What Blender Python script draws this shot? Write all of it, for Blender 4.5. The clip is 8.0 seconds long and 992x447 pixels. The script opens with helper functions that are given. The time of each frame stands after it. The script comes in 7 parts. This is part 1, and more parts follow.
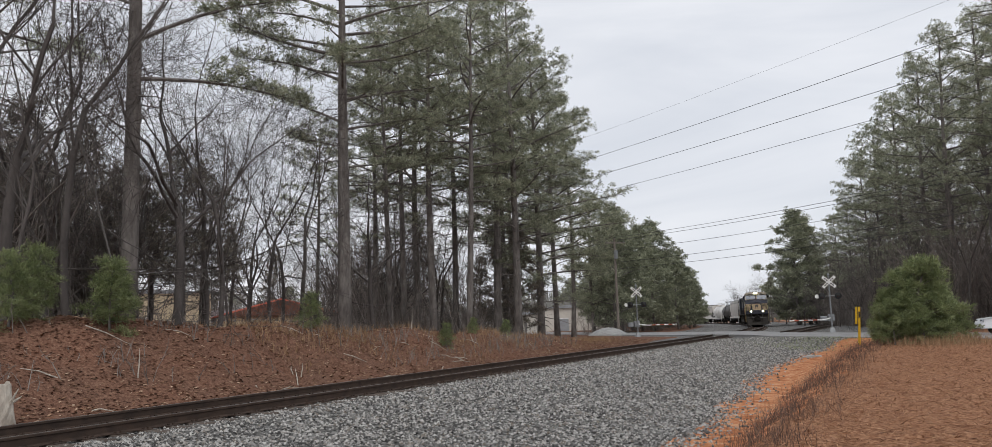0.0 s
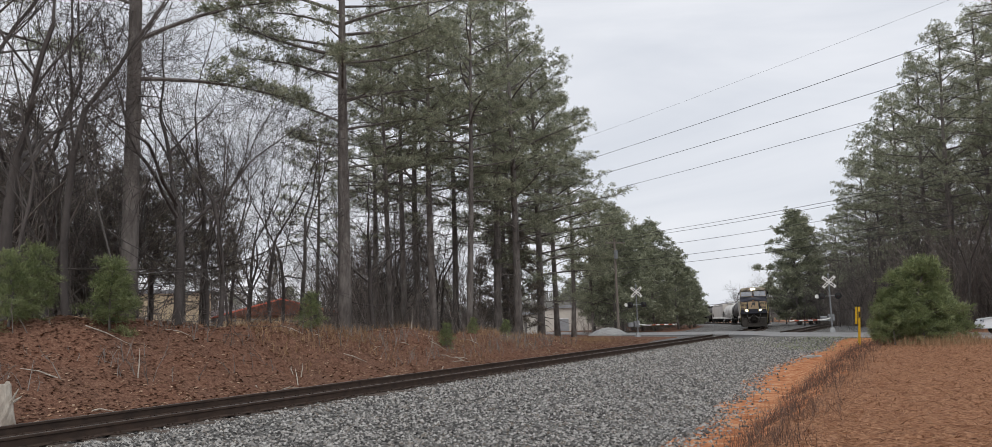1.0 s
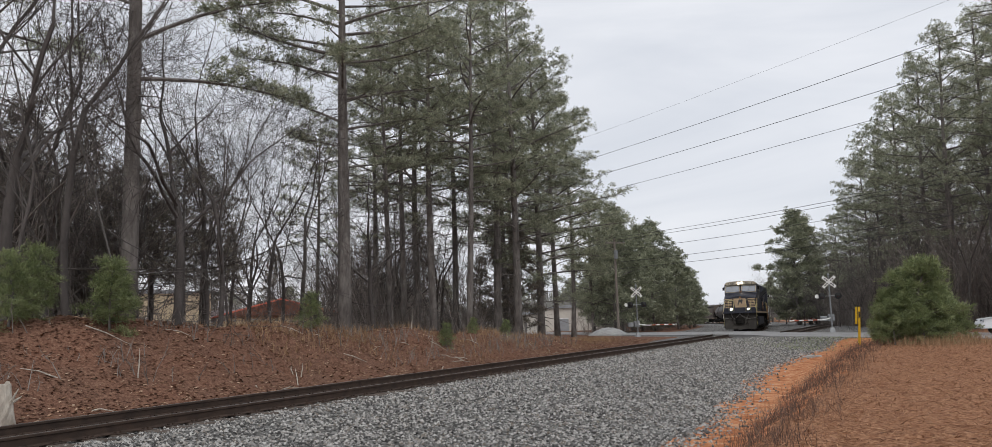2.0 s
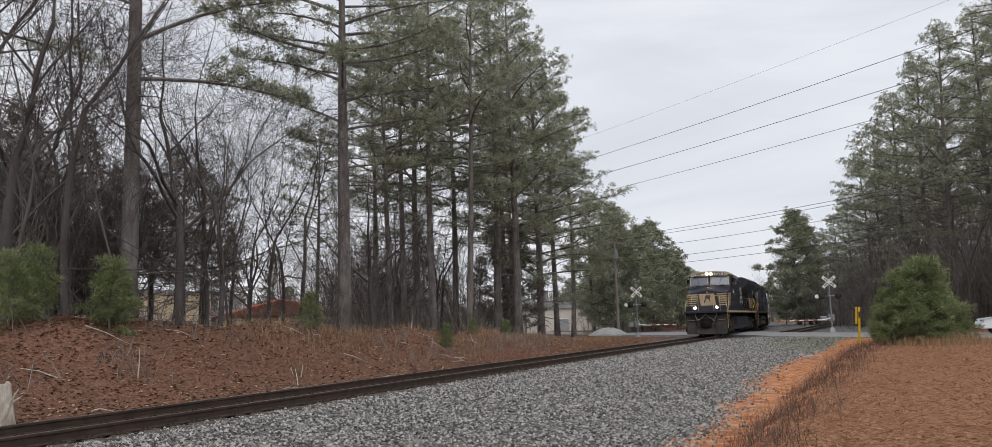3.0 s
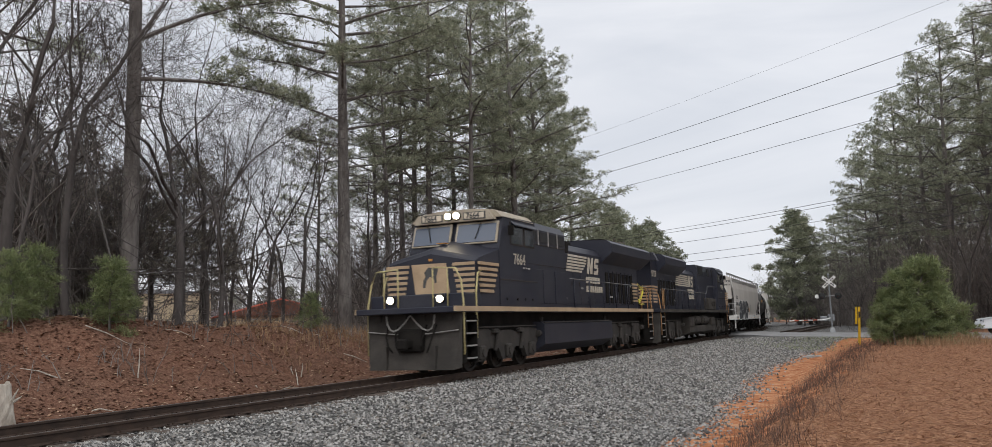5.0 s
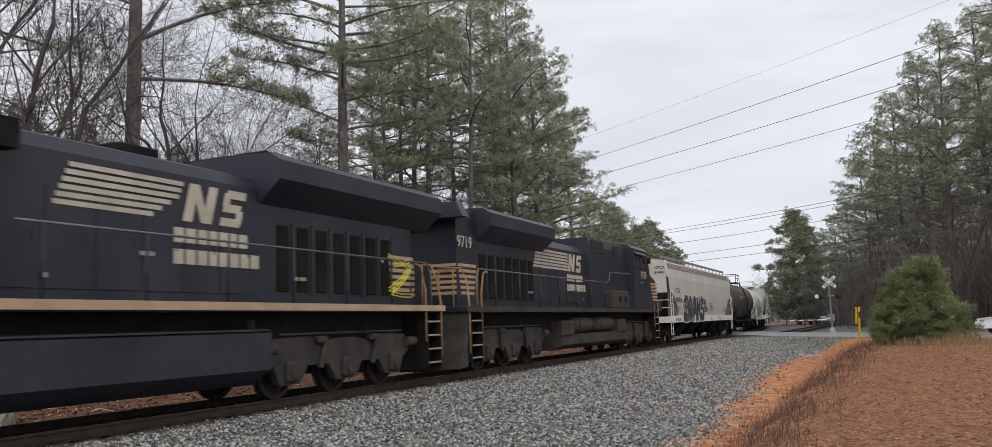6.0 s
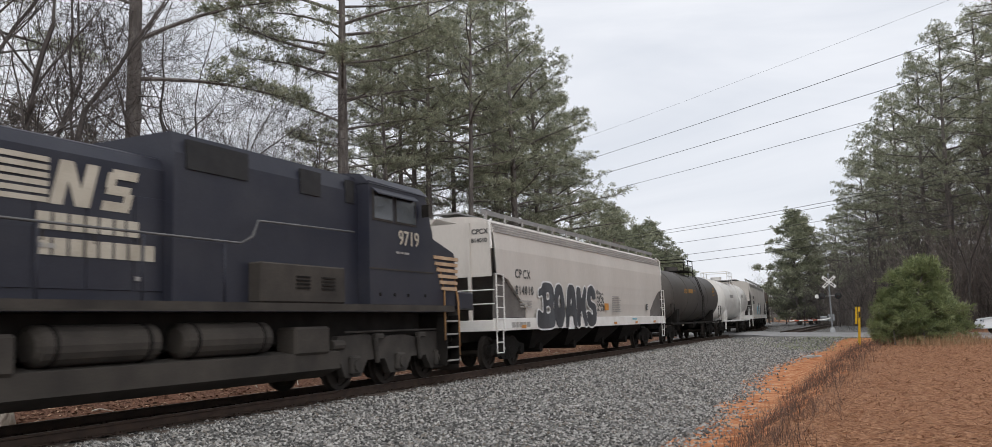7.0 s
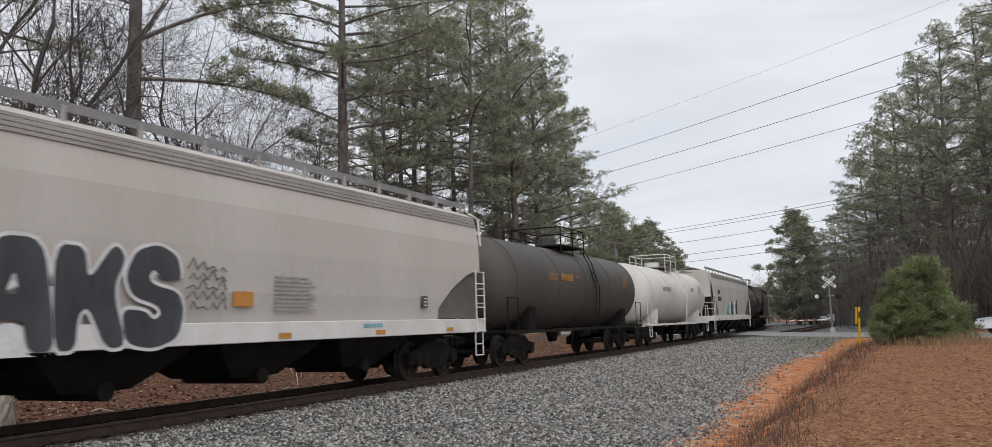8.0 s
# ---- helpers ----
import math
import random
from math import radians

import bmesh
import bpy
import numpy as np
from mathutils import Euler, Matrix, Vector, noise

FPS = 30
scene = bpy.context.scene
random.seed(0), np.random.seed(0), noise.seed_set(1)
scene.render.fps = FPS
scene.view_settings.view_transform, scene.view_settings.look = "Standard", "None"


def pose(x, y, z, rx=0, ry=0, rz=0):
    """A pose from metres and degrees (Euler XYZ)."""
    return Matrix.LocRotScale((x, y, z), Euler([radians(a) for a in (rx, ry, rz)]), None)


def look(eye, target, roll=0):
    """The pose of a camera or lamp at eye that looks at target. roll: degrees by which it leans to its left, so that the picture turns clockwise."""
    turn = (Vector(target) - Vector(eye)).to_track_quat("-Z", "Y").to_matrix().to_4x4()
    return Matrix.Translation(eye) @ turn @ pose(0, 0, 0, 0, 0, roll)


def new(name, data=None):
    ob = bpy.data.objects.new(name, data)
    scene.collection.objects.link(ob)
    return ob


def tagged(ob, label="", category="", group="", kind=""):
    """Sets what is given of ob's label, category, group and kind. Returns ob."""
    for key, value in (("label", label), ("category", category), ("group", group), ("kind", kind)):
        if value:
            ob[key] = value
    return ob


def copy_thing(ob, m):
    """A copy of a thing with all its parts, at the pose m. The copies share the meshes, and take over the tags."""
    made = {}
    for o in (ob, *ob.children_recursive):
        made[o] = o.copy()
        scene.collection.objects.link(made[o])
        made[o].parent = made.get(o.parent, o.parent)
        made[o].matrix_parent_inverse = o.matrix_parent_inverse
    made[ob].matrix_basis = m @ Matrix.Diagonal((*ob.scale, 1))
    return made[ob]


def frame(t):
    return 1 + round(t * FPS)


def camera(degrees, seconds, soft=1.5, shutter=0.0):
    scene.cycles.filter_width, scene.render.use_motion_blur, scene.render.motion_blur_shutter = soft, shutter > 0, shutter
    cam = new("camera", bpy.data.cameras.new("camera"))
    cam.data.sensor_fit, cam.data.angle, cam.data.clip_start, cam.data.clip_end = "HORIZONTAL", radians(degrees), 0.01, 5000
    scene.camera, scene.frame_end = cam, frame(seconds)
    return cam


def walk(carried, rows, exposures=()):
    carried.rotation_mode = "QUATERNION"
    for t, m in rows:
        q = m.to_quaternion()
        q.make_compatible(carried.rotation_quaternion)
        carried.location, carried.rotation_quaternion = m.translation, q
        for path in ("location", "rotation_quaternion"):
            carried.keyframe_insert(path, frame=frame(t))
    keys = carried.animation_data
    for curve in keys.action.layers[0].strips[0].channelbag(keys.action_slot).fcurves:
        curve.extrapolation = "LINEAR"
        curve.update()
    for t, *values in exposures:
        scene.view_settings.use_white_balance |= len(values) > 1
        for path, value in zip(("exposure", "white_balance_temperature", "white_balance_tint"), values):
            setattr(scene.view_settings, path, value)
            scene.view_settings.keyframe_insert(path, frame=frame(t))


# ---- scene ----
# ---------------------------------------------------------------- camera
cam = camera(61.43, 8.0, soft=0.6, shutter=0.12)
EYE = (11.6, 0.0, 1.285)
VIEW = look(EYE, (3.35, 18.06, 3.704), -1.88)
walk(cam, [(0.0, VIEW), (8.0, VIEW)], [(0.0, 0.03), (4.6, 0.03), (5.9, 0.08), (6.6, 0.13), (7.1, 0.13), (7.6, 0.08), (8.0, 0.05)])

# ---------------------------------------------------------------- light: overcast afternoon
world = bpy.data.worlds.new("overcast")
scene.world = world
world.use_nodes = True
SUN_ELEV, SUN_ROT = radians(38), radians(200)


def overcast_sky():
    nt = world.node_tree
    nt.nodes.clear()
    N, L = nt.nodes.new, nt.links.new
    out, bg = N("ShaderNodeOutputWorld"), N("ShaderNodeBackground")
    sky = N("ShaderNodeTexSky")
    sky.sky_type, sky.sun_disc = "NISHITA", False
    sky.sun_elevation, sky.sun_rotation = SUN_ELEV, SUN_ROT
    sky.air_density, sky.dust_density = 1.0, 3.0
    dim = N("ShaderNodeVectorMath")
    dim.operation = "SCALE"
    dim.inputs["Scale"].default_value = 0.09
    L(sky.outputs[0], dim.inputs[0])
    tc, mp = N("ShaderNodeTexCoord"), N("ShaderNodeMapping")
    mp.inputs["Scale"].default_value = (1.2, 1.2, 5.5)
    mp.inputs["Rotation"].default_value = (0.05, 0.0, 0.6)
    L(tc.outputs["Generated"], mp.inputs[0])
    n1 = N("ShaderNodeTexNoise")
    n1.inputs["Scale"].default_value, n1.inputs["Detail"].default_value = 1.7, 5.0
    n1.inputs["Roughness"].default_value, n1.inputs["Distortion"].default_value = 0.5, 0.5
    L(mp.outputs[0], n1.inputs[0])
    ramp = N("ShaderNodeValToRGB")
    ramp.color_ramp.elements[0].position, ramp.color_ramp.elements[0].color = 0.32, (0.68, 0.715, 0.785, 1)
    ramp.color_ramp.elements[1].position, ramp.color_ramp.elements[1].color = 0.68, (0.905, 0.92, 0.965, 1)
    L(n1.outputs[0], ramp.inputs[0])
    mix = N("ShaderNodeMix")
    mix.data_type = "RGBA"
    mix.inputs[0].default_value = 0.93
    L(dim.outputs[0], mix.inputs[6])
    L(ramp.outputs[0], mix.inputs[7])
    L(mix.outputs[2], bg.inputs[0])
    bg.inputs[1].default_value = 1.0
    L(bg.outputs[0], out.inputs[0])


overcast_sky()
sun = new("sun", bpy.data.lights.new("sun", "SUN"))
sun.data.energy, sun.data.angle, sun.data.color = 1.5, radians(60), (1.0, 0.97, 0.93)
sun.matrix_world = look((20, -40, 45), (0, 0, 0))

# ---------------------------------------------------------------- materials
def mat(name, a, b=None, rough=0.8, metal=0.0, scale=6.0, fine=60.0, bump=0.15, dist=0.01, spec=0.3, obj=False, mid=0.5, stretch=None, grain=0.28):
    """A two-tone material: large stains from a to b, fine grain over them and a little relief."""
    m = bpy.data.materials.new(name)
    m.use_nodes = True
    nt = m.node_tree
    N, L = nt.nodes.new, nt.links.new
    bs = nt.nodes["Principled BSDF"]
    b = b or tuple(v * 0.7 for v in a)
    tc, mp = N("ShaderNodeTexCoord"), N("ShaderNodeMapping")
    L(tc.outputs["Object"], mp.inputs[0])
    if stretch:
        mp.inputs["Scale"].default_value = stretch
    n1, n2 = N("ShaderNodeTexNoise"), N("ShaderNodeTexNoise")
    n1.inputs["Scale"].default_value, n1.inputs["Detail"].default_value = scale, 4.0
    n2.inputs["Scale"].default_value, n2.inputs["Detail"].default_value = fine, 3.0
    L(mp.outputs[0], n1.inputs[0])
    L(mp.outputs[0], n2.inputs[0])
    r = N("ShaderNodeValToRGB")
    r.color_ramp.elements[0].position, r.color_ramp.elements[0].color = max(0.0, mid - 0.18), (*a, 1)
    r.color_ramp.elements[1].position, r.color_ramp.elements[1].color = min(1.0, mid + 0.18), (*b, 1)
    L(n1.outputs[0], r.inputs[0])
    hsv = N("ShaderNodeHueSaturation")
    L(r.outputs[0], hsv.inputs["Color"])
    mr = N("ShaderNodeMapRange")
    mr.inputs[3].default_value, mr.inputs[4].default_value = 1 - grain, 1 + grain
    if obj:
        oi, ad = N("ShaderNodeObjectInfo"), N("ShaderNodeMath")
        ad.operation = "ADD"
        sb = N("ShaderNodeMath")
        sb.operation = "MULTIPLY_ADD"
        sb.inputs[1].default_value, sb.inputs[2].default_value = 0.5, -0.25
        L(oi.outputs["Random"], sb.inputs[0])
        L(n2.outputs[0], ad.inputs[0])
        L(sb.outputs[0], ad.inputs[1])
        L(ad.outputs[0], mr.inputs[0])
    else:
        L(n2.outputs[0], mr.inputs[0])
    L(mr.outputs[0], hsv.inputs["Value"])
    L(hsv.outputs[0], bs.inputs["Base Color"])
    bs.inputs["Roughness"].default_value, bs.inputs["Metallic"].default_value = rough, metal
    bs.inputs["Specular IOR Level"].default_value = spec
    if bump:
        bp = N("ShaderNodeBump")
        bp.inputs["Strength"].default_value, bp.inputs["Distance"].default_value = bump, dist
        L(n2.outputs[0], bp.inputs["Height"])
        L(bp.outputs[0], bs.inputs["Normal"])
    return m


def island_mat(name, cols, rough=0.9, spec=0.2, through_leaf=0.0):
    """Each loose piece of a joined mesh takes one of a range of colours."""
    m = bpy.data.materials.new(name)
    m.use_nodes = True
    nt = m.node_tree
    N, L = nt.nodes.new, nt.links.new
    bs = nt.nodes["Principled BSDF"]
    g, r = N("ShaderNodeNewGeometry"), N("ShaderNodeValToRGB")
    els = r.color_ramp.elements
    while len(els) < len(cols):
        els.new(0.5)
    for i, c in enumerate(cols):
        els[i].position, els[i].color = i / (len(cols) - 1), (*c, 1)
    L(g.outputs["Random Per Island"], r.inputs[0])
    L(r.outputs[0], bs.inputs["Base Color"])
    bs.inputs["Roughness"].default_value, bs.inputs["Specular IOR Level"].default_value = rough, spec
    if through_leaf:
        tr, mx = N("ShaderNodeBsdfTranslucent"), N("ShaderNodeMixShader")
        L(r.outputs[0], tr.inputs["Color"])
        mx.inputs[0].default_value = through_leaf
        L(bs.outputs[0], mx.inputs[1])
        L(tr.outputs[0], mx.inputs[2])
        L(mx.outputs[0], nt.nodes["Material Output"].inputs["Surface"])
    return m


def glow(name, c, strength):
    m = bpy.data.materials.new(name)
    m.use_nodes = True
    bs = m.node_tree.nodes["Principled BSDF"]
    bs.inputs["Base Color"].default_value = (*c, 1)
    bs.inputs["Emission Color"].default_value = (*c, 1)
    bs.inputs["Emission Strength"].default_value = strength
    return m


def glass_mat(name, c, rough=0.08):
    m = bpy.data.materials.new(name)
    m.use_nodes = True
    bs = m.node_tree.nodes["Principled BSDF"]
    bs.inputs["Base Color"].default_value = (*c, 1)
    bs.inputs["Roughness"].default_value, bs.inputs["IOR"].default_value = rough, 1.5
    bs.inputs["Specular IOR Level"].default_value = 0.9
    return m


M_BARK = mat("pine_bark", (0.095, 0.085, 0.079), (0.20, 0.182, 0.17), 0.95, scale=4, fine=11, bump=1.0, dist=0.06, stretch=(1, 1, 0.3))
M_BARE = mat("grey_bark", (0.058, 0.051, 0.048), (0.112, 0.10, 0.095), 0.95, scale=2, fine=14, bump=0.4, dist=0.015, stretch=(1, 1, 0.3))
M_NEEDLE = island_mat("pine_needles", [(0.11, 0.122, 0.08), (0.22, 0.235, 0.155), (0.34, 0.355, 0.245), (0.47, 0.48, 0.35)], rough=0.42, spec=0.55, through_leaf=0.45)
M_NEEDLE_Y = island_mat("young_pine_needles", [(0.10, 0.13, 0.055), (0.20, 0.24, 0.105), (0.34, 0.38, 0.19)], rough=0.45, spec=0.5, through_leaf=0.45)
M_CEDAR = island_mat("dark_evergreen_leaves", [(0.11, 0.098, 0.083), (0.19, 0.168, 0.142), (0.28, 0.25, 0.21)], through_leaf=0.4)
M_TWIG = island_mat("winter_brush", [(0.13, 0.113, 0.102), (0.20, 0.175, 0.16), (0.28, 0.25, 0.23)])
M_DRY = island_mat("dead_weeds", [(0.065, 0.042, 0.036), (0.11, 0.068, 0.055), (0.17, 0.11, 0.08)])
M_STRAWGRASS = island_mat("dry_grass", [(0.20, 0.12, 0.07), (0.30, 0.19, 0.11), (0.38, 0.26, 0.16)])
M_LITTER = island_mat("leaf_litter", [(0.10, 0.05, 0.032), (0.17, 0.085, 0.052), (0.25, 0.14, 0.085), (0.48, 0.35, 0.25)])
M_STONE = island_mat("ballast_stone", [(0.04, 0.039, 0.038), (0.105, 0.102, 0.098), (0.19, 0.185, 0.177), (0.42, 0.41, 0.39), (0.14, 0.118, 0.098)], 0.9)
M_RAIL = mat("rusty_rail", (0.045, 0.032, 0.026), (0.075, 0.05, 0.038), 0.75, 0.3, 5, 60, 0.2, 0.004)
M_RAILTOP = mat("worn_rail_head", (0.30, 0.28, 0.27), (0.18, 0.165, 0.155), 0.35, 0.8, 4, 40, 0.05, 0.002)
M_TIE = mat("creosote_tie", (0.05, 0.038, 0.032), (0.095, 0.075, 0.062), 0.9, 0, 5, 40, 0.4, 0.01, obj=True, stretch=(0.2, 1, 1))
M_ROAD = mat("grey_asphalt", (0.21, 0.21, 0.215), (0.30, 0.295, 0.29), 0.9, 0, 0.8, 40, 0.2, 0.01)


def ground_mat():
    """Litter-covered clay, with gravel, bare clay and pine straw where the surface carries them."""
    m = bpy.data.materials.new("ground_cover")
    m.use_nodes = True
    nt = m.node_tree
    N, L = nt.nodes.new, nt.links.new
    bs = nt.nodes["Principled BSDF"]
    tc = N("ShaderNodeTexCoord")

    def noise_tex(scale, detail=5.0, rough=0.6):
        n = N("ShaderNodeTexNoise")
        n.inputs["Scale"].default_value, n.inputs["Detail"].default_value, n.inputs["Roughness"].default_value = scale, detail, rough
        L(tc.outputs["Object"], n.inputs[0])
        return n

    def ramp(src, *stops):
        r = N("ShaderNodeValToRGB")
        while len(r.color_ramp.elements) < len(stops):
            r.color_ramp.elements.new(0.5)
        for e, (p, c) in zip(r.color_ramp.elements, stops):
            e.position, e.color = p, (*c, 1)
        L(src, r.inputs[0])
        return r

    big, mid_n, fine = noise_tex(0.5), noise_tex(3.0, 8.0, 0.7), noise_tex(11.0, 8.0, 0.8)
    v = N("ShaderNodeTexVoronoi")
    v.inputs["Scale"].default_value = 17.0
    L(tc.outputs["Object"], v.inputs[0])
    sep = N("ShaderNodeSeparateColor")
    L(v.outputs["Color"], sep.inputs[0])
    stone = ramp(sep.outputs[0], (0.0, (0.04, 0.039, 0.038)), (0.5, (0.13, 0.127, 0.122)), (1.0, (0.31, 0.303, 0.292)))
    clay = ramp(mid_n.outputs[0], (0.36, (0.28, 0.092, 0.038)), (0.5, (0.45, 0.185, 0.083)), (0.63, (0.57, 0.33, 0.19)))
    straw = ramp(fine.outputs[0], (0.38, (0.12, 0.052, 0.028)), (0.5, (0.26, 0.122, 0.065)), (0.62, (0.42, 0.24, 0.14)))
    litter = ramp(fine.outputs[0], (0.38, (0.06, 0.03, 0.022)), (0.5, (0.155, 0.08, 0.055)), (0.63, (0.31, 0.19, 0.13)))
    dirt = ramp(big.outputs[0], (0.3, (0.19, 0.088, 0.055)), (0.7, (0.12, 0.07, 0.05)))
    base = N("ShaderNodeMix")
    base.data_type = "RGBA"
    base.inputs[0].default_value = 0.4
    L(litter.outputs[0], base.inputs[6])
    L(dirt.outputs[0], base.inputs[7])
    last = base.outputs[2]
    for key, src in (("straw", straw), ("clay", clay), ("gravel", stone)):
        at = N("ShaderNodeAttribute")
        at.attribute_name = key
        add = N("ShaderNodeMath")
        add.operation = "MULTIPLY_ADD"
        L(mid_n.outputs[0], add.inputs[0])
        add.inputs[1].default_value = 0.9
        sub = N("ShaderNodeMath")
        sub.operation = "MULTIPLY_ADD"
        L(at.outputs["Fac"], sub.inputs[0])
        sub.inputs[1].default_value, sub.inputs[2].default_value = 2.0, -1.0
        L(sub.outputs[0], add.inputs[2])
        mr = N("ShaderNodeMapRange")
        mr.inputs[1].default_value, mr.inputs[2].default_value = 0.35, 0.55
        L(add.outputs[0], mr.inputs[0])
        mx = N("ShaderNodeMix")
        mx.data_type = "RGBA"
        L(mr.outputs[0], mx.inputs[0])
        L(last, mx.inputs[6])
        L(src.outputs[0], mx.inputs[7])
        last = mx.outputs[2]
    L(last, bs.inputs["Base Color"])
    bs.inputs["Roughness"].default_value, bs.inputs["Specular IOR Level"].default_value = 0.95, 0.15
    bp = N("ShaderNodeBump")
    bp.inputs["Strength"].default_value, bp.inputs["Distance"].default_value = 0.7, 0.04
    hsum = N("ShaderNodeMath")
    L(fine.outputs[0], hsum.inputs[0])
    L(v.outputs["Distance"], hsum.inputs[1])
    L(hsum.outputs[0], bp.inputs["Height"])
    L(bp.outputs[0], bs.inputs["Normal"])
    return m


M_GROUND = ground_mat()


# ---------------------------------------------------------------- materials of the train
M_BLACK = mat("black_loco_paint", (0.015, 0.017, 0.029), (0.032, 0.033, 0.043), 0.45, 0, 0.7, 30, 0.06, 0.004, spec=0.32)
M_GRIME = mat("brown_road_grime", (0.032, 0.028, 0.025), (0.062, 0.054, 0.046), 0.85, 0, 1.2, 30, 0.15, 0.006)
M_UNDER = mat("greasy_black_steel", (0.009, 0.008, 0.0075), (0.020, 0.018, 0.016), 0.9, 0, 2, 40, 0.2, 0.006, spec=0.15)
M_TRUCK = mat("dusty_cast_steel", (0.034, 0.031, 0.028), (0.062, 0.055, 0.049), 0.85, 0, 2, 40, 0.2, 0.006)
M_TAN = mat("faded_gold_stripe", (0.46, 0.34, 0.22), (0.36, 0.26, 0.165), 0.7, 0, 2, 40, 0.03, 0.003)
M_CREAM = mat("cream_lettering", (0.52, 0.48, 0.40), (0.40, 0.36, 0.29), 0.7, 0, 2, 40, 0.02, 0.002)
M_ROOFTAN = mat("dull_cream_roof", (0.42, 0.37, 0.29), (0.30, 0.26, 0.20), 0.7, 0, 2, 40, 0.05, 0.003)
M_ORANGE = mat("orange_brown_handrail", (0.42, 0.235, 0.10), (0.30, 0.17, 0.085), 0.6, 0, 3, 40, 0.02, 0.002)
M_YELLOWRAIL = mat("pale_yellow_handrail", (0.50, 0.43, 0.20), (0.40, 0.34, 0.18), 0.6, 0, 3, 40, 0.02, 0.002)
M_GREYRAIL = mat("grey_handrail", (0.16, 0.16, 0.16), (0.10, 0.10, 0.10), 0.5, 0.3, 3, 40, 0.02, 0.002)
M_RUSTSTRIPE = mat("rusty_bleached_gold", (0.38, 0.25, 0.155), (0.48, 0.35, 0.235), 0.75, 0, 3, 30, 0.05, 0.003)
M_HOPPER = mat("dusty_white_hopper_paint", (0.55, 0.52, 0.485), (0.47, 0.44, 0.405), 0.6, 0, 0.5, 16, 0.03, 0.004, stretch=(1, 1, 0.25), grain=0.09)
# dark grey standing in for the shade under a hopper's sloping ends
M_HOPPERSHADE = mat("recess_shade_grey", (0.10, 0.09, 0.085), (0.16, 0.15, 0.14), 0.8, 0, 1, 20, 0.05, 0.004)
M_WHITESILL = mat("white_sill_paint", (0.72, 0.71, 0.69), (0.60, 0.58, 0.55), 0.6, 0, 1.5, 20, 0.03, 0.003, grain=0.09)
M_RIB = mat("grey_roof_rib", (0.36, 0.35, 0.335), (0.29, 0.28, 0.27), 0.7, 0, 1, 30, 0.05, 0.003)
M_GRATE = mat("grey_galvanised_walkway", (0.30, 0.30, 0.295), (0.22, 0.22, 0.22), 0.6, 0.4, 2, 40, 0.1, 0.004)
M_TANKBLACK = mat("matt_black_tank", (0.042, 0.038, 0.036), (0.070, 0.063, 0.056), 0.6, 0, 0.8, 24, 0.05, 0.004, spec=0.4, stretch=(1, 0.5, 0.3))
M_TANKWHITE = mat("stained_white_tank", (0.66, 0.65, 0.63), (0.53, 0.51, 0.48), 0.5, 0, 0.9, 24, 0.04, 0.004, stretch=(1, 0.6, 0.3), grain=0.09)
M_BROWNCAR = mat("dark_brown_car", (0.075, 0.06, 0.05), (0.11, 0.09, 0.075), 0.75, 0, 1, 24, 0.05, 0.004)
M_GRAFBLACK = mat("graffiti_dark", (0.035, 0.037, 0.042), (0.085, 0.09, 0.10), 0.6, 0, 1.2, 12, 0.02, 0.002, stretch=(1, 0.3, 3))
M_GRAFWHITE = mat("graffiti_outline", (0.74, 0.74, 0.74), (0.60, 0.60, 0.60), 0.6, 0, 2, 20, 0.02, 0.002)
M_GRAFBLUE = mat("graffiti_blue", (0.08, 0.30, 0.42), (0.25, 0.45, 0.50), 0.6, 0, 2, 20, 0.02, 0.002)
M_LABEL = mat("orange_placard", (0.55, 0.25, 0.06), (0.45, 0.20, 0.05), 0.6, 0, 4, 30, 0.02, 0.002)
M_TEXT = mat("dark_stencil", (0.05, 0.05, 0.05), (0.09, 0.09, 0.09), 0.7, 0, 4, 30, 0.0)
M_FAINT = mat("faint_stencil", (0.27, 0.26, 0.25), (0.36, 0.35, 0.33), 0.7, 0, 4, 30, 0.0)
M_GOLDTEXT = mat("orange_stencil", (0.40, 0.22, 0.06), (0.30, 0.17, 0.06), 0.7, 0, 4, 30, 0.0)
M_TAPE = mat("yellow_plastic_tape", (0.72, 0.66, 0.05), (0.60, 0.52, 0.04), 0.4, 0, 4, 30, 0.0)
M_HOSE = mat("grey_air_hose", (0.34, 0.33, 0.31), (0.22, 0.21, 0.20), 0.6, 0, 4, 30, 0.0)
M_STEELWHEEL = mat("worn_wheel_steel", (0.022, 0.019, 0.017), (0.04, 0.033, 0.028), 0.7, 0.2, 3, 40, 0.1, 0.004)
M_CABGLASS = glass_mat("cab_window_glass", (0.03, 0.035, 0.042))
M_WINDSHIELD = glass_mat("windshield_glass", (0.09, 0.11, 0.15), 0.1)
M_LAMP = glow("lit_headlight", (1.0, 0.84, 0.58), 45.0)
M_NUMBERBOARD = mat("number_board", (0.62, 0.55, 0.44), (0.5, 0.44, 0.35), 0.5, 0, 4, 30, 0.0)


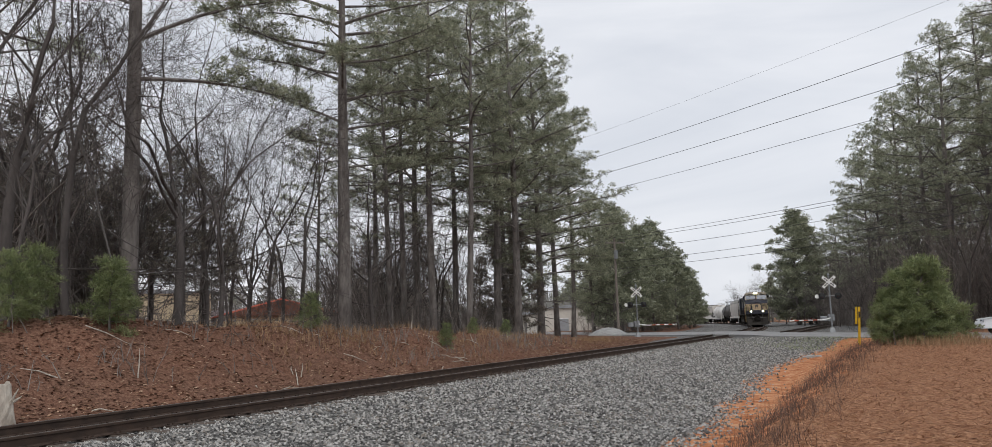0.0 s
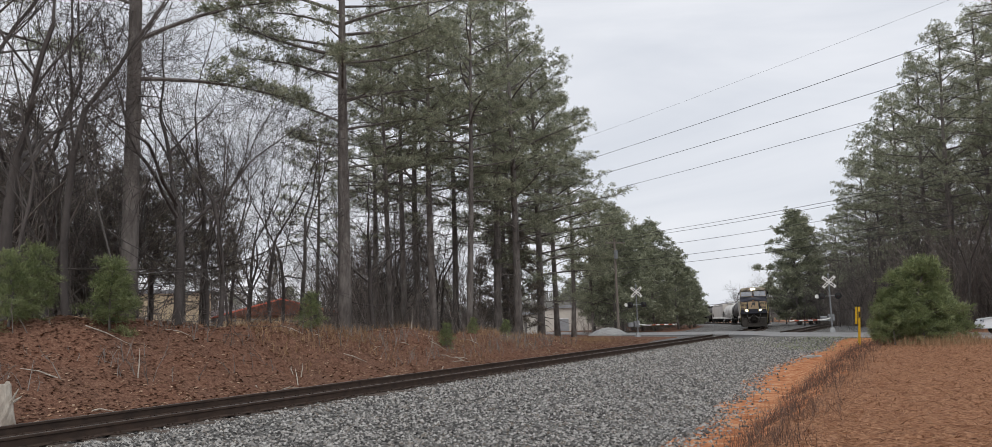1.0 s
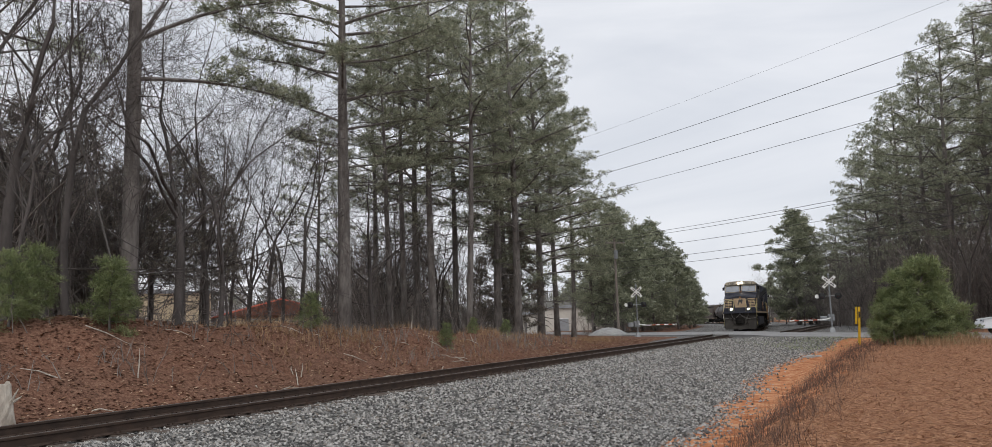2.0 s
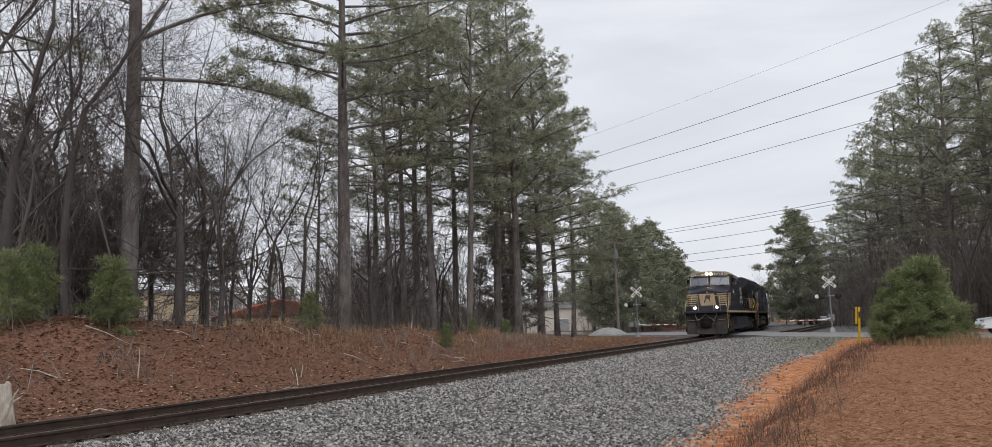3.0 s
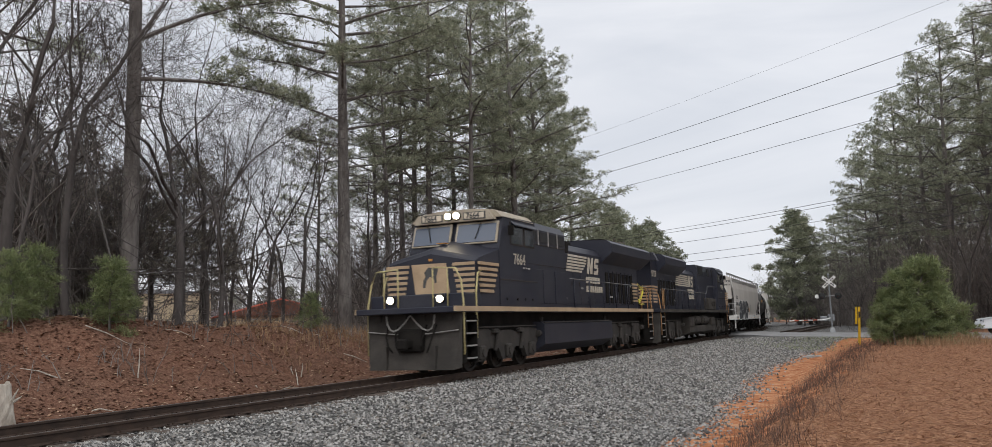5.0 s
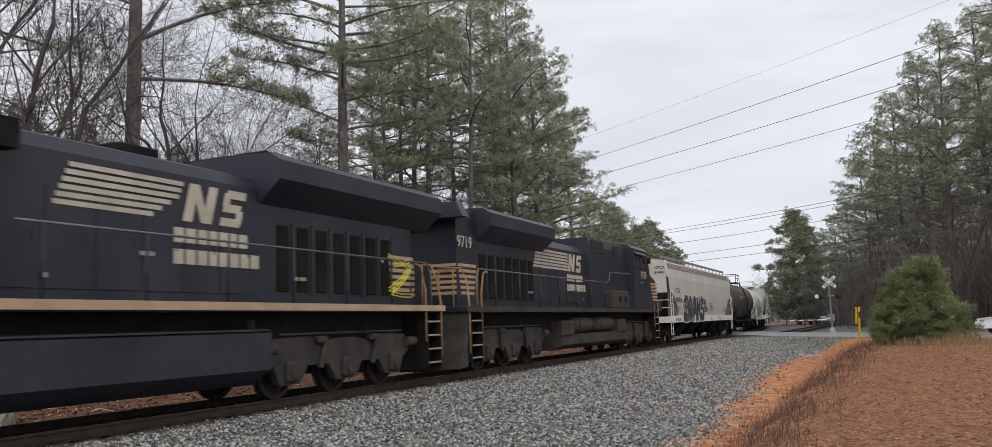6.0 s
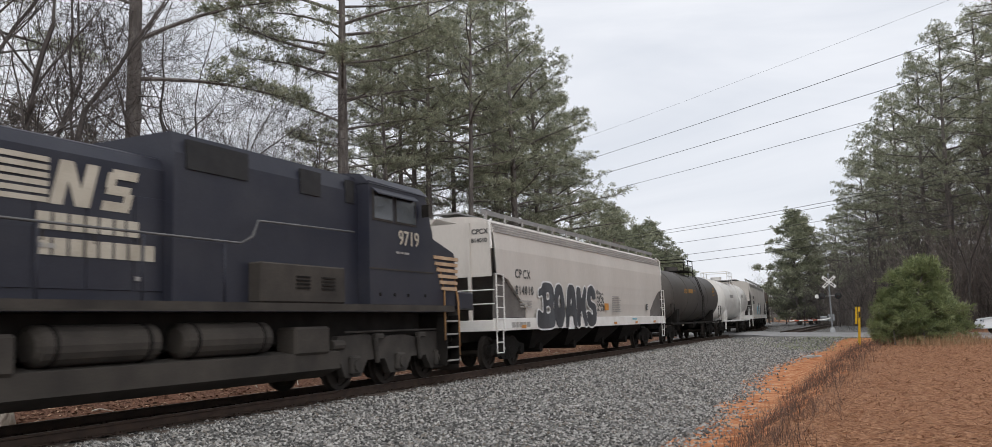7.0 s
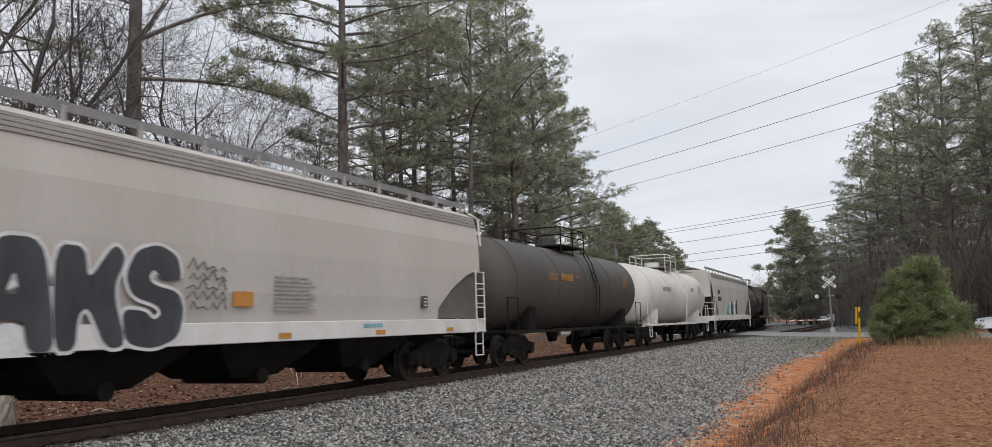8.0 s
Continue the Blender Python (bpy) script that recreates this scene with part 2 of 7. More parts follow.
# ---------------------------------------------------------------- mesh tools
class Shape:
    """Collects faces for one mesh."""

    def __init__(self):
        self.v, self.f = [], []

    def box(self, c, s, rz=0.0, taper=1.0, bev=0.0):
        cx, cy, cz = c
        x, y, z = s[0] / 2, s[1] / 2, s[2] / 2
        i = len(self.v)
        co, si = math.cos(rz), math.sin(rz)
        if bev:
            rings = [(-z, bev), (-z + bev, 0), (z - bev, 0), (z, bev)]
            for dz, inn in rings:
                for px, py in ((-x + inn, -y + bev), (-x + bev, -y + inn), (x - bev, -y + inn), (x - inn, -y + bev),
                               (x - inn, y - bev), (x - bev, y - inn), (-x + bev, y - inn), (-x + inn, y - bev)):
                    self.v.append((cx + px * co - py * si, cy + px * si + py * co, cz + dz))
            self.f.append(tuple(i + k for k in range(7, -1, -1)))
            for r in range(3):
                for k in range(8):
                    a, b = i + r * 8 + k, i + r * 8 + (k + 1) % 8
                    self.f.append((a, b, b + 8, a + 8))
            self.f.append(tuple(i + 24 + k for k in range(8)))
            return self
        for dz, k in ((-z, 1.0), (z, taper)):
            for px, py in ((-x, -y), (x, -y), (x, y), (-x, y)):
                px, py = px * k, py * k
                self.v.append((cx + px * co - py * si, cy + px * si + py * co, cz + dz))
        self.f += [(i + 3, i + 2, i + 1, i), (i + 4, i + 5, i + 6, i + 7)]
        self.f += [(i + k, i + (k + 1) % 4, i + 4 + (k + 1) % 4, i + 4 + k) for k in range(4)]
        return self

    def tube(self, pts, radii, n=6, caps=True):
        """A round bar along points."""
        pts = [Vector(p) for p in pts]
        if not hasattr(radii, "__len__"):
            radii = [radii] * len(pts)
        i0 = len(self.v)
        for k, p in enumerate(pts):
            d = (pts[min(k + 1, len(pts) - 1)] - pts[max(k - 1, 0)])
            if d.length < 1e-9:
                d = Vector((0, 0, 1))
            d.normalize()
            ref = Vector((0, 0, 1)) if abs(d.z) < 0.95 else Vector((1, 0, 0))
            u = d.cross(ref).normalized()
            w = d.cross(u)
            for j in range(n):
                a = 2 * math.pi * j / n
                q = p + (u * math.cos(a) + w * math.sin(a)) * radii[k]
                self.v.append((q.x, q.y, q.z))
        for k in range(len(pts) - 1):
            for j in range(n):
                a, b = i0 + k * n + j, i0 + k * n + (j + 1) % n
                self.f.append((a, b, b + n, a + n))
        if caps and n > 2:
            self.f.append(tuple(i0 + j for j in range(n - 1, -1, -1)))
            e = i0 + (len(pts) - 1) * n
            self.f.append(tuple(e + j for j in range(n)))
        return self

    def loft(self, rings, caps=True):
        """Joins rings of equal numbers of points."""
        i0, n = len(self.v), len(rings[0])
        for r in rings:
            self.v += [tuple(p) for p in r]
        for k in range(len(rings) - 1):
            for j in range(n):
                a, b = i0 + k * n + j, i0 + k * n + (j + 1) % n
                self.f.append((a, b, b + n, a + n))
        if caps:
            self.f.append(tuple(i0 + j for j in range(n - 1, -1, -1)))
            e = i0 + (len(rings) - 1) * n
            self.f.append(tuple(e + j for j in range(n)))
        return self

    def prism(self, outline, x0, x1):
        """An outline in (y, z), drawn from x0 to x1."""
        return self.loft([[(x0, y, z) for y, z in outline], [(x1, y, z) for y, z in outline]])

    def prism_y(self, outline, y0, y1):
        """An outline in (x, z), drawn from y0 to y1."""
        return self.loft([[(x, y0, z) for x, z in outline], [(x, y1, z) for x, z in outline]])

    def poly(self, pts):
        i = len(self.v)
        self.v += [tuple(p) for p in pts]
        self.f.append(tuple(range(i, i + len(pts))))
        return self

    def mesh(self, name, material, smooth=False):
        me = bpy.data.meshes.new(name)
        me.from_pydata(self.v, [], self.f)
        if material:
            me.materials.append(material)
        bm = bmesh.new()
        bm.from_mesh(me)
        if len(self.v) < 4000:
            bmesh.ops.recalc_face_normals(bm, faces=bm.faces)
        bm.to_mesh(me)
        bm.free()
        if smooth:
            me.shade_smooth()
        return me


def part(name, shape, material, parent, label="", smooth=False, kind=""):
    ob = new(name, shape.mesh(name, material, smooth))
    ob.parent = parent
    return tagged(ob, label, kind=kind)


def thing(name, label, category, group="", at=None, kind=""):
    ob = new(name)
    ob.empty_display_size = 0.2
    if at is not None:
        ob.matrix_basis = at
    return tagged(ob, label, category, group, kind)


def solo(name, shape, material, label, category, group="", kind="", smooth=False, at=None):
    ob = new(name, shape.mesh(name, material, smooth))
    if at is not None:
        ob.matrix_basis = at
    return tagged(ob, label, category, group, kind)


def text_part(name, words, size, material, parent, m, depth=0.004, label="", bold=0.0, shear=0.0):
    """Lettering as a thin mesh. m: pose of its lower left corner; x along the words, y up."""
    cu = bpy.data.curves.new(name, "FONT")
    cu.body, cu.size, cu.extrude, cu.offset, cu.shear = words, size, depth, bold, shear
    tmp = bpy.data.objects.new(name, cu)
    scene.collection.objects.link(tmp)
    bpy.context.view_layer.update()
    me = bpy.data.meshes.new_from_object(tmp.evaluated_get(bpy.context.evaluated_depsgraph_get()))
    bpy.data.objects.remove(tmp)
    me.materials.clear()
    me.materials.append(material)
    ob = new(name, me)
    ob.parent = parent
    ob.matrix_basis = m
    return tagged(ob, label)


# ---------------------------------------------------------------- the line of the track
CURVE_Y, CURVE_R = 54.0, 520.0


def on_line(s, lat=0.0):
    """Place and heading (degrees) at s metres along the track, lat metres to its right."""
    if s < CURVE_Y:
        return lat, s, 0.0
    a = (s - CURVE_Y) / CURVE_R
    return -CURVE_R + (CURVE_R + lat) * math.cos(a), CURVE_Y + (CURVE_R + lat) * math.sin(a), math.degrees(a)


def lateral(X, Y):
    """Metres to the right of the track's centre line, for arrays."""
    return np.where(Y < CURVE_Y, X, np.hypot(X + CURVE_R, Y - CURVE_Y) - CURVE_R)


ROAD_N = np.array([0.785, 0.62])
ROAD_D = np.array([0.62, -0.785])
ROAD_C, ROAD_HALF = 45.6, 3.9


def smooth(a, b, x):
    t = np.clip((x - a) / (b - a), 0, 1)
    return t * t * (3 - 2 * t)


def land(X, Y):
    """Height of the ground and the shares of gravel, clay and straw on it."""
    X, Y = np.asarray(X, float), np.asarray(Y, float)
    u = lateral(X, Y)
    n = X * ROAD_N[0] + Y * ROAD_N[1] - ROAD_C
    wob = 0.35 * np.sin(Y * 0.31 + 1.0) + 0.22 * np.sin(Y * 0.83) + 0.12 * np.sin(Y * 2.1)
    # right of the track
    edge = np.interp(Y, [0, 14, 23, 40, 48, 54, 60], [8.9, 8.4, 7.6, 6.9, 7.2, 9.0, 11.5]) + wob * 0.5
    lot = np.interp(Y, [-20, 0, 12, 30, 45, 60, 200], [-0.35, -0.35, -0.36, -0.18, -0.05, -0.05, 0.0])
    bank = np.interp(Y, [0, 13, 21, 38, 50], [10.0, 9.9, 10.1, 10.9, 11.4]) + wob * 0.3
    right = np.interp(u, [1.9, 2.6], [-0.21, -0.30])
    right = right + (-0.75 + 0.30) * smooth(0, 1, (u - 2.6) / (edge - 2.6))
    right = right + (lot + 0.72) * smooth(0, 1, (u - (edge + 1.2)) / np.maximum(bank - edge - 1.0, 0.3))
    # left of the track
    crest = np.interp(Y, [0, 14, 18, 24, 29, 38, 51, 62, 70], [1.85, 1.78, 1.72, 1.48, 1.3, 1.02, 0.45, -0.05, -0.1])
    rough = 0.16 * np.sin(X * 1.1 + Y * 0.7) + 0.12 * np.sin(X * 2.3 - Y * 1.9) + 0.07 * np.sin(Y * 4.1 + X)
    left = np.interp(-u, [1.9, 3.2, 4.6], [-0.21, -0.5, -0.46])
    rise = smooth(4.4, 9.4, -u + wob * 0.8)
    left = left + (crest + 0.46) * rise + rough * rise * 0.8
    left = left + 0.2 * smooth(10, 16, -u)
    z = np.where(u > 0, right, left)
    # level ground about the road, and far off
    far = smooth(55, 60, Y) * smooth(1.9, 4.0, np.abs(u))
    z = z * (1 - far) + far * (-0.13)
    near_road = smooth(7.5, 4.2, np.abs(n))
    z = z * (1 - near_road) + near_road * np.where(np.abs(u) < 2.6, -0.21, -0.16)
    # the bed of the curved part
    bed = smooth(6.0, 2.0, np.abs(u)) * smooth(70, 75, Y)
    z = z * (1 - bed) + bed * -0.21
    hill = smooth(250, 700, Y) * 10 + smooth(120, 500, -X) * 8
    z = z + hill * smooth(12, 60, np.abs(u))
    gravel = np.where(u > 0, smooth(edge + 0.25, edge - 0.25, u), smooth(4.0, 3.0, -u))
    gravel = np.maximum(gravel, smooth(10, 7, np.abs(u)) * smooth(74, 80, Y))
    gravel = np.maximum(gravel, 0.75 * smooth(8, 5, np.abs(n)) * smooth(30, 8, np.abs(u)) * (u < 1))
    straw = np.where(u > 0, smooth(bank - 0.6, bank + 0.4, u), 0.0)
    clay = np.where(u > 0, smooth(edge - 0.5, edge + 0.2, u) * smooth(bank + 0.7, bank - 0.4, u) * smooth(60, 50, Y), 0.35 * smooth(8, 5, -u))
    return z, gravel, clay, straw


def steps(lo, hi, fine_lo, fine_hi, d):
    out = list(np.arange(fine_lo, fine_hi + d / 2, d))
    w = d
    while out[-1] < hi:
        w *= 1.25
        out.append(out[-1] + w)
    w = d
    while out[0] > lo:
        w *= 1.25
        out.insert(0, out[0] - w)
    return np.array(out)


def build_ground():
    xs, ys = steps(-2500, 2500, -24, 22, 0.25), steps(-600, 4000, 4, 74, 0.3)
    X, Y = np.meshgrid(xs, ys)
    z, gravel, clay, straw = land(X, Y)
    rng = np.random.default_rng(3)
    z = z + rng.normal(0, 0.012, z.shape) * (np.abs(lateral(X, Y)) > 3.2) * (np.abs(X) < 40)
    nx, ny = len(xs), len(ys)
    verts = np.stack([X, Y, z], -1).reshape(-1, 3)
    idx = np.arange(nx * ny).reshape(ny, nx)
    faces = np.stack([idx[:-1, :-1], idx[:-1, 1:], idx[1:, 1:], idx[1:, :-1]], -1).reshape(-1, 4)
    me = bpy.data.meshes.new("ground")
    me.from_pydata(verts.tolist(), [], faces.tolist())
    for key, val in (("gravel", gravel), ("clay", clay), ("straw", straw)):
        me.attributes.new(key, "FLOAT", "POINT").data.foreach_set("value", val.reshape(-1).astype(np.float32))
    me.materials.append(M_GROUND)
    me.shade_smooth()
    tagged(new("ground", me), "red clay ground with leaf litter, pine straw and grey ballast", "ground", kind="structure")


def height(x, y):
    return float(land(np.array([x]), np.array([y]))[0][0])


build_ground()


# ---------------------------------------------------------------- track
def rail_rings(lat, s0, s1, step, prof):
    rings = []
    for s in np.arange(s0, s1 + step / 2, step):
        rings.append([(*on_line(s, lat + dx)[:2], dz) for dx, dz in prof])
    return rings


RAIL_PROF = [(-0.075, -0.172), (0.075, -0.172), (0.075, -0.16), (0.012, -0.14), (0.012, -0.045), (0.036, -0.036), (0.036, -0.006), (0.026, 0.0),
             (-0.026, 0.0), (-0.036, -0.006), (-0.036, -0.036), (-0.012, -0.045), (-0.012, -0.14), (-0.075, -0.16)]


def build_track():
    track = thing("railway_track", "single railway track with rusty rails on dark ties", "track", kind="structure")
    for side in (-1, 1):
        r = part("rail", Shape().loft(rail_rings(side * 0.755, -60, 420, 3.0, RAIL_PROF)), M_RAIL, track, "rust-brown steel rail")
        part("rail_head", Shape().loft(rail_rings(side * 0.755, -60, 420, 3.0, [(-0.024, -0.003), (0.024, -0.003), (0.024, 0.003), (-0.024, 0.003)])), M_RAILTOP, r,
             "worn bright running surface")
    tie = Shape().box((0, 0, 0), (2.6, 0.23, 0.18), bev=0.012).mesh("tie", M_TIE)
    rest, plates = Shape(), Shape()
    rng = random.Random(4)
    k = 0
    for s in np.arange(-40, 330, 0.52):
        x, y, a = on_line(s)
        if 8 < s < 62:
            ob = new("tie", tie)
            ob.parent = track
            ob.matrix_basis = pose(x + rng.uniform(-0.06, 0.06), y + rng.uniform(-0.03, 0.03), -0.265 + rng.uniform(-0.012, 0.006), 0, rng.uniform(-0.4, 0.4), a + rng.uniform(-1.2, 1.2))
        else:
            rest.box((x, y, -0.265), (2.6, 0.23, 0.18), radians(a))
        for lat in (-0.755, 0.755):
            px, py, _ = on_line(s, lat)
            plates.box((px, py, -0.17), (0.34, 0.19, 0.016), radians(a))
            for dx, dy in ((-0.1, 0.05), (0.1, -0.05), (-0.1, -0.05), (0.1, 0.05)):
                plates.box((px + dx, py + dy, -0.15), (0.03, 0.03, 0.03), radians(a))
        k += 1
    part("far_ties", rest, M_TIE, track, kind="stuff")
    part("tie_plates_and_spikes", plates, M_RAIL, track, "rusty plates and spikes", kind="stuff")


build_track()


# ---------------------------------------------------------------- road and crossing
def build_road():
    road = Shape()
    ts = np.arange(-130, 60.1, 2.0)
    rows = []
    for t in ts:
        ring = []
        for w in (-ROAD_HALF, -ROAD_HALF * 0.5, 0, ROAD_HALF * 0.5, ROAD_HALF):
            p = ROAD_N * (ROAD_C + w) + ROAD_D * (t - 10.0)
            u = float(lateral(np.array([p[0]]), np.array([p[1]]))[0])
            z = -0.10 + 0.09 * float(smooth(5.0, 2.0, abs(u))) + 0.03 * (1 - abs(w) / ROAD_HALF)
            ring.append((p[0], p[1], z))
        rows.append(ring)
    i = 0
    for r in rows:
        road.v += r
    for k in range(len(rows) - 1):
        for j in range(4):
            a = k * 5 + j
            road.f.append((a, a + 1, a + 6, a + 5))
    # skirts down into the ground
    for j, s in ((0, -1), (4, 1)):
        b = len(road.v)
        for r in rows:
            road.v.append((r[j][0], r[j][1], r[j][2] - 0.25))
        for k in range(len(rows) - 1):
            road.f.append((k * 5 + j, (k + 1) * 5 + j, b + k + 1, b + k))
    solo("road", road, M_ROAD, "worn grey asphalt road over the level crossing", "road", kind="structure")


build_road()


# ---------------------------------------------------------------- trees
def rand_dir(rng, up=0.0):
    while True:
        v = Vector((rng.uniform(-1, 1), rng.uniform(-1, 1), rng.uniform(-1, 1)))
        if 0.05 < v.length < 1:
            v.normalize()
            v.z += up
            return v.normalized()


def needle_mesh(name, tufts, n, size, width, material, seed):
    """Bunches of needles: each tuft (place, direction) is one star of n blades about its own point."""
    rng = np.random.default_rng(seed)
    P, D = np.array([t[0] for t in tufts]), np.array([t[1] for t in tufts])
    m = len(P)
    B = rng.normal(0, 1, (m, n, 3))
    B /= np.linalg.norm(B, axis=2)[..., None]
    B = D[:, None] * 0.7 + B * 0.85
    B /= np.linalg.norm(B, axis=2)[..., None]
    W = np.cross(B, rng.normal(0, 1, (m, n, 3)))
    W /= np.maximum(np.linalg.norm(W, axis=2), 1e-6)[..., None]
    tip = P[:, None] + B * (size * rng.uniform(0.65, 1.25, (m, n, 1)))
    V = np.empty((m, 2 * n + 1, 3))
    V[:, 0], V[:, 1::2], V[:, 2::2] = P, tip - W * width, tip + W * width
    k = np.arange(n)
    F = np.stack([np.zeros(n, int), 1 + 2 * k, 2 + 2 * k], -1)[None] + (np.arange(m) * (2 * n + 1))[:, None, None]
    me = bpy.data.meshes.new(name)
    me.vertices.add(m * (2 * n + 1))
    me.vertices.foreach_set("co", V.reshape(-1).astype(np.float32))
    me.loops.add(m * n * 3)
    me.loops.foreach_set("vertex_index", F.reshape(-1).astype(np.int32))
    me.polygons.add(m * n)
    me.polygons.foreach_set("loop_start", np.arange(0, m * n * 3, 3, dtype=np.int32))
    me.materials.append(material)
    me.update()
    me.validate()
    return me


def pine(name_label, h, r0, crown_from, spread, seed, limbs=46, lean=0.0, dead=8, needle=None, size=0.22, dense=1.0, category="tree", group="pines by the track", pointed=0.35, sub=1.0, fill=1.0, blade=1.0,
         boughs=(), n_blades=10, low_limbs=0.6):
    """A pine: bare lower trunk, limbs that sag and turn up at their tips, and flat sprays of needle bunches along their outer part.
    boughs: extra limbs of their own (height, direction in degrees, length, rise)."""
    rng = random.Random(seed)
    tree = thing("pine_tree", name_label, category, group)
    trunk, branches, tufts = Shape(), Shape(), []
    pts, n = [], 14
    wx, wy = rng.uniform(-0.3, 0.3), rng.uniform(-0.3, 0.3)
    for k in range(n + 1):
        t = k / n
        pts.append(Vector((wx * math.sin(t * 4) + lean * t * h, wy * math.sin(t * 3.3), t * h - (0.4 if k == 0 else 0))))
    rad = [r0 * (1.25 if k == 0 else 1) * (1 - 0.9 * (k / n) ** 1.15) + 0.015 for k in range(n + 1)]
    trunk.tube(pts, rad, 10)

    def axis(t):
        f = max(0.0, min(t, 0.999)) * n
        k = int(f)
        return pts[k].lerp(pts[k + 1], f - k)

    def limb(p, a, L, rise, bare, full=1.0):
        d = Vector((math.cos(a), math.sin(a), rise)).normalized()
        side = Vector((-math.sin(a), math.cos(a), 0))
        bend, sag = rng.uniform(-0.3, 0.3), rng.uniform(-0.11, 0.03)
        ln = [p + d * (L * f) + side * (bend * L * f * f) + Vector((0, 0, L * (0.05 * f ** 3 - sag * math.sin(f * 3.1)))) for f in (0, 0.2, 0.4, 0.6, 0.8, 1.0)]
        rb = (0.014 + 0.0135 * L) * sub
        branches.tube(ln, [rb * q for q in (1.0, 0.85, 0.68, 0.5, 0.33, 0.12)], 5)
        m = max(3, int((3.5 + L * 1.55) * dense))
        for s in range(m):
            f = bare + (1.02 - bare) * ((s + rng.random()) / m)
            f = min(f, 1.0)
            j = min(4, int(f * 5))
            q = ln[j].lerp(ln[j + 1], f * 5 - j)
            fwd = (ln[j + 1] - ln[j]).normalized()
            sgn = 1 if s % 2 else -1
            sl = sub * (0.35 + 0.30 * L * (1.12 - f) * rng.uniform(0.5, 1.15)) if f < 0.97 else 0.45 * sub
            sd = (fwd * rng.uniform(0.45, 1.0) + side * (sgn * rng.uniform(0.25, 1.0)) + Vector((0, 0, rng.uniform(-0.12, 0.30)))).normalized()
            mid = q + sd * (sl * 0.5) + Vector((0, 0, -0.04 * sl))
            end = q + sd * sl + Vector((0, 0, 0.10 * sl))
            branches.tube([q, mid, end], [0.013 * sub, 0.009 * sub, 0.004 * sub], 3, caps=False)
            for e in range(max(1, int((1.5 + sl / sub * 1.35) * full))):
                g = 1.04 - 0.8 * rng.random() * (e > 0)
                c0 = (q.lerp(mid, g * 2) if g < 0.5 else mid.lerp(end, g * 2 - 1)) + Vector((rng.gauss(0, 0.10), rng.gauss(0, 0.10), rng.gauss(0.05, 0.07))) * sub
                for _ in range(max(2, int(5.6 * fill))):
                    off = Vector((rng.gauss(0, 0.15), rng.gauss(0, 0.15), rng.gauss(0.02, 0.085))) * sub
                    tufts.append(((c0 + off)[:], (sd * 0.35 + off * (2.2 / sub) + Vector((0, 0, 0.4))).normalized()[:]))

    for _ in range(dead):
        t = rng.uniform(crown_from * 0.5, crown_from)
        p, a = axis(t), rng.uniform(0, 6.28)
        L = rng.uniform(0.4, 2.6)
        d = Vector((math.cos(a), math.sin(a), rng.uniform(-0.25, 0.25)))
        branches.tube([p, p + d * L * 0.5, p + d * L + Vector((0, 0, rng.uniform(-0.5, 0.1)))], [0.035, 0.02, 0.006], 4)
    for k in range(limbs):
        c = ((k + rng.random()) / limbs) ** 0.95
        t = crown_from + (1 - crown_from) * c
        prof = min(1.0, low_limbs + 1.5 * c) * max(0.0, 1 - c ** (2.6 - 1.6 * pointed)) ** (0.62 + 0.3 * pointed)
        L = max(0.55 * sub, spread * prof * rng.choice((0.5, 0.8, 0.95, 1.0, 1.15)) * rng.uniform(0.85, 1.1))
        limb(axis(t), k * 2.4 + rng.uniform(-0.6, 0.6), L, rng.uniform(-0.08, 0.26) + 0.65 * c * c, rng.uniform(0.22, 0.42) if c < 0.6 else 0.15)
    for z, a, L, rise in boughs:
        limb(axis(z / h), radians(a), L, rise, 0.3, 1.5)
    part("trunk", trunk, M_BARK, tree, smooth=True)
    part("crown_wood", branches, M_BARK, tree, kind="stuff")
    crown = new("crown", needle_mesh("crown", tufts, n_blades, size, (0.012 + size * 0.027) * blade, needle or M_NEEDLE, seed))
    crown.parent = tree
    tagged(crown, kind="stuff")
    return tree


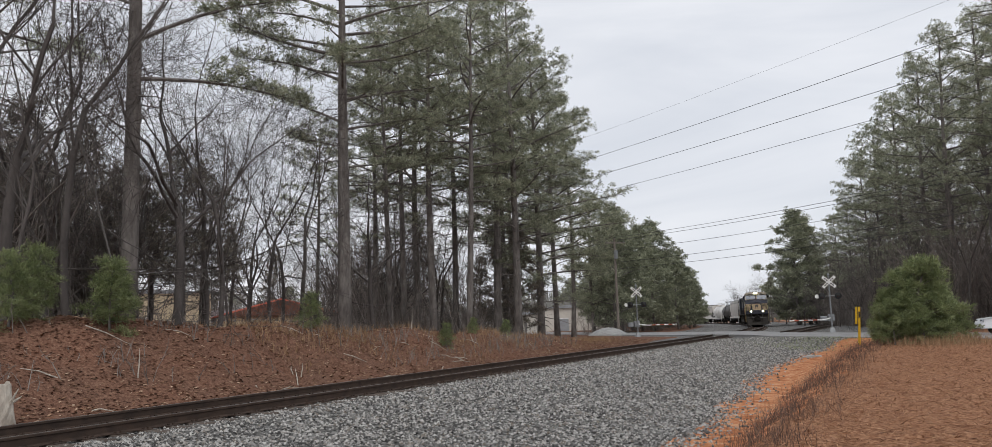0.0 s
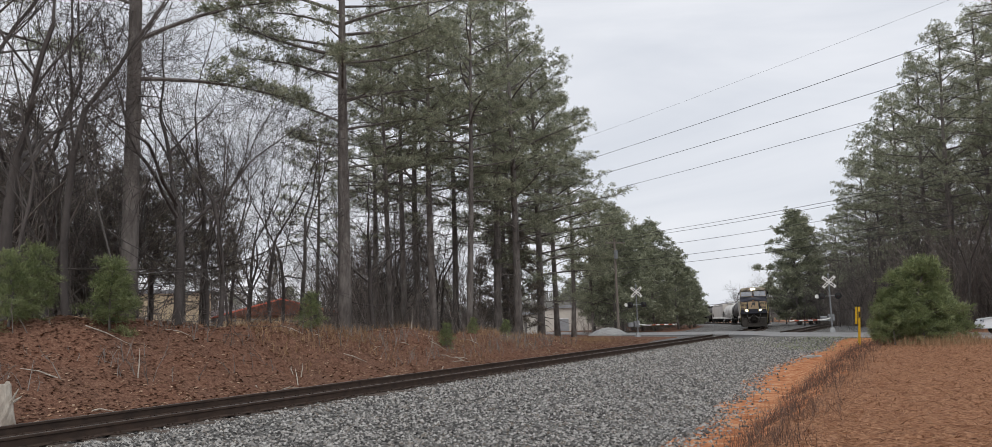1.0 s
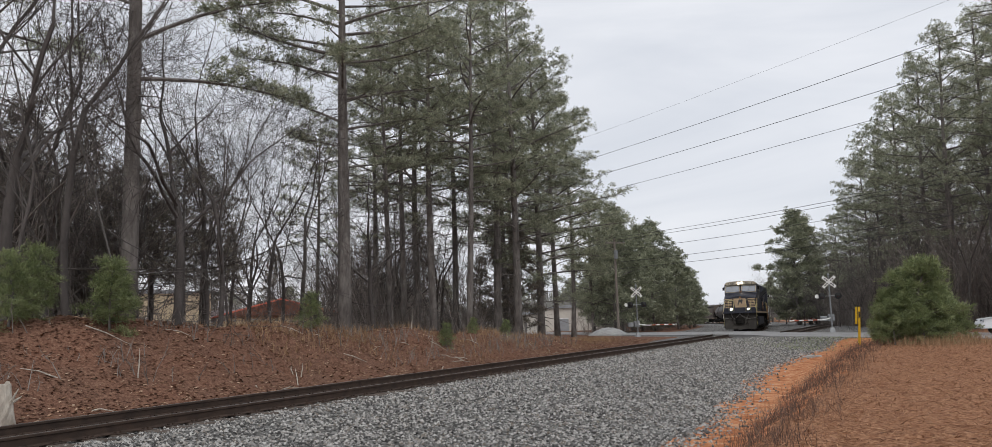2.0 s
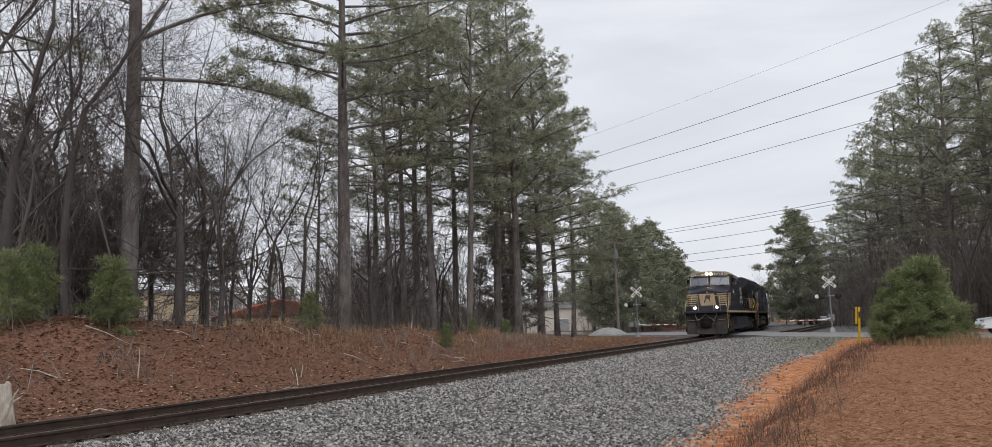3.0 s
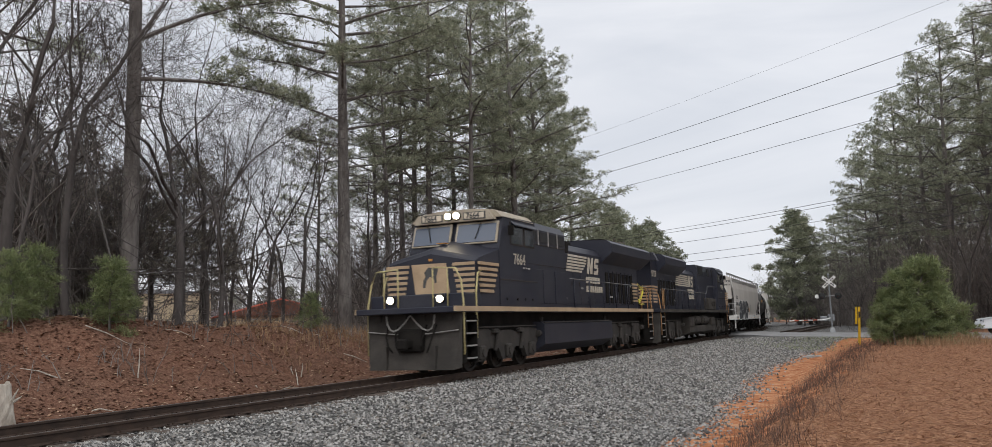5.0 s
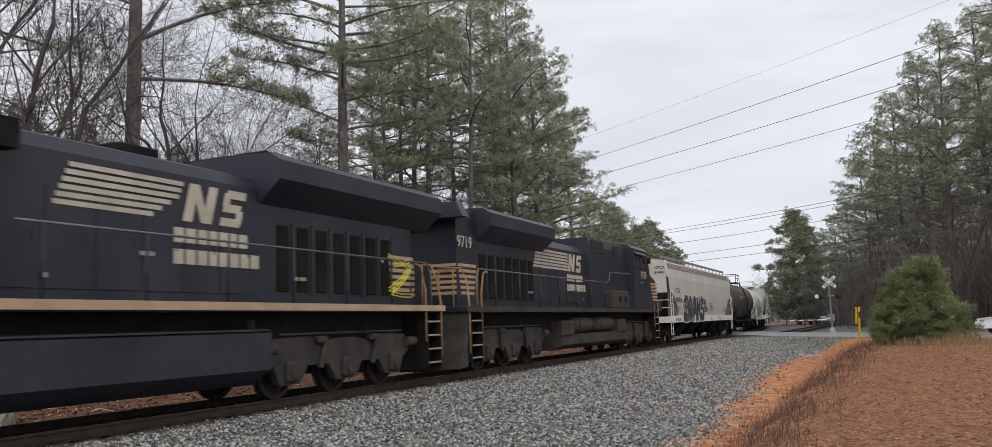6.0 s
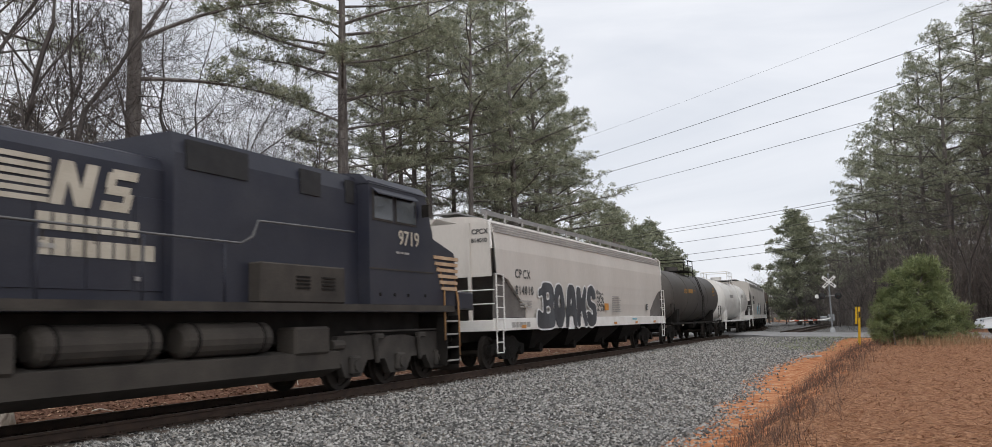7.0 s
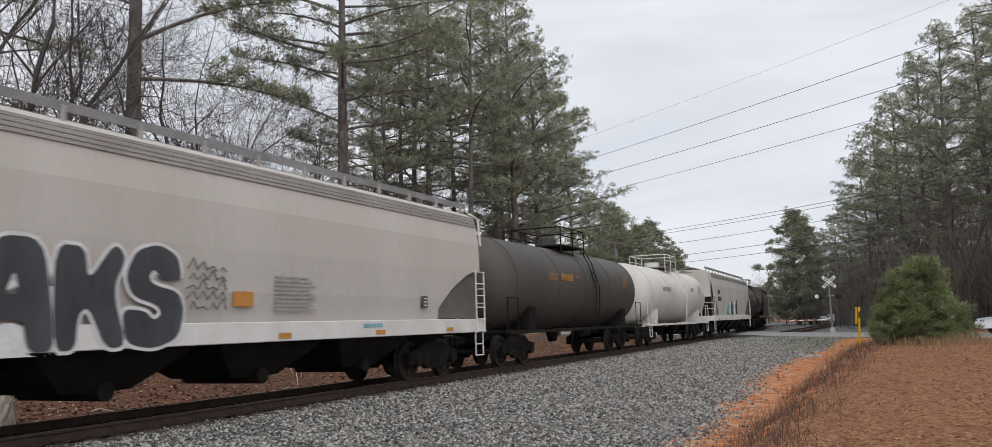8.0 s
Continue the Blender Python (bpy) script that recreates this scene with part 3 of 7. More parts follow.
def bare_tree(label, h, r0, seed, fork=0.3, spread=0.6, depth=6, category="tree", group="bare trees by the track", crooked=0.12, material=None, lean=(0, 0)):
    rng = random.Random(seed)
    tree = thing("bare_tree", label, category, group)
    trunk, limbs, twigs = Shape(), Shape(), Shape()

    def grow(p, d, L, r, k):
        n = 5 if k < 3 else (3 if k == 3 else 2)
        pts, q, dd = [p], p, d
        for i in range(n):
            dd = (dd + rand_dir(rng) * crooked * (1.2 + 0.28 * k) + Vector((0, 0, 0.03))).normalized()
            q = q + dd * (L / n)
            pts.append(q)
        r1 = r * (0.6 if k else 0.62)
        sides = 9 if k == 0 else (5 if k == 1 else (4 if k == 2 else 3))
        (trunk if k == 0 else limbs if k < 3 else twigs).tube(pts, [r + (r1 - r) * i / n for i in range(n + 1)], sides, caps=False)
        if k >= depth:
            return
        for c in range((rng.choice((2, 3, 3)) if k < 4 else rng.choice((3, 3, 4))) if k else rng.choice((4, 5))):
            f = rng.uniform(0.35, 1.0) if c else 1.0
            if k == 0:
                f = rng.uniform(0.45, 1.0) if c else 1.0
            j = min(n - 1, int(f * n))
            b = pts[j].lerp(pts[j + 1], f * n - j)
            nd = (dd * (0.9 if c == 0 else 0.5) + rand_dir(rng, 0.12) * (spread * 1.25 if c else spread * 0.6)).normalized()
            grow(b, nd, L * rng.uniform(0.58, 0.84), max(0.008, r1 * (0.85 if c == 0 else rng.uniform(0.45, 0.75))), k + 1)

    grow(Vector((0, 0, -0.3)), Vector((lean[0], lean[1], 1)).normalized(), h * fork, r0, 0)
    part("trunk", trunk, material or M_BARE, tree, smooth=True)
    part("branching", limbs, material or M_BARE, tree, kind="stuff")
    part("twiggery", twigs, material or M_BARE, tree, kind="stuff")
    return tree


def stand(tree, x, y, k=1.0, turn=0.0, first=[]):
    """Puts a tree (its first use) or a copy of it at a place, scaled by k."""
    m = pose(x, y, height(x, y) - 0.05, 0, 0, turn)
    if tree.name in first:
        ob = copy_thing(tree, m)
    else:
        first.append(tree.name)
        ob = tree
        ob.matrix_basis = m
    ob.scale = (k, k, k)
    return ob


def plant_left():
    tall = pine("tall loblolly pine with a straight grey-brown trunk and open crown", 26, 0.36, 0.46, 6.6, 11, 46, dead=14, dense=1.1, fill=0.9,
                boughs=[(8.6, 35, 3.4, 0.05), (10.6, 40, 4.6, 0.08), (11.0, 215, 4.2, 0.38), (12.2, 30, 5.4, 0.1), (13.2, 222, 5.0, 0.2), (9.7, 210, 2.6, 0.2), (14.2, 28, 5.6, 0.1), (15.0, 216, 5.6, 0.12)])
    stand(tall, -13.0, 35.2, 1.0, 0)
    lone = pine("tall pine with a bare trunk and two long low limbs", 30, 0.29, 0.5, 7.0, 12, 40, dead=16, dense=1.2,
                boughs=[(10.2, 47, 6.0, 0.42), (8.8, 50, 5.8, -0.14), (11.6, 225, 4.0, 0.2)])
    stand(lone, -12.3, 21.2, 1.0, 0)
    kinds = [pine("slender pine with high crown among the stand", 23, 0.22, 0.40, 5.0, 21, 36, dead=18, fill=0.75),
             pine("pine with dense dark green crown", 23, 0.26, 0.28, 5.8, 22, 48, fill=0.95),
             pine("leaning pine with thin bare lower trunk", 22, 0.2, 0.36, 4.8, 23, 36, lean=0.05, dead=16, fill=0.75),
             pine("pine with foliage low on its trunk", 19.5, 0.24, 0.12, 5.6, 24, 54, fill=0.9)]
    spots = [(-14.1, 46.4, 0, 1.08), (-10.9, 44.9, 2, 1.0), (-17.2, 48.0, 0, 0.95), (-18.3, 52.0, 1, 1.05), (-15.9, 44.2, 2, 0.9), (-11.3, 53.3, 1, 1.05),
             (-12.8, 61.3, 3, 1.2), (-14.3, 56.3, 1, 1.15), (-18.0, 56.8, 0, 1.1), (-21.1, 50.3, 0, 0.95), (-14.8, 70.2, 1, 1.0), (-16.5, 79.2, 1, 0.9),
             (-25.6, 49.6, 2, 0.75), (-19.5, 95.0, 3, 0.85), (-21.2, 107.1, 3, 0.75), (-17.0, 64.5, 1, 1.1), (-20.0, 72.0, 1, 1.0), (-17.9, 19.5, 0, 1.05)]
    for i, (x, y, k, s) in enumerate(spots):
        stand(kinds[k], x, y, s, i * 67 % 360)
    low = [pine("bushy evergreen at the edge of the wood", 12.5, 0.18, 0.05, 3.8, 31, 54, size=0.34, dense=1.0, fill=0.9, n_blades=8, blade=1.5, group="trees past the crossing", pointed=0.3, low_limbs=0.85),
           pine("dark pointed evergreen in the shade", 11, 0.16, 0.05, 2.6, 32, 46, needle=M_CEDAR, group="dark evergreens", pointed=0.8, size=0.2, n_blades=8, blade=1.3),
           pine("dark evergreen with a bare lower trunk", 10.5, 0.15, 0.27, 3.3, 33, 46, needle=M_CEDAR, group="dark evergreens", pointed=0.3, size=0.22, n_blades=7, blade=1.2, dead=20, low_limbs=0.9, fill=0.7)]
    for i, (x, y) in enumerate([(-17.6, 100.8), (-18.7, 114.0), (-19.2, 124.4), (-21.5, 141.5), (-24.0, 161.5), (-25.9, 134.9), (-25.8, 119.3), (-27.6, 150.2), (-33.1, 180.2), (-22.0, 110.0), (-16.3, 93.5)]):
        stand(low[0], x, y, 1.0 + 0.12 * (i % 3), i * 77)
    for i, (x, y, k) in enumerate([(-22.0, 24.0, 0.9), (-27.0, 31.0, 1.0), (-13.5, 58.5, 0.8), (-19.0, 66.0, 0.9)]):
        stand(low[1], x, y, k, i * 51)
    # a dark row behind the first trunks, before the warehouse
    for i, (x, y, k) in enumerate([(-19.0, 20.6, 0.55), (-21.0, 23.4, 0.62), (-18.6, 26.6, 0.68), (-24.5, 25.8, 0.7), (-22.0, 29.2, 0.72), (-27.5, 29.0, 0.75), (-26.2, 34.0, 0.8), (-30.5, 27.0, 0.75), (-33.0, 33.0, 0.85), (-21.4, 18.2, 0.55), (-17.2, 28.6, 0.75), (-20.6, 33.2, 0.75)]):
        stand(low[2], x, y, k, i * 61)
    bare = [bare_tree("bare winter tree with a crooked grey trunk", 15, 0.21, 41, fork=0.36, crooked=0.11),
            bare_tree("slender bare winter tree with fine twigs", 15, 0.13, 42, fork=0.45, spread=0.55, crooked=0.1),
            bare_tree("bare winter tree forking low", 13, 0.17, 43, fork=0.25, spread=0.5),
            bare_tree("thin bare sapling on the bank", 9, 0.06, 44, fork=0.45, spread=0.45, depth=5)]
    for i, (x, y, k, s) in enumerate([(-11.3, 16.1, 0, 1.0), (-12.0, 18.6, 1, 1.1), (-12.0, 23.1, 0, 0.95), (-10.9, 24.1, 1, 0.8), (-16.1, 28.9, 1, 0.9), (-17.8, 35.4, 1, 0.8), (-15.3, 34.8, 1, 0.9),
                                      (-23.1, 42.7, 1, 0.9), (-13.5, 38.6, 0, 0.7), (-19.2, 22.3, 0, 1.1), (-27.8, 45.2, 1, 1.0), (-22.1, 28.3, 1, 1.1), (-27.9, 57.8, 2, 1.0), (-25.0, 34.1, 0, 0.9), (-21.7, 61.6, 1, 0.9),
                                      (-10.4, 15.6, 3, 1.2), (-15.0, 20.0, 2, 1.1), (-18.0, 26.0, 2, 0.95), (-20.0, 33.0, 1, 0.9), (-22.0, 37.0, 1, 0.85), (-14.0, 41.0, 3, 1.0), (-12.5, 48.5, 3, 1.0), (-14.0, 28.0, 3, 1.0), (-16.0, 17.0, 1, 1.2)]):
        stand(bare[k], x, y, s, i * 83 % 360)
    return kinds, low, bare


PINES, EVERGREENS, BARES = plant_left()


def in_clearing(x, y):
    """The gap in the wood in front of the buildings."""
    return x < -13.6 and -49.0 < math.degrees(math.atan2(x - 11.6, y)) < -36.5


def back_woods():
    """More trees of the same kinds, deeper in the woods on both sides and along the far line."""
    rng = random.Random(77)
    for i in range(46):
        y = rng.uniform(12, 46)
        x = rng.uniform(-58, -17)
        if in_clearing(x, y) and rng.random() < 0.85:
            continue
        stand(BARES[rng.choice((0, 1, 1, 2, 2))], x, y, rng.uniform(0.7, 1.05), rng.uniform(0, 360))
    for i in range(22):
        x, y = rng.uniform(-36, -19), rng.uniform(43, 64)
        if not in_clearing(x, y):
            stand(BARES[rng.choice((1, 2, 2, 3))], x, y, rng.uniform(0.7, 1.0), rng.uniform(0, 360))
    for i in range(14):
        x, y = rng.uniform(-46, -20), rng.uniform(14, 31)
        if not in_clearing(x, y):
            stand(EVERGREENS[1], x, y, rng.uniform(0.55, 0.8), rng.uniform(0, 360))
    # behind the buildings
    for i in range(7):
        stand(EVERGREENS[1], -80 + 6.5 * i + rng.uniform(-2, 2), 78 + 4.5 * i + rng.uniform(-2, 4), rng.uniform(1.0, 1.35), rng.uniform(0, 360))
    for i in range(12):
        stand(BARES[rng.choice((0, 2))], -84 + 4.5 * i + rng.uniform(-2, 2), 80 + 3.0 * i + rng.uniform(-2, 5), rng.uniform(0.85, 1.15), rng.uniform(0, 360))
    # right side, behind the road
    for i in range(60):
        y = rng.uniform(72, 150)
        x = 10.0 + (95 - y) * 0.17 + rng.uniform(1.5, 20)
        stand(BARES[rng.choice((1, 2, 2, 3))], x, y, rng.uniform(0.55, 0.9), rng.uniform(0, 360))
    for i in range(7):
        y = rng.uniform(76, 130)
        x = 15.0 + (95 - y) * 0.17 + rng.uniform(3, 22)
        stand(PINES[rng.choice((1, 3, 0))], x, y, rng.uniform(0.75, 1.0), rng.uniform(0, 360))
    for i in range(5):
        y = rng.uniform(80, 150)
        x = 14.0 + (95 - y) * 0.17 + rng.uniform(3, 22)
        stand(EVERGREENS[rng.choice((0, 1))], x, y, rng.uniform(0.5, 0.8), rng.uniform(0, 360))
    # close to the curve: low evergreens inside it, tall bare trees outside
    for i, (x, y, k) in enumerate([(-14.6, 118.0, 0.75), (-15.6, 130.0, 0.72), (-16.8, 139.0, 0.66), (-18.8, 150.0, 0.6), (-20.6, 159.0, 0.55), (-23.0, 170.0, 0.5), (-27.0, 186.0, 0.5), (-15.0, 106.0, 0.8)]):
        stand(EVERGREENS[0], x, y, k, i * 41)
    for i in range(12):
        stand(BARES[rng.choice((0, 2, 2))], rng.uniform(-1.0, 8.0), rng.uniform(138, 172), rng.uniform(0.85, 1.1), rng.uniform(0, 360))
    # far line across the curve and behind the buildings
    for i in range(70):
        a = radians(rng.uniform(-50, 2))
        d = rng.uniform(230, 330)
        x, y = 11.6 + d * math.sin(a), d * math.cos(a)
        if abs(float(lateral(np.array([x]), np.array([y]))[0])) < 14:
            continue
        stand(rng.choice((BARES[2], BARES[2], EVERGREENS[0], BARES[1])), x, y, rng.uniform(0.9, 1.4), rng.uniform(0, 360))
    for i in range(34):
        y = rng.uniform(135, 230)
        x = -8 - (y - 150) * 0.28 + rng.uniform(6, 34)
        stand(rng.choice((BARES[2], BARES[1], BARES[2], EVERGREENS[0])), x, y, rng.uniform(0.65, 0.95), rng.uniform(0, 360))


def plant_right():
    stand(EVERGREENS[0], 0.3, 131.0, 1.3, 40)
    stand(EVERGREENS[0], 1.6, 133.5, 1.22, 140)
    for i, (x, y, k, s) in enumerate([(10.6, 97.0, 1, 0.8), (12.0, 90.0, 0, 0.85), (13.8, 87.0, 1, 0.95), (15.8, 81.0, 1, 1.0), (17.4, 75.5, 1, 1.05), (19.2, 69.0, 0, 1.0), (20.6, 64.0, 1, 0.95), (22.5, 60.0, 3, 1.05),
                                      (8.4, 112.0, 1, 0.7), (13.1, 106.0, 3, 0.95), (15.4, 101.0, 1, 0.95), (18.0, 95.0, 0, 1.05), (20.8, 85.0, 3, 1.1), (6.3, 126.0, 1, 0.65), (24.0, 68.0, 3, 1.1),
                                      (3.0, 142.0, 3, 0.6), (11.0, 127.0, 1, 0.75), (23.0, 78.0, 1, 1.1), (26.5, 58.0, 3, 1.05)]):
        stand(PINES[k], x, y, s, i * 59 % 360)
    for i, (x, y, k, s) in enumerate([(-13.8, 192.0, 2, 1.0), (-8.7, 172.0, 2, 0.9), (-3.6, 152.0, 2, 0.8), (1.8, 121.0, 2, 0.6), (4.4, 111.0, 2, 0.6), (7.1, 102.0, 1, 0.6), (9.4, 92.0, 2, 0.7), (11.2, 84.0, 1, 0.7),
                                      (12.8, 80.0, 2, 0.7), (14.5, 76.5, 1, 0.8), (16.0, 73.0, 2, 0.7), (17.6, 70.0, 1, 0.8), (19.0, 66.0, 2, 0.7), (20.0, 61.5, 1, 0.8), (-18.7, 215.0, 2, 1.1), (8.0, 118.0, 2, 0.8), (-24.0, 235.0, 2, 1.2)]):
        stand(BARES[k], x, y, s, i * 97 % 360)


plant_right()
back_woods()


# ---------------------------------------------------------------- ground cover
def scatter_ballast():
    """Loose stones over the ballast shoulder, nearest first."""
    rng = np.random.default_rng(5)
    n = 96000
    Y = 6 + 54 * rng.random(n) ** 1.6
    X = 1.0 + 8.8 * rng.random(n)
    z = land(X, Y)[0]
    g = land(X - np.abs(rng.normal(0, 0.45, n)), Y)[1]
    keep = (g > 0.35) & (X < 9.8) & (np.abs(X * ROAD_N[0] + Y * ROAD_N[1] - ROAD_C) > 4.0)
    X2 = -4.2 + 5.2 * rng.random(9000)
    Y2 = 8 + 40 * rng.random(9000)
    z2, g2, _, _ = land(X2, Y2)
    k2 = g2 > 0.5
    X, Y, z = np.concatenate([X[keep], X2[k2]]), np.concatenate([Y[keep], Y2[k2]]), np.concatenate([z[keep], z2[k2]])
    n = len(X)
    size = rng.uniform(0.016, 0.046, n) * (1 + 0.018 * np.clip(Y - 14, 0, 40))
    base = np.array([(1, 0, 0), (0, 1, 0), (-1, 0, 0), (0, -1, 0), (0, 0, 1), (0, 0, -0.6)], float)
    jit = rng.uniform(0.55, 1.25, (n, 6, 1))
    ang = rng.uniform(0, 6.283, n)
    ca, sa = np.cos(ang)[:, None], np.sin(ang)[:, None]
    p = base[None] * jit * np.array([1.15, 0.85, 0.75])
    px, py = p[..., 0] * ca - p[..., 1] * sa, p[..., 0] * sa + p[..., 1] * ca
    V = np.stack([X[:, None] + px * size[:, None], Y[:, None] + py * size[:, None], z[:, None] + 0.012 + p[..., 2] * size[:, None] + rng.normal(0, 0.004, (n, 6))], -1).reshape(-1, 3)
    F = np.array([(0, 1, 4), (1, 2, 4), (2, 3, 4), (3, 0, 4), (1, 0, 5), (2, 1, 5), (3, 2, 5), (0, 3, 5)])
    F = (F[None] + (np.arange(n) * 6)[:, None, None]).reshape(-1, 3)
    me = bpy.data.meshes.new("ballast_stones")
    me.from_pydata(V.tolist(), [], F.tolist())
    me.materials.append(M_STONE)
    tagged(new("ballast_stones", me), "loose grey crushed ballast stones beside the track", "ballast", kind="stuff")


def blades(name, X, Y, length, width, flat, material, label, category, seed, zoff=0.0, lean=0.5):
    """Thin pieces on the ground: flat ones lie as litter or straw, others stand as grass."""
    rng = np.random.default_rng(seed)
    n = len(X)
    z = land(X, Y)[0] + zoff
    a = rng.uniform(0, 6.283, n)
    L = length * rng.uniform(0.5, 1.4, n)
    if flat:
        d = np.stack([np.cos(a), np.sin(a), rng.uniform(-0.05, 0.4, n)], -1)
    else:
        d = np.stack([np.cos(a) * lean * rng.random(n), np.sin(a) * lean * rng.random(n), np.ones(n)], -1)
    d /= np.linalg.norm(d, axis=1)[:, None]
    b = a + 1.57 + rng.normal(0, 0.5, n)
    w = np.stack([np.cos(b), np.sin(b), rng.uniform(-0.3, 0.3, n)], -1) * (width * rng.uniform(0.6, 1.4, n))[:, None]
    p = np.stack([X, Y, z + 0.008], -1)
    V = np.stack([p - w, p + w, p + d * L[:, None] + w * 0.35, p + d * L[:, None] - w * 0.35], 1).reshape(-1, 3)
    F = (np.array([(0, 1, 2, 3)])[None] + (np.arange(n) * 4)[:, None, None]).reshape(-1, 4)
    me = bpy.data.meshes.new(name)
    me.from_pydata(V.tolist(), [], F.tolist())
    me.materials.append(material)
    tagged(new(name, me), label, category, kind="stuff")


def cover():
    rng = np.random.default_rng(9)
    # pine straw on the lot
    n = 60000
    Y = 8 + 40 * rng.random(n) ** 1.6
    X = 9.6 + 13 * rng.random(n)
    st = land(X, Y)[3]
    k = rng.random(n) < st
    blades("pine_straw", X[k], Y[k], 0.13, 0.008, True, M_STRAWLITTER, "brown pine straw spread over the lot", "pine straw", 1)
    # leaves on the left bank
    n = 60000
    Y = 8 + 55 * rng.random(n) ** 1.2
    X = -16 + 12.3 * rng.random(n)
    blades("leaf_litter", X, Y, 0.09, 0.035, True, M_LITTER, "brown fallen leaves on the clay bank", "leaf litter", 2)
    # dry grass along the bank's crest and near the crossing
    n = 11000
    Y = 22 + 42 * rng.random(n)
    X = -8.6 + rng.normal(0, 1.5, n)
    k = (np.sin(Y * 0.9) + np.sin(Y * 0.37 + X) + rng.normal(0, 0.7, n) > 0.1) & (X < -5.4)
    blades("dry_grass", X[k], Y[k], 0.30, 0.009, False, M_STRAWGRASS, "tufts of dry tan grass on the bank", "grass", 3, lean=0.9)
    # dead weeds on the ditch bank
    n = 8000
    Y = 11 + 33 * rng.random(n) ** 1.2
    X = np.interp(Y, [0, 13, 21, 38, 50], [9.9, 9.8, 10.0, 10.75, 11.3]) + rng.normal(0, 0.42, n)
    k = np.sin(Y * 1.3) + np.sin(Y * 3.1 + 1) + rng.normal(0, 0.6, n) > -0.3
    blades("dead_weeds", X[k], Y[k], 0.27, 0.0035, False, M_DRY, "dead reddish-brown weeds along the ditch", "weeds", 4, lean=1.1)
    # tan weeds in front of the bush and by the road
    n = 3000
    Y = 41.5 + rng.normal(0, 1.8, n)
    X = 13.6 + rng.normal(0, 1.0, n)
    k = np.abs(X * ROAD_N[0] + Y * ROAD_N[1] - ROAD_C) > 4.6
    blades("tan_weeds", X[k], Y[k], 0.36, 0.007, False, M_STRAWGRASS, "pale dry weeds around the young pines", "weeds", 5, lean=0.6)
    n = 2600
    Y = 54.5 + rng.normal(0, 2.2, n)
    X = 7.6 + rng.normal(0, 1.5, n)
    k = np.abs(X * ROAD_N[0] + Y * ROAD_N[1] - ROAD_C) > 4.2
    blades("green_grass", X[k], Y[k], 0.10, 0.008, False, M_NEEDLE_Y, "sparse green grass at the road's edge", "grass", 6, lean=0.8)


M_STRAWLITTER = island_mat("pine_straw", [(0.10, 0.042, 0.022), (0.20, 0.09, 0.045), (0.30, 0.15, 0.08), (0.42, 0.25, 0.15)])
scatter_ballast()
cover()


def brush(name, label, spots, h, n_twigs, seed, material=None, category="brush"):
    """Leafless thicket: stems with side twigs."""
    rng = random.Random(seed)
    sh = Shape()
    for x, y, k in spots:
        if in_clearing(x, y):
            continue
        z = height(x, y) - 0.05
        for _ in range(n_twigs):
            p = Vector((x + rng.gauss(0, 0.7), y + rng.gauss(0, 0.7), z))
            d = (Vector((rng.gauss(0, 0.28), rng.gauss(0, 0.28), 1))).normalized()
            L = h * k * rng.uniform(0.5, 1.15)
            mid = p + d * L * 0.5
            tip = mid + (d + rand_dir(rng) * 0.35).normalized() * L * 0.5
            r = 0.012 + 0.003 * L
            sh.tube([p, mid, tip], [r, r * 0.7, r * 0.25], 3, caps=False)
            for _ in range(5):
                q = p.lerp(mid, rng.random()) if rng.random() < 0.3 else mid.lerp(tip, rng.random())
                e = (d * 0.6 + rand_dir(rng, 0.3)).normalized()
                l = L * rng.uniform(0.12, 0.32)
                sh.tube([q, q + e * l], [r * 0.4, r * 0.2], 3, caps=False)
    return solo(name, sh, material or M_TWIG, label, category, kind="stuff")


def undergrowth():
    rng = random.Random(55)
    brush("brush", "leafless brown thicket at the edge of the wood", [(9.5 + (95 - y) * 0.17 + rng.uniform(0.5, 6), y, rng.uniform(0.7, 1.2)) for y in [rng.uniform(71, 150) for _ in range(190)]], 5.2, 18, 61)
    brush("brush", "grey leafless thicket between the tree trunks", [(rng.uniform(-50, -15), y, rng.uniform(0.5, 1.1)) for y in [rng.uniform(11, 29) for _ in range(150)]], 9.0, 16, 62)
    brush("brush", "leafless thicket among the pines", [(rng.uniform(-30, -14), y, rng.uniform(0.5, 1.1)) for y in [rng.uniform(47, 66) for _ in range(60)]], 4.0, 12, 65)
    brush("brush", "tall grey leafless growth behind the pines", [(rng.uniform(-40, -19), y, rng.uniform(0.6, 1.1)) for y in [rng.uniform(44, 66) for _ in range(90)]], 9.0, 13, 68)
    brush("brush", "low leafless growth under the trees", [(rng.uniform(-34, -13), y, rng.uniform(0.5, 1.1)) for y in [rng.uniform(28, 48) for _ in range(40)]], 1.6, 10, 66)
    brush("brush", "leafless thicket past the crossing", [(-15.5 - max(0, y - 95) * 0.12 - rng.uniform(0, 5), y, rng.uniform(0.6, 1.1)) for y in [rng.uniform(86, 170) for _ in range(60)]], 3.4, 13, 63)
    brush("brush", "scraggly dead brush on the bank", [(rng.uniform(-9.5, -6.0), rng.uniform(11, 50), rng.uniform(0.4, 1.1)) for _ in range(60)], 0.9, 9, 64)
    brush("brush", "tall bare grey undergrowth of the wood", [(9.0 + (95 - y) * 0.17 + rng.uniform(2, 12), y, rng.uniform(0.6, 1.1)) for y in [rng.uniform(70, 150) for _ in range(150)]], 10.0, 16, 67)


undergrowth()


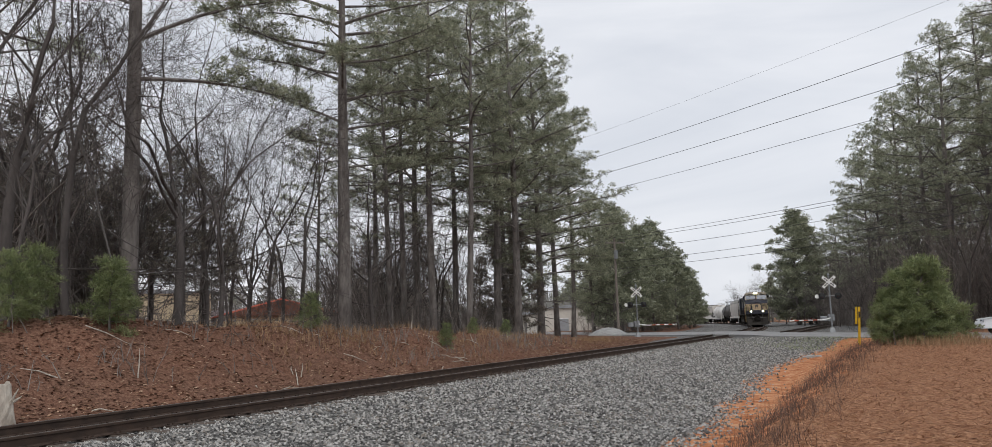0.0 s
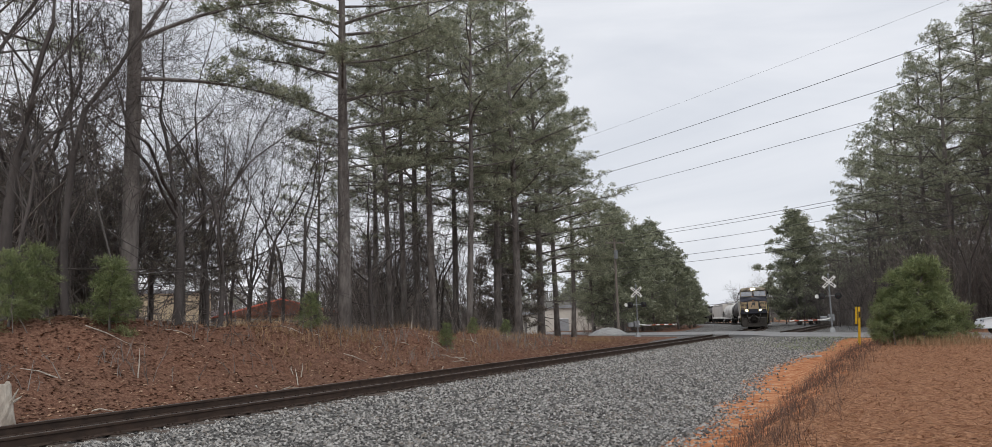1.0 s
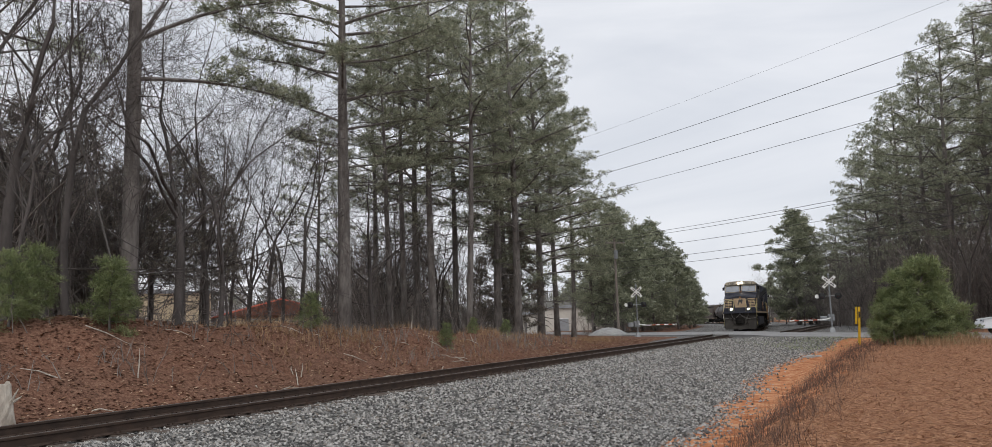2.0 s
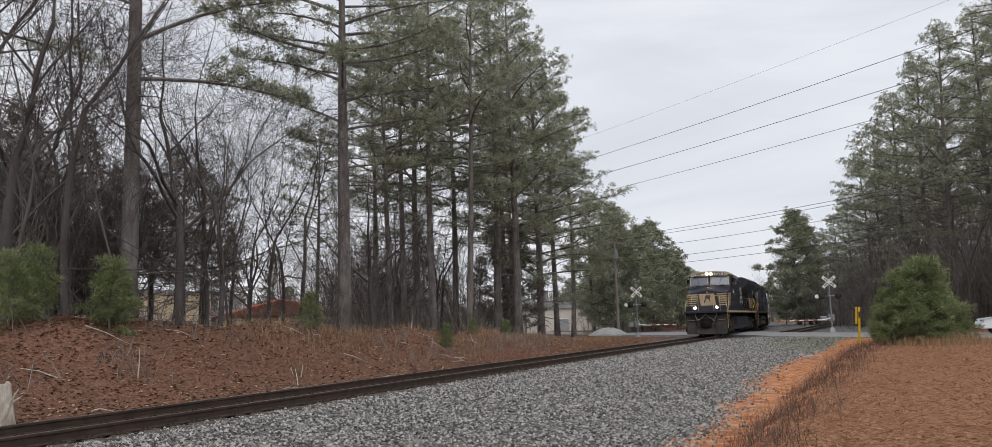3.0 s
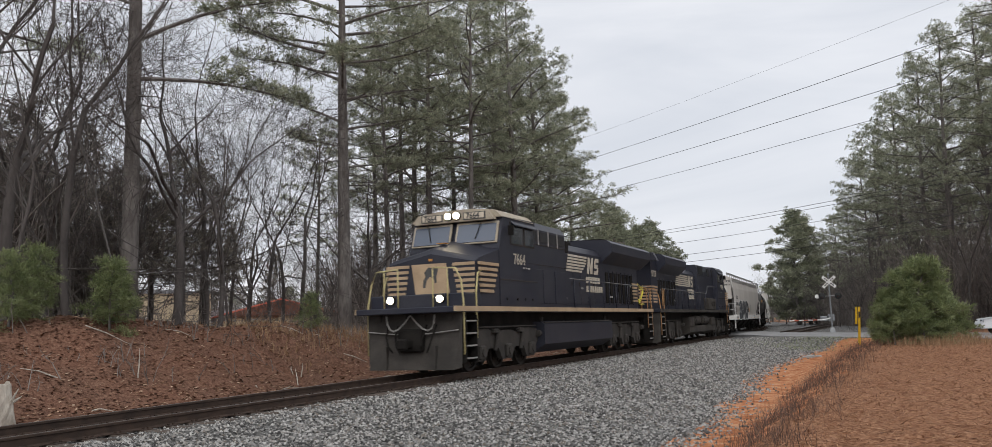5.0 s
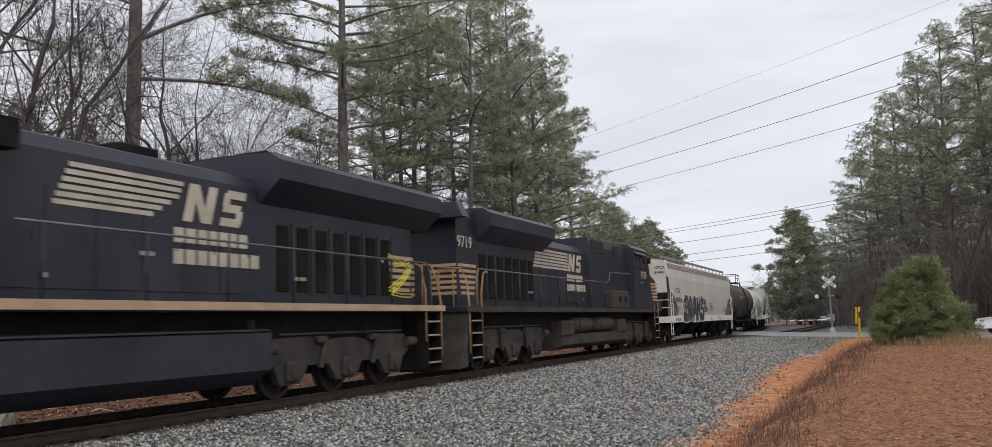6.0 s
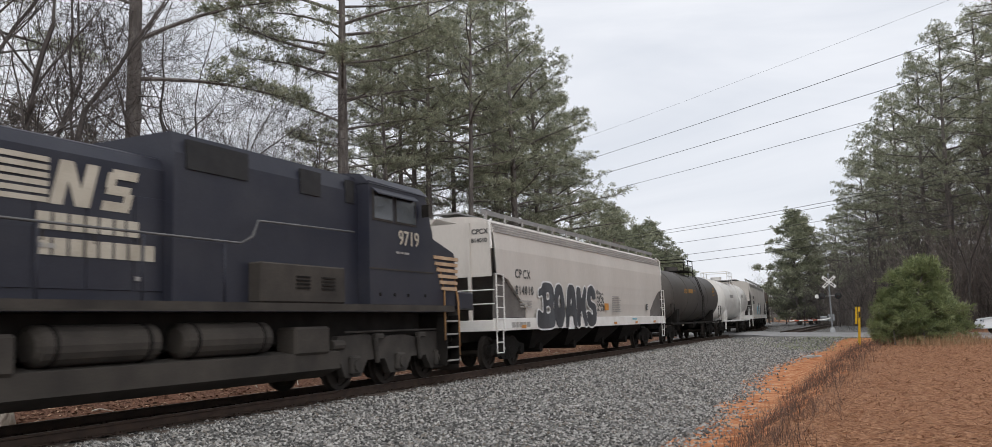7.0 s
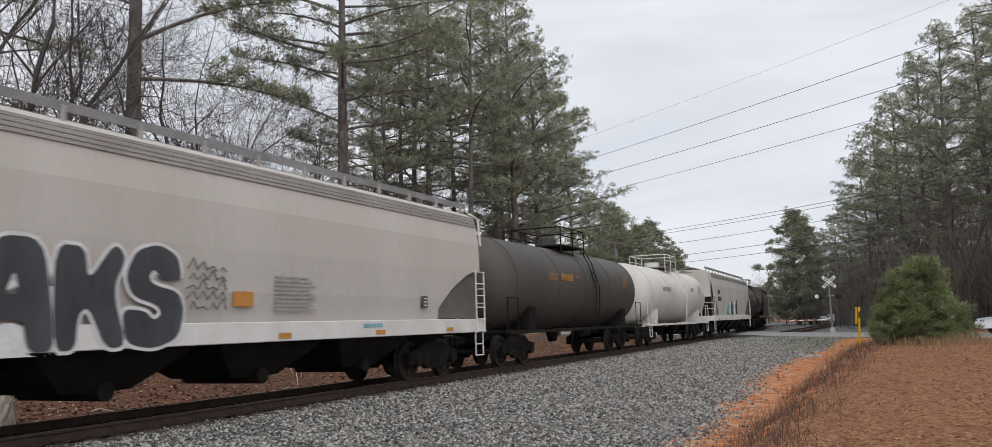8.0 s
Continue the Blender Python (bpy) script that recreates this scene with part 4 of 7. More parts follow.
def far_woods():
    """The grey winter woods on the rise beyond the place, as a mass of uneven upright sprays."""
    rng = np.random.default_rng(31)
    n = 26000
    a = np.radians(rng.uniform(-62, 34, n))
    d = rng.uniform(235, 300, n) * np.where(np.degrees(a) > -14, 0.85, 1.0)
    X, Y = 11.6 + d * np.sin(a), d * np.cos(a)
    keep = np.abs(lateral(X, Y)) > 16
    X, Y = X[keep], Y[keep]
    n = len(X)
    z = land(X, Y)[0]
    top = 9 + 2.5 * np.sin(X * 0.13 + Y * 0.05) + 1.5 * np.sin(X * 0.41) + 1.0 * np.sin(X * 0.9 + Y)
    z0 = z + top * rng.random(n) * 0.8
    h = rng.uniform(1.0, 3.2, n)
    w = rng.uniform(0.1, 0.5, n)
    s = rng.normal(0, 0.6, n)
    V = np.stack([np.stack([X - w, Y, z0], -1), np.stack([X + w, Y, z0], -1), np.stack([X + s, Y + rng.normal(0, 0.4, n), z0 + h], -1)], 1).reshape(-1, 3)
    F = np.arange(3 * n).reshape(-1, 3)
    me = bpy.data.meshes.new("far_woods")
    me.from_pydata(V.tolist(), [], F.tolist())
    me.materials.append(M_FARWOOD)
    tagged(new("far_woods", me), "distant grey-brown winter woods on the horizon", "woods", kind="stuff")


M_FARWOOD = island_mat("far_winter_woods", [(0.17, 0.165, 0.155), (0.24, 0.235, 0.225), (0.20, 0.21, 0.185), (0.30, 0.29, 0.285)])
far_woods()


# ---------------------------------------------------------------- small pines
def young_pines():
    s = pine("bushy bright green young pine on the bank", 1.9, 0.025, 0.03, 0.75, 71, 26, dead=0, needle=M_NEEDLE_Y, size=0.17, dense=1.0, sub=0.45, fill=0.75, blade=0.5, n_blades=10, group="young pines", category="shrub", pointed=0.6, low_limbs=0.8)
    for x, y, k, t in ((-8.5, 17.2, 0.95, 0), (-9.2, 15.4, 0.95, 80), (-8.8, 26.9, 0.7, 140), (-7.4, 35.5, 0.55, 20), (-8.0, 43.8, 0.5, 60), (-9.4, 18.2, 0.8, 200), (-8.2, 40.0, 0.45, 33), (-8.9, 14.4, 0.9, 250)):
        stand(s, x, y, k, t)
    big = [pine("large bushy young pine with bright green needles", 3.7, 0.06, 0.02, 1.25, 72, 40, dead=0, needle=M_NEEDLE_Y, size=0.24, dense=1.0, sub=0.6, fill=0.8, blade=0.7, n_blades=10, group="young pines by the road", category="shrub", pointed=0.5, low_limbs=0.9),
           pine("spreading young pine with bright green needles", 3.0, 0.05, 0.02, 1.45, 73, 36, dead=0, needle=M_NEEDLE_Y, size=0.24, dense=1.0, sub=0.6, fill=0.8, blade=0.7, n_blades=10, lean=0.12, group="young pines by the road", category="shrub", pointed=0.3, low_limbs=0.9)]
    for x, y, i, k, t in ((12.85, 41.2, 1, 1.12, 0), (11.95, 40.4, 1, 0.6, 70), (13.3, 42.4, 0, 0.85, 150), (13.95, 42.7, 0, 0.66, 210), (12.35, 42.9, 1, 1.0, 280), (14.5, 42.4, 1, 0.5, 20),
                          (13.1, 40.3, 1, 0.52, 190), (11.75, 41.8, 0, 0.62, 40)):
        stand(big[i], x, y, k, t)


young_pines()

# ---------------------------------------------------------------- crossing signals, poles, wires
M_GALV = mat("galvanised_mast", (0.28, 0.29, 0.30), (0.20, 0.21, 0.22), 0.5, 0.5, 4, 40, 0.03, 0.003)
M_SIGNWHITE = mat("white_sign", (0.78, 0.78, 0.77), (0.66, 0.66, 0.64), 0.6, 0, 4, 30, 0.0)
M_SIGNBLACK = mat("black_signal_hood", (0.015, 0.015, 0.016), (0.025, 0.025, 0.026), 0.6, 0, 4, 30, 0.0)
M_REDPAINT = mat("red_reflective_stripe", (0.42, 0.10, 0.06), (0.33, 0.08, 0.05), 0.5, 0, 4, 30, 0.0)
M_REDLENS = mat("unlit_red_lens", (0.12, 0.015, 0.012), (0.09, 0.012, 0.01), 0.2, 0, 4, 30, 0.0)
M_YELLOW = mat("yellow_post_paint", (0.62, 0.40, 0.02), (0.50, 0.30, 0.02), 0.6, 0, 5, 40, 0.05, 0.003)
M_POLE = mat("weathered_pole_wood", (0.16, 0.14, 0.12), (0.23, 0.20, 0.175), 0.9, 0, 3, 40, 0.2, 0.006, stretch=(1, 1, 0.15))
M_WIRE = mat("dark_cable", (0.05, 0.05, 0.055), (0.07, 0.07, 0.075), 0.7, 0, 3, 20, 0.0)


def crossing_signal(x, y, z, arm_dir, face):
    """A mast with crossbuck, twin lamps and a lowered striped gate arm. arm_dir and face: headings in degrees."""
    sig = thing("crossing_signal", "level crossing signal with crossbuck and lowered striped gate", "crossing signal", "crossing signals", pose(x, y, z, 0, 0, face))
    part("mast", Shape().tube([(0, 0, 0), (0, 0, 4.5)], 0.065, 12), M_GALV, sig)
    part("base", Shape().box((0, 0, 0.2), (0.45, 0.45, 0.4), taper=0.6), M_GALV, sig)
    bk = None
    for a in (42, -42):
        m = Matrix.Rotation(radians(a), 4, "Y")
        sh = Shape().box((0, 0, 0), (1.25, 0.025, 0.23))
        sh.v = [tuple(m @ Vector(v) + Vector((0, -0.10 - (0.03 if a > 0 else 0), 3.95))) for v in sh.v]
        bl = part("crossbuck_blade", sh, M_SIGNWHITE, sig, "white crossbuck blade")
        for k in (-0.38, -0.2, 0.2, 0.38):
            sh = Shape().box((k, 0, 0), (0.13, 0.006, 0.09))
            sh.v = [tuple(m @ Vector(v) + Vector((0, -0.118 - (0.03 if a > 0 else 0), 3.95))) for v in sh.v]
            part("lettering_bar", sh, M_SIGNBLACK, bl)
    part("cross_arm", Shape().tube([(-0.75, -0.05, 2.85), (0.75, -0.05, 2.85)], 0.035, 8), M_GALV, sig)
    part("bell_housing", Shape().tube([(-0.95, -0.05, 2.85), (-0.95, 0.05, 2.85)], 0.16, 14), M_SIGNWHITE, sig, "pale round bell")
    for k in (-0.6, 0.6):
        for d in (-1, 1):
            disc = part("lamp_background", Shape().tube([(k, d * 0.12, 2.85), (k, d * 0.15, 2.85)], 0.25, 20), M_SIGNBLACK, sig)
            part("lens", Shape().tube([(k, d * 0.15, 2.85), (k, d * 0.17, 2.85)], 0.11, 14), M_REDLENS, disc)
            part("hood", Shape().tube([(k, d * 0.15, 2.90), (k, d * 0.36, 2.93)], 0.13, 14), M_SIGNBLACK, disc)
    part("bell", Shape().tube([(0, 0, 4.5), (0, 0, 4.62)], [0.12, 0.05], 12), M_GALV, sig)
    mech = part("gate_mechanism", Shape().box((0, 0.28, 1.15), (0.5, 0.42, 0.55), bev=0.04), M_GALV, sig, "grey gate mechanism box")
    part("counterweight", Shape().box((-0.55, 0.3, 1.1), (0.5, 0.25, 0.4), bev=0.03), M_GALV, mech)
    ar = radians(arm_dir - face)
    co, si = math.cos(ar), math.sin(ar)
    arm = part("gate_arm", Shape().tube([(0.1 * co, 0.1 * si, 1.15), (0.5 * co, 0.5 * si, 1.05), (0.9 * co, 0.9 * si, 1.02)], 0.045, 8), M_SIGNWHITE, sig, "red and white striped gate arm")
    for k in range(7):
        a, b = 0.9 + k * 0.4, 0.9 + (k + 1) * 0.4
        part("stripe", Shape().tube([(a * co, a * si, 1.02), (b * co, b * si, 1.02)], 0.045, 6), M_REDPAINT if k % 2 else M_SIGNWHITE, arm)
    for a in (1.8, 3.5):
        part("arm_lamp", Shape().box((a * co, a * si, 1.12), (0.09, 0.09, 0.12)), M_REDLENS, arm)
    return sig


ROAD_ACROSS = math.degrees(math.atan2(ROAD_N[1], ROAD_N[0]))
crossing_signal(7.9, 70.6, -0.14, ROAD_ACROSS + 180, 8)
crossing_signal(-8.1, 72.4, -0.16, ROAD_ACROSS, 30)


def gravel_mound():
    rng = random.Random(12)
    sh = Shape()
    rings = []
    for k, (r, z) in enumerate(((1.9, -0.1), (1.55, 0.25), (1.1, 0.55), (0.6, 0.75), (0.1, 0.82))):
        rings.append([(r * (1 + rng.uniform(-0.07, 0.07)) * math.cos(a) * 1.15, r * math.sin(a) * (1 + rng.uniform(-0.07, 0.07)), z + rng.uniform(-0.03, 0.03)) for a in np.linspace(0, 6.283, 25)[:-1]])
    sh.loft(rings)
    solo("gravel_pile", sh, M_PALEGRAVEL, "heap of pale grey gravel beside the road", "gravel pile", at=pose(-14.4, 84.0, height(-14.4, 84.0)), smooth=True)


M_PALEGRAVEL = mat("pale_gravel", (0.42, 0.42, 0.41), (0.28, 0.28, 0.275), 0.95, 0, 3, 22, 0.6, 0.03)
gravel_mound()


def utility_pole(x, y, h, arm=True, label="weathered wooden utility pole carrying wires"):
    z = height(x, y) - 0.1
    p = thing("utility_pole", label, "utility pole", "utility poles", pose(x, y, z, 0, 0, ROAD_ACROSS - 90))
    part("pole", Shape().tube([(0, 0, 0), (0, 0, h)], [0.16, 0.11], 10), M_POLE, p)
    if arm:
        part("cross_arm", Shape().box((0, 0.1, h - 0.5), (0.1, 2.2, 0.11)), M_POLE, p)
        for k in (-0.95, -0.35, 0.5, 0.95):
            part("insulator", Shape().tube([(0, 0.1 + k, h - 0.44), (0, 0.1 + k, h - 0.28)], 0.04, 8), M_GALV, p)
        part("transformer", Shape().tube([(0.28, 0, h - 2.2), (0.28, 0, h - 1.3)], 0.2, 12), M_GALV, p)
    return p


utility_pole(-13.4, 84.4, 10.2)
utility_pole(21.5, 61.0, 10.6)
utility_pole(16.0, 110.0, 16.5, False)


def wire(a, b, sag, r, label="overhead power line across the track"):
    a, b = Vector(a), Vector(b)
    pts = [a.lerp(b, t) - Vector((0, 0, sag * 4 * t * (1 - t))) for t in np.linspace(0, 1, 17)]
    solo("power_line", Shape().tube(pts, r, 5), M_WIRE, label, "power line", "power lines", smooth=True)


for z, dz in ((10.0, 0.0), (9.7, 0.0), (8.6, 0.1), (7.4, 0.1), (6.7, 0.1)):
    wire((-13.4, 84.4, z), (21.5, 61.0, z + 0.6), 0.35, 0.018)
for z, r in ((16.9, 0.006), (15.0, 0.016), (13.45, 0.016), (12.0, 0.014)):
    wire((33.0, 33.0, z + 0.2), (-32.0, 82.0, z + 0.2), 0.6, r, "high power line over the track")
wire((-13.4, 84.4, 9.5), (-10.2, 88.5, 0.0), 0.0, 0.012, "guy wire of the utility pole")


def yellow_post():
    p = thing("marker_post", "bright yellow utility marker post at the ditch", "marker post", at=pose(10.4, 45.2, height(10.4, 45.2) - 0.1, 0, 4, 20))
    part("post", Shape().box((0, 0, 1.0), (0.11, 0.05, 2.0), bev=0.012), M_YELLOW, p)
    part("side_panel", Shape().box((-0.13, 0.02, 1.55), (0.10, 0.03, 0.85), bev=0.008), M_YELLOW, p)
    part("cap", Shape().box((0.0, 0, 2.02), (0.16, 0.08, 0.06), bev=0.012), M_SIGNBLACK, p)
    part("decal", Shape().box((0, -0.03, 1.6), (0.08, 0.006, 0.3)), M_SIGNBLACK, p)


yellow_post()


# siding past the crossing
def siding():
    t = thing("siding_track", "dark siding track leaving towards the wood", "track", kind="structure")
    for lat in (-0.755, 0.755):
        sh = Shape()
        sh.loft([[(4.6 + lat + dx + (y - 72) * 0.012, y, dz + 0.02) for dx, dz in RAIL_PROF] for y in np.arange(72, 150, 3.0)])
        part("rail", sh, M_RAIL, t)
    ties = Shape()
    for y in np.arange(72.5, 148, 0.55):
        ties.box((4.6 + (y - 72) * 0.012, y, -0.17), (2.6, 0.23, 0.14))
    part("siding_ties", ties, M_TIE, t, kind="stuff")


siding()

# ---------------------------------------------------------------- buildings beyond the trees
M_BEIGE = mat("beige_metal_wall", (0.52, 0.43, 0.30), (0.46, 0.38, 0.27), 0.7, 0, 1, 12, 0.05, 0.01)
M_REDROOF = mat("red_metal_roof", (0.62, 0.15, 0.095), (0.52, 0.12, 0.08), 0.5, 0, 1, 12, 0.05, 0.01)
M_BROWNWALL = mat("dark_brick_wall", (0.13, 0.06, 0.045), (0.18, 0.085, 0.06), 0.85, 0, 2, 20, 0.1, 0.01)
M_PALEWALL = mat("pale_wall", (0.55, 0.52, 0.47), (0.47, 0.44, 0.40), 0.8, 0, 0.6, 12, 0.05, 0.01)
M_GREYROOF = mat("grey_roof", (0.30, 0.31, 0.33), (0.24, 0.25, 0.27), 0.6, 0, 1, 12, 0.05, 0.01)


def building(name, label, x, y, w, d, h, rz, wall, roof, peak, doors, overhang=0.4, gable=None):
    z = height(x, y) - 0.2
    b = thing(name, label, "building", "buildings beyond the wood", pose(x, y, z, 0, 0, rz))
    part("wall", Shape().box((0, 0, h / 2), (w, d, h)), wall, b)
    W, D = w / 2 + overhang, d / 2 + overhang
    part("roof", Shape().prism_y([(-W, h), (W, h), (W, h + 0.12), (0, h + peak), (-W, h + 0.12)], -D, D), roof, b)
    if gable:
        part("gable", Shape().prism_y([(-W + 0.25, h - 0.02), (W - 0.25, h - 0.02), (W - 0.25, h + 0.02), (0, h + peak - 0.14), (-W + 0.25, h + 0.02)], -D - 0.06, -D - 0.003), gable, b, "dark red gable wall")
    for k in range(int(w // 0.9)):
        part("wall_seam", Shape().box((-w / 2 + 0.45 + k * 0.9, -d / 2 - 0.01, h / 2), (0.05, 0.03, h)), wall, b)
    for x0, ww, hh, zz in doors:
        dr = part("door" if zz == 0 else "window", Shape().box((x0, -d / 2 - 0.02, zz + hh / 2), (ww, 0.08, hh)), M_GREYROOF, b)
        part("door_frame" if zz == 0 else "window_frame", Shape().box((x0, -d / 2 - 0.03, zz + hh + 0.06), (ww + 0.2, 0.1, 0.12)), M_SIGNWHITE, dr)
    return b


building("warehouse", "long beige metal-sided building behind the trees", -61.2, 52.9, 30, 14, 4.9, 60, M_BEIGE, M_GREYROOF, 0.9, [(-9, 3, 3.2, 0), (2, 1.2, 2.1, 0), (9, 1.2, 1.0, 1.6)], 0.15)
building("metal_shed", "small grey metal shed beside the warehouse", -55.5, 73.0, 6.0, 6, 3.9, 43, M_GREYROOF, M_GREYROOF, 0.4, [(0.5, 2.4, 2.6, 0)], 0.1)
building("red_roofed_building", "low tan building with a red metal roof and dark red gable", -47.6, 71.2, 10.6, 14, 3.35, 47, M_BEIGE, M_REDROOF, 1.6, [(-2.5, 1.0, 2.0, 0), (1.5, 1.4, 0.9, 0.9), (-4.0, 1.1, 0.9, 0.9)], 0.5, M_BROWNWALL)
building("pale_building", "pale commercial building past the road", -40.5, 150.0, 16, 14, 4.3, 20, M_PALEWALL, M_GREYROOF, 0.6, [(-3, 2.2, 2.4, 0), (3, 2.0, 1.2, 1.4)])
building("pale_building", "small pale shed past the road", -45.0, 128.0, 9, 8, 3.2, 20, M_PALEWALL, M_GREYROOF, 0.9, [(-1, 2.0, 2.2, 0)])


# a fence in front of the buildings
def fence():
    f = thing("chain_link_fence", "grey chain-link fence in front of the buildings", "fence")
    pts = [Vector((-48 + 2.5 * k, 42 + 1.75 * k, 0)) for k in range(14)]
    for p in pts:
        p.z = height(p.x, p.y)
        part("fence_post", Shape().tube([p, p + Vector((0, 0, 1.7))], 0.035, 6), M_GALV, f)
    part("top_rail", Shape().tube([p + Vector((0, 0, 1.68)) for p in pts], 0.025, 5), M_GALV, f)
    mesh = Shape()
    for a, b in zip(pts, pts[1:]):
        for k in range(16):
            t = k / 16
            p, q = a.lerp(b, t), a.lerp(b, min(1, t + 0.3))
            mesh.tube([p + Vector((0, 0, 0.05)), q + Vector((0, 0, 1.66))], 0.006, 3, caps=False)
            mesh.tube([q + Vector((0, 0, 0.05)), p + Vector((0, 0, 1.66))], 0.006, 3, caps=False)
    part("wire_mesh", mesh, M_GALV, f, kind="stuff")


fence()


# ---------------------------------------------------------------- parked car by the road
M_SILVER = mat("silver_car_paint", (0.66, 0.67, 0.69), (0.62, 0.63, 0.65), 0.35, 0.0, 2, 30, 0.0, spec=0.5)
M_TYRE = mat("black_tyre", (0.018, 0.018, 0.018), (0.03, 0.03, 0.03), 0.9, 0, 4, 40, 0.1, 0.003)


def small_car(x, y, rz):
    car = thing("car", "silver sedan waiting on the road", "car", at=pose(x, y, -0.09, 0, 0, rz))
    lower = [(-2.25, 0.35), (2.2, 0.35), (2.28, 0.62), (2.15, 0.86), (1.15, 0.98), (-1.5, 1.02), (-2.2, 0.98), (-2.3, 0.6)]
    body = part("body", Shape().loft([[(x, y, z) for y, z in lower] for x in (-0.80, -0.88, 0.88, 0.80)]), M_SILVER, car)
    cab = [(-1.75, 0.98), (1.1, 0.98), (0.35, 1.42), (-1.0, 1.45)]
    part("cabin", Shape().loft([[(-0.78, y, z) for y, z in cab], [(0.78, y, z) for y, z in cab]]), M_CABGLASS, car, "dark glazed cabin")
    part("roof", Shape().loft([[(-0.66, 0.32, 1.42), (0.66, 0.32, 1.42), (0.66, 0.32, 1.47), (-0.66, 0.32, 1.47)], [(-0.66, -1.0, 1.44), (0.66, -1.0, 1.44), (0.66, -1.0, 1.49), (-0.66, -1.0, 1.49)]]), M_SILVER, car)
    for s in (-1, 1):
        for yy in (-1.35, 1.35):
            w = part("wheel", Shape().tube([(s * 0.68, yy, 0.32), (s * 0.89, yy, 0.32)], 0.32, 20), M_TYRE, car)
            part("rim", Shape().tube([(s * 0.885, yy, 0.32), (s * 0.905, yy, 0.32)], 0.2, 14), M_SILVER, w, "silver alloy rim")
        part("headlight", Shape().box((s * 0.62, 2.16, 0.74), (0.36, 0.12, 0.16), bev=0.02), M_WINDSHIELD, car)
        part("tail_light", Shape().box((s * 0.68, -2.22, 0.82), (0.28, 0.1, 0.18), bev=0.02), M_REDLENS, car)
    part("bumper", Shape().box((0, 2.24, 0.45), (1.6, 0.12, 0.2), bev=0.03), M_SILVER, car)


small_car(18.5, 53.0, 95)


# ---------------------------------------------------------------- bits on the left bank
M_PALEWOOD = mat("bleached_dead_wood", (0.50, 0.46, 0.40), (0.30, 0.27, 0.23), 0.95, 0, 6, 40, 0.4, 0.01, stretch=(1, 1, 0.3))


def stump():
    rng = random.Random(3)
    sh = Shape()
    rings = []
    for k in range(7):
        r = 0.30 - 0.02 * k + (0.12 if k == 0 else 0)
        rings.append([(r * math.cos(a) * (1 + rng.uniform(-0.15, 0.15)), r * math.sin(a) * (1 + rng.uniform(-0.15, 0.15)), -0.2 + 0.2 * k + (rng.uniform(-0.12, 0.12) if k == 6 else 0)) for a in np.linspace(0, 6.283, 15)[:-1]])
    sh.loft(rings)
    for k in range(7):
        a = rng.uniform(0, 6.28)
        sh.tube([(0.2 * math.cos(a), 0.2 * math.sin(a), 0.6), (0.42 * math.cos(a), 0.42 * math.sin(a), 0.72 + rng.uniform(-0.1, 0.2))], [0.05, 0.01], 5)
    solo("tree_stump", sh, M_PALEWOOD, "bleached broken tree stump on the bank", "tree stump", at=pose(-5.1, 11.75, height(-5.1, 11.75) - 0.05, 6, 5, 0) @ Matrix.Diagonal((0.75, 0.75, 0.85, 1)), smooth=False)


stump()


def dead_sticks():
    rng = random.Random(14)
    for k in range(46):
        x, y = rng.uniform(-9.2, -4.6), rng.uniform(11, 46)
        L = rng.uniform(0.3, 1.4)
        a = rng.uniform(0, 6.28)
        z = height(x, y) + 0.03
        x2, y2 = x + L * math.cos(a), y + L * math.sin(a)
        up = rng.random() < 0.2
        q = (x + 0.05, y, z + L * 0.8) if up else (x2, y2, height(x2, y2) + 0.05)
        solo("fallen_stick", Shape().tube([(x, y, z - 0.05), ((x + q[0]) / 2, (y + q[1]) / 2 + rng.uniform(-0.06, 0.06), (z + q[2]) / 2 + 0.03), q], [0.022, 0.016, 0.007], 5), M_PALEWOOD, "bleached dead stick lying on the bank", "stick", "sticks on the bank")


dead_sticks()


def drain_stone():
    rng = random.Random(6)
    for x, y, r in ((8.25, 43.2, 0.22), (8.6, 43.5, 0.15), (8.0, 43.4, 0.13)):
        sh = Shape()
        rings = [[(r * q * math.cos(a) * rng.uniform(0.8, 1.2), r * q * math.sin(a) * rng.uniform(0.8, 1.2), h * r) for a in np.linspace(0, 6.283, 11)[:-1]] for q, h in ((1.0, -0.3), (0.95, 0.3), (0.5, 0.6))]
        solo("stone", sh.loft(rings), M_PALEGRAVEL, "pale broken stone at the ditch", "stone", "stones at the ditch", at=pose(x, y, height(x, y)))


drain_stone()


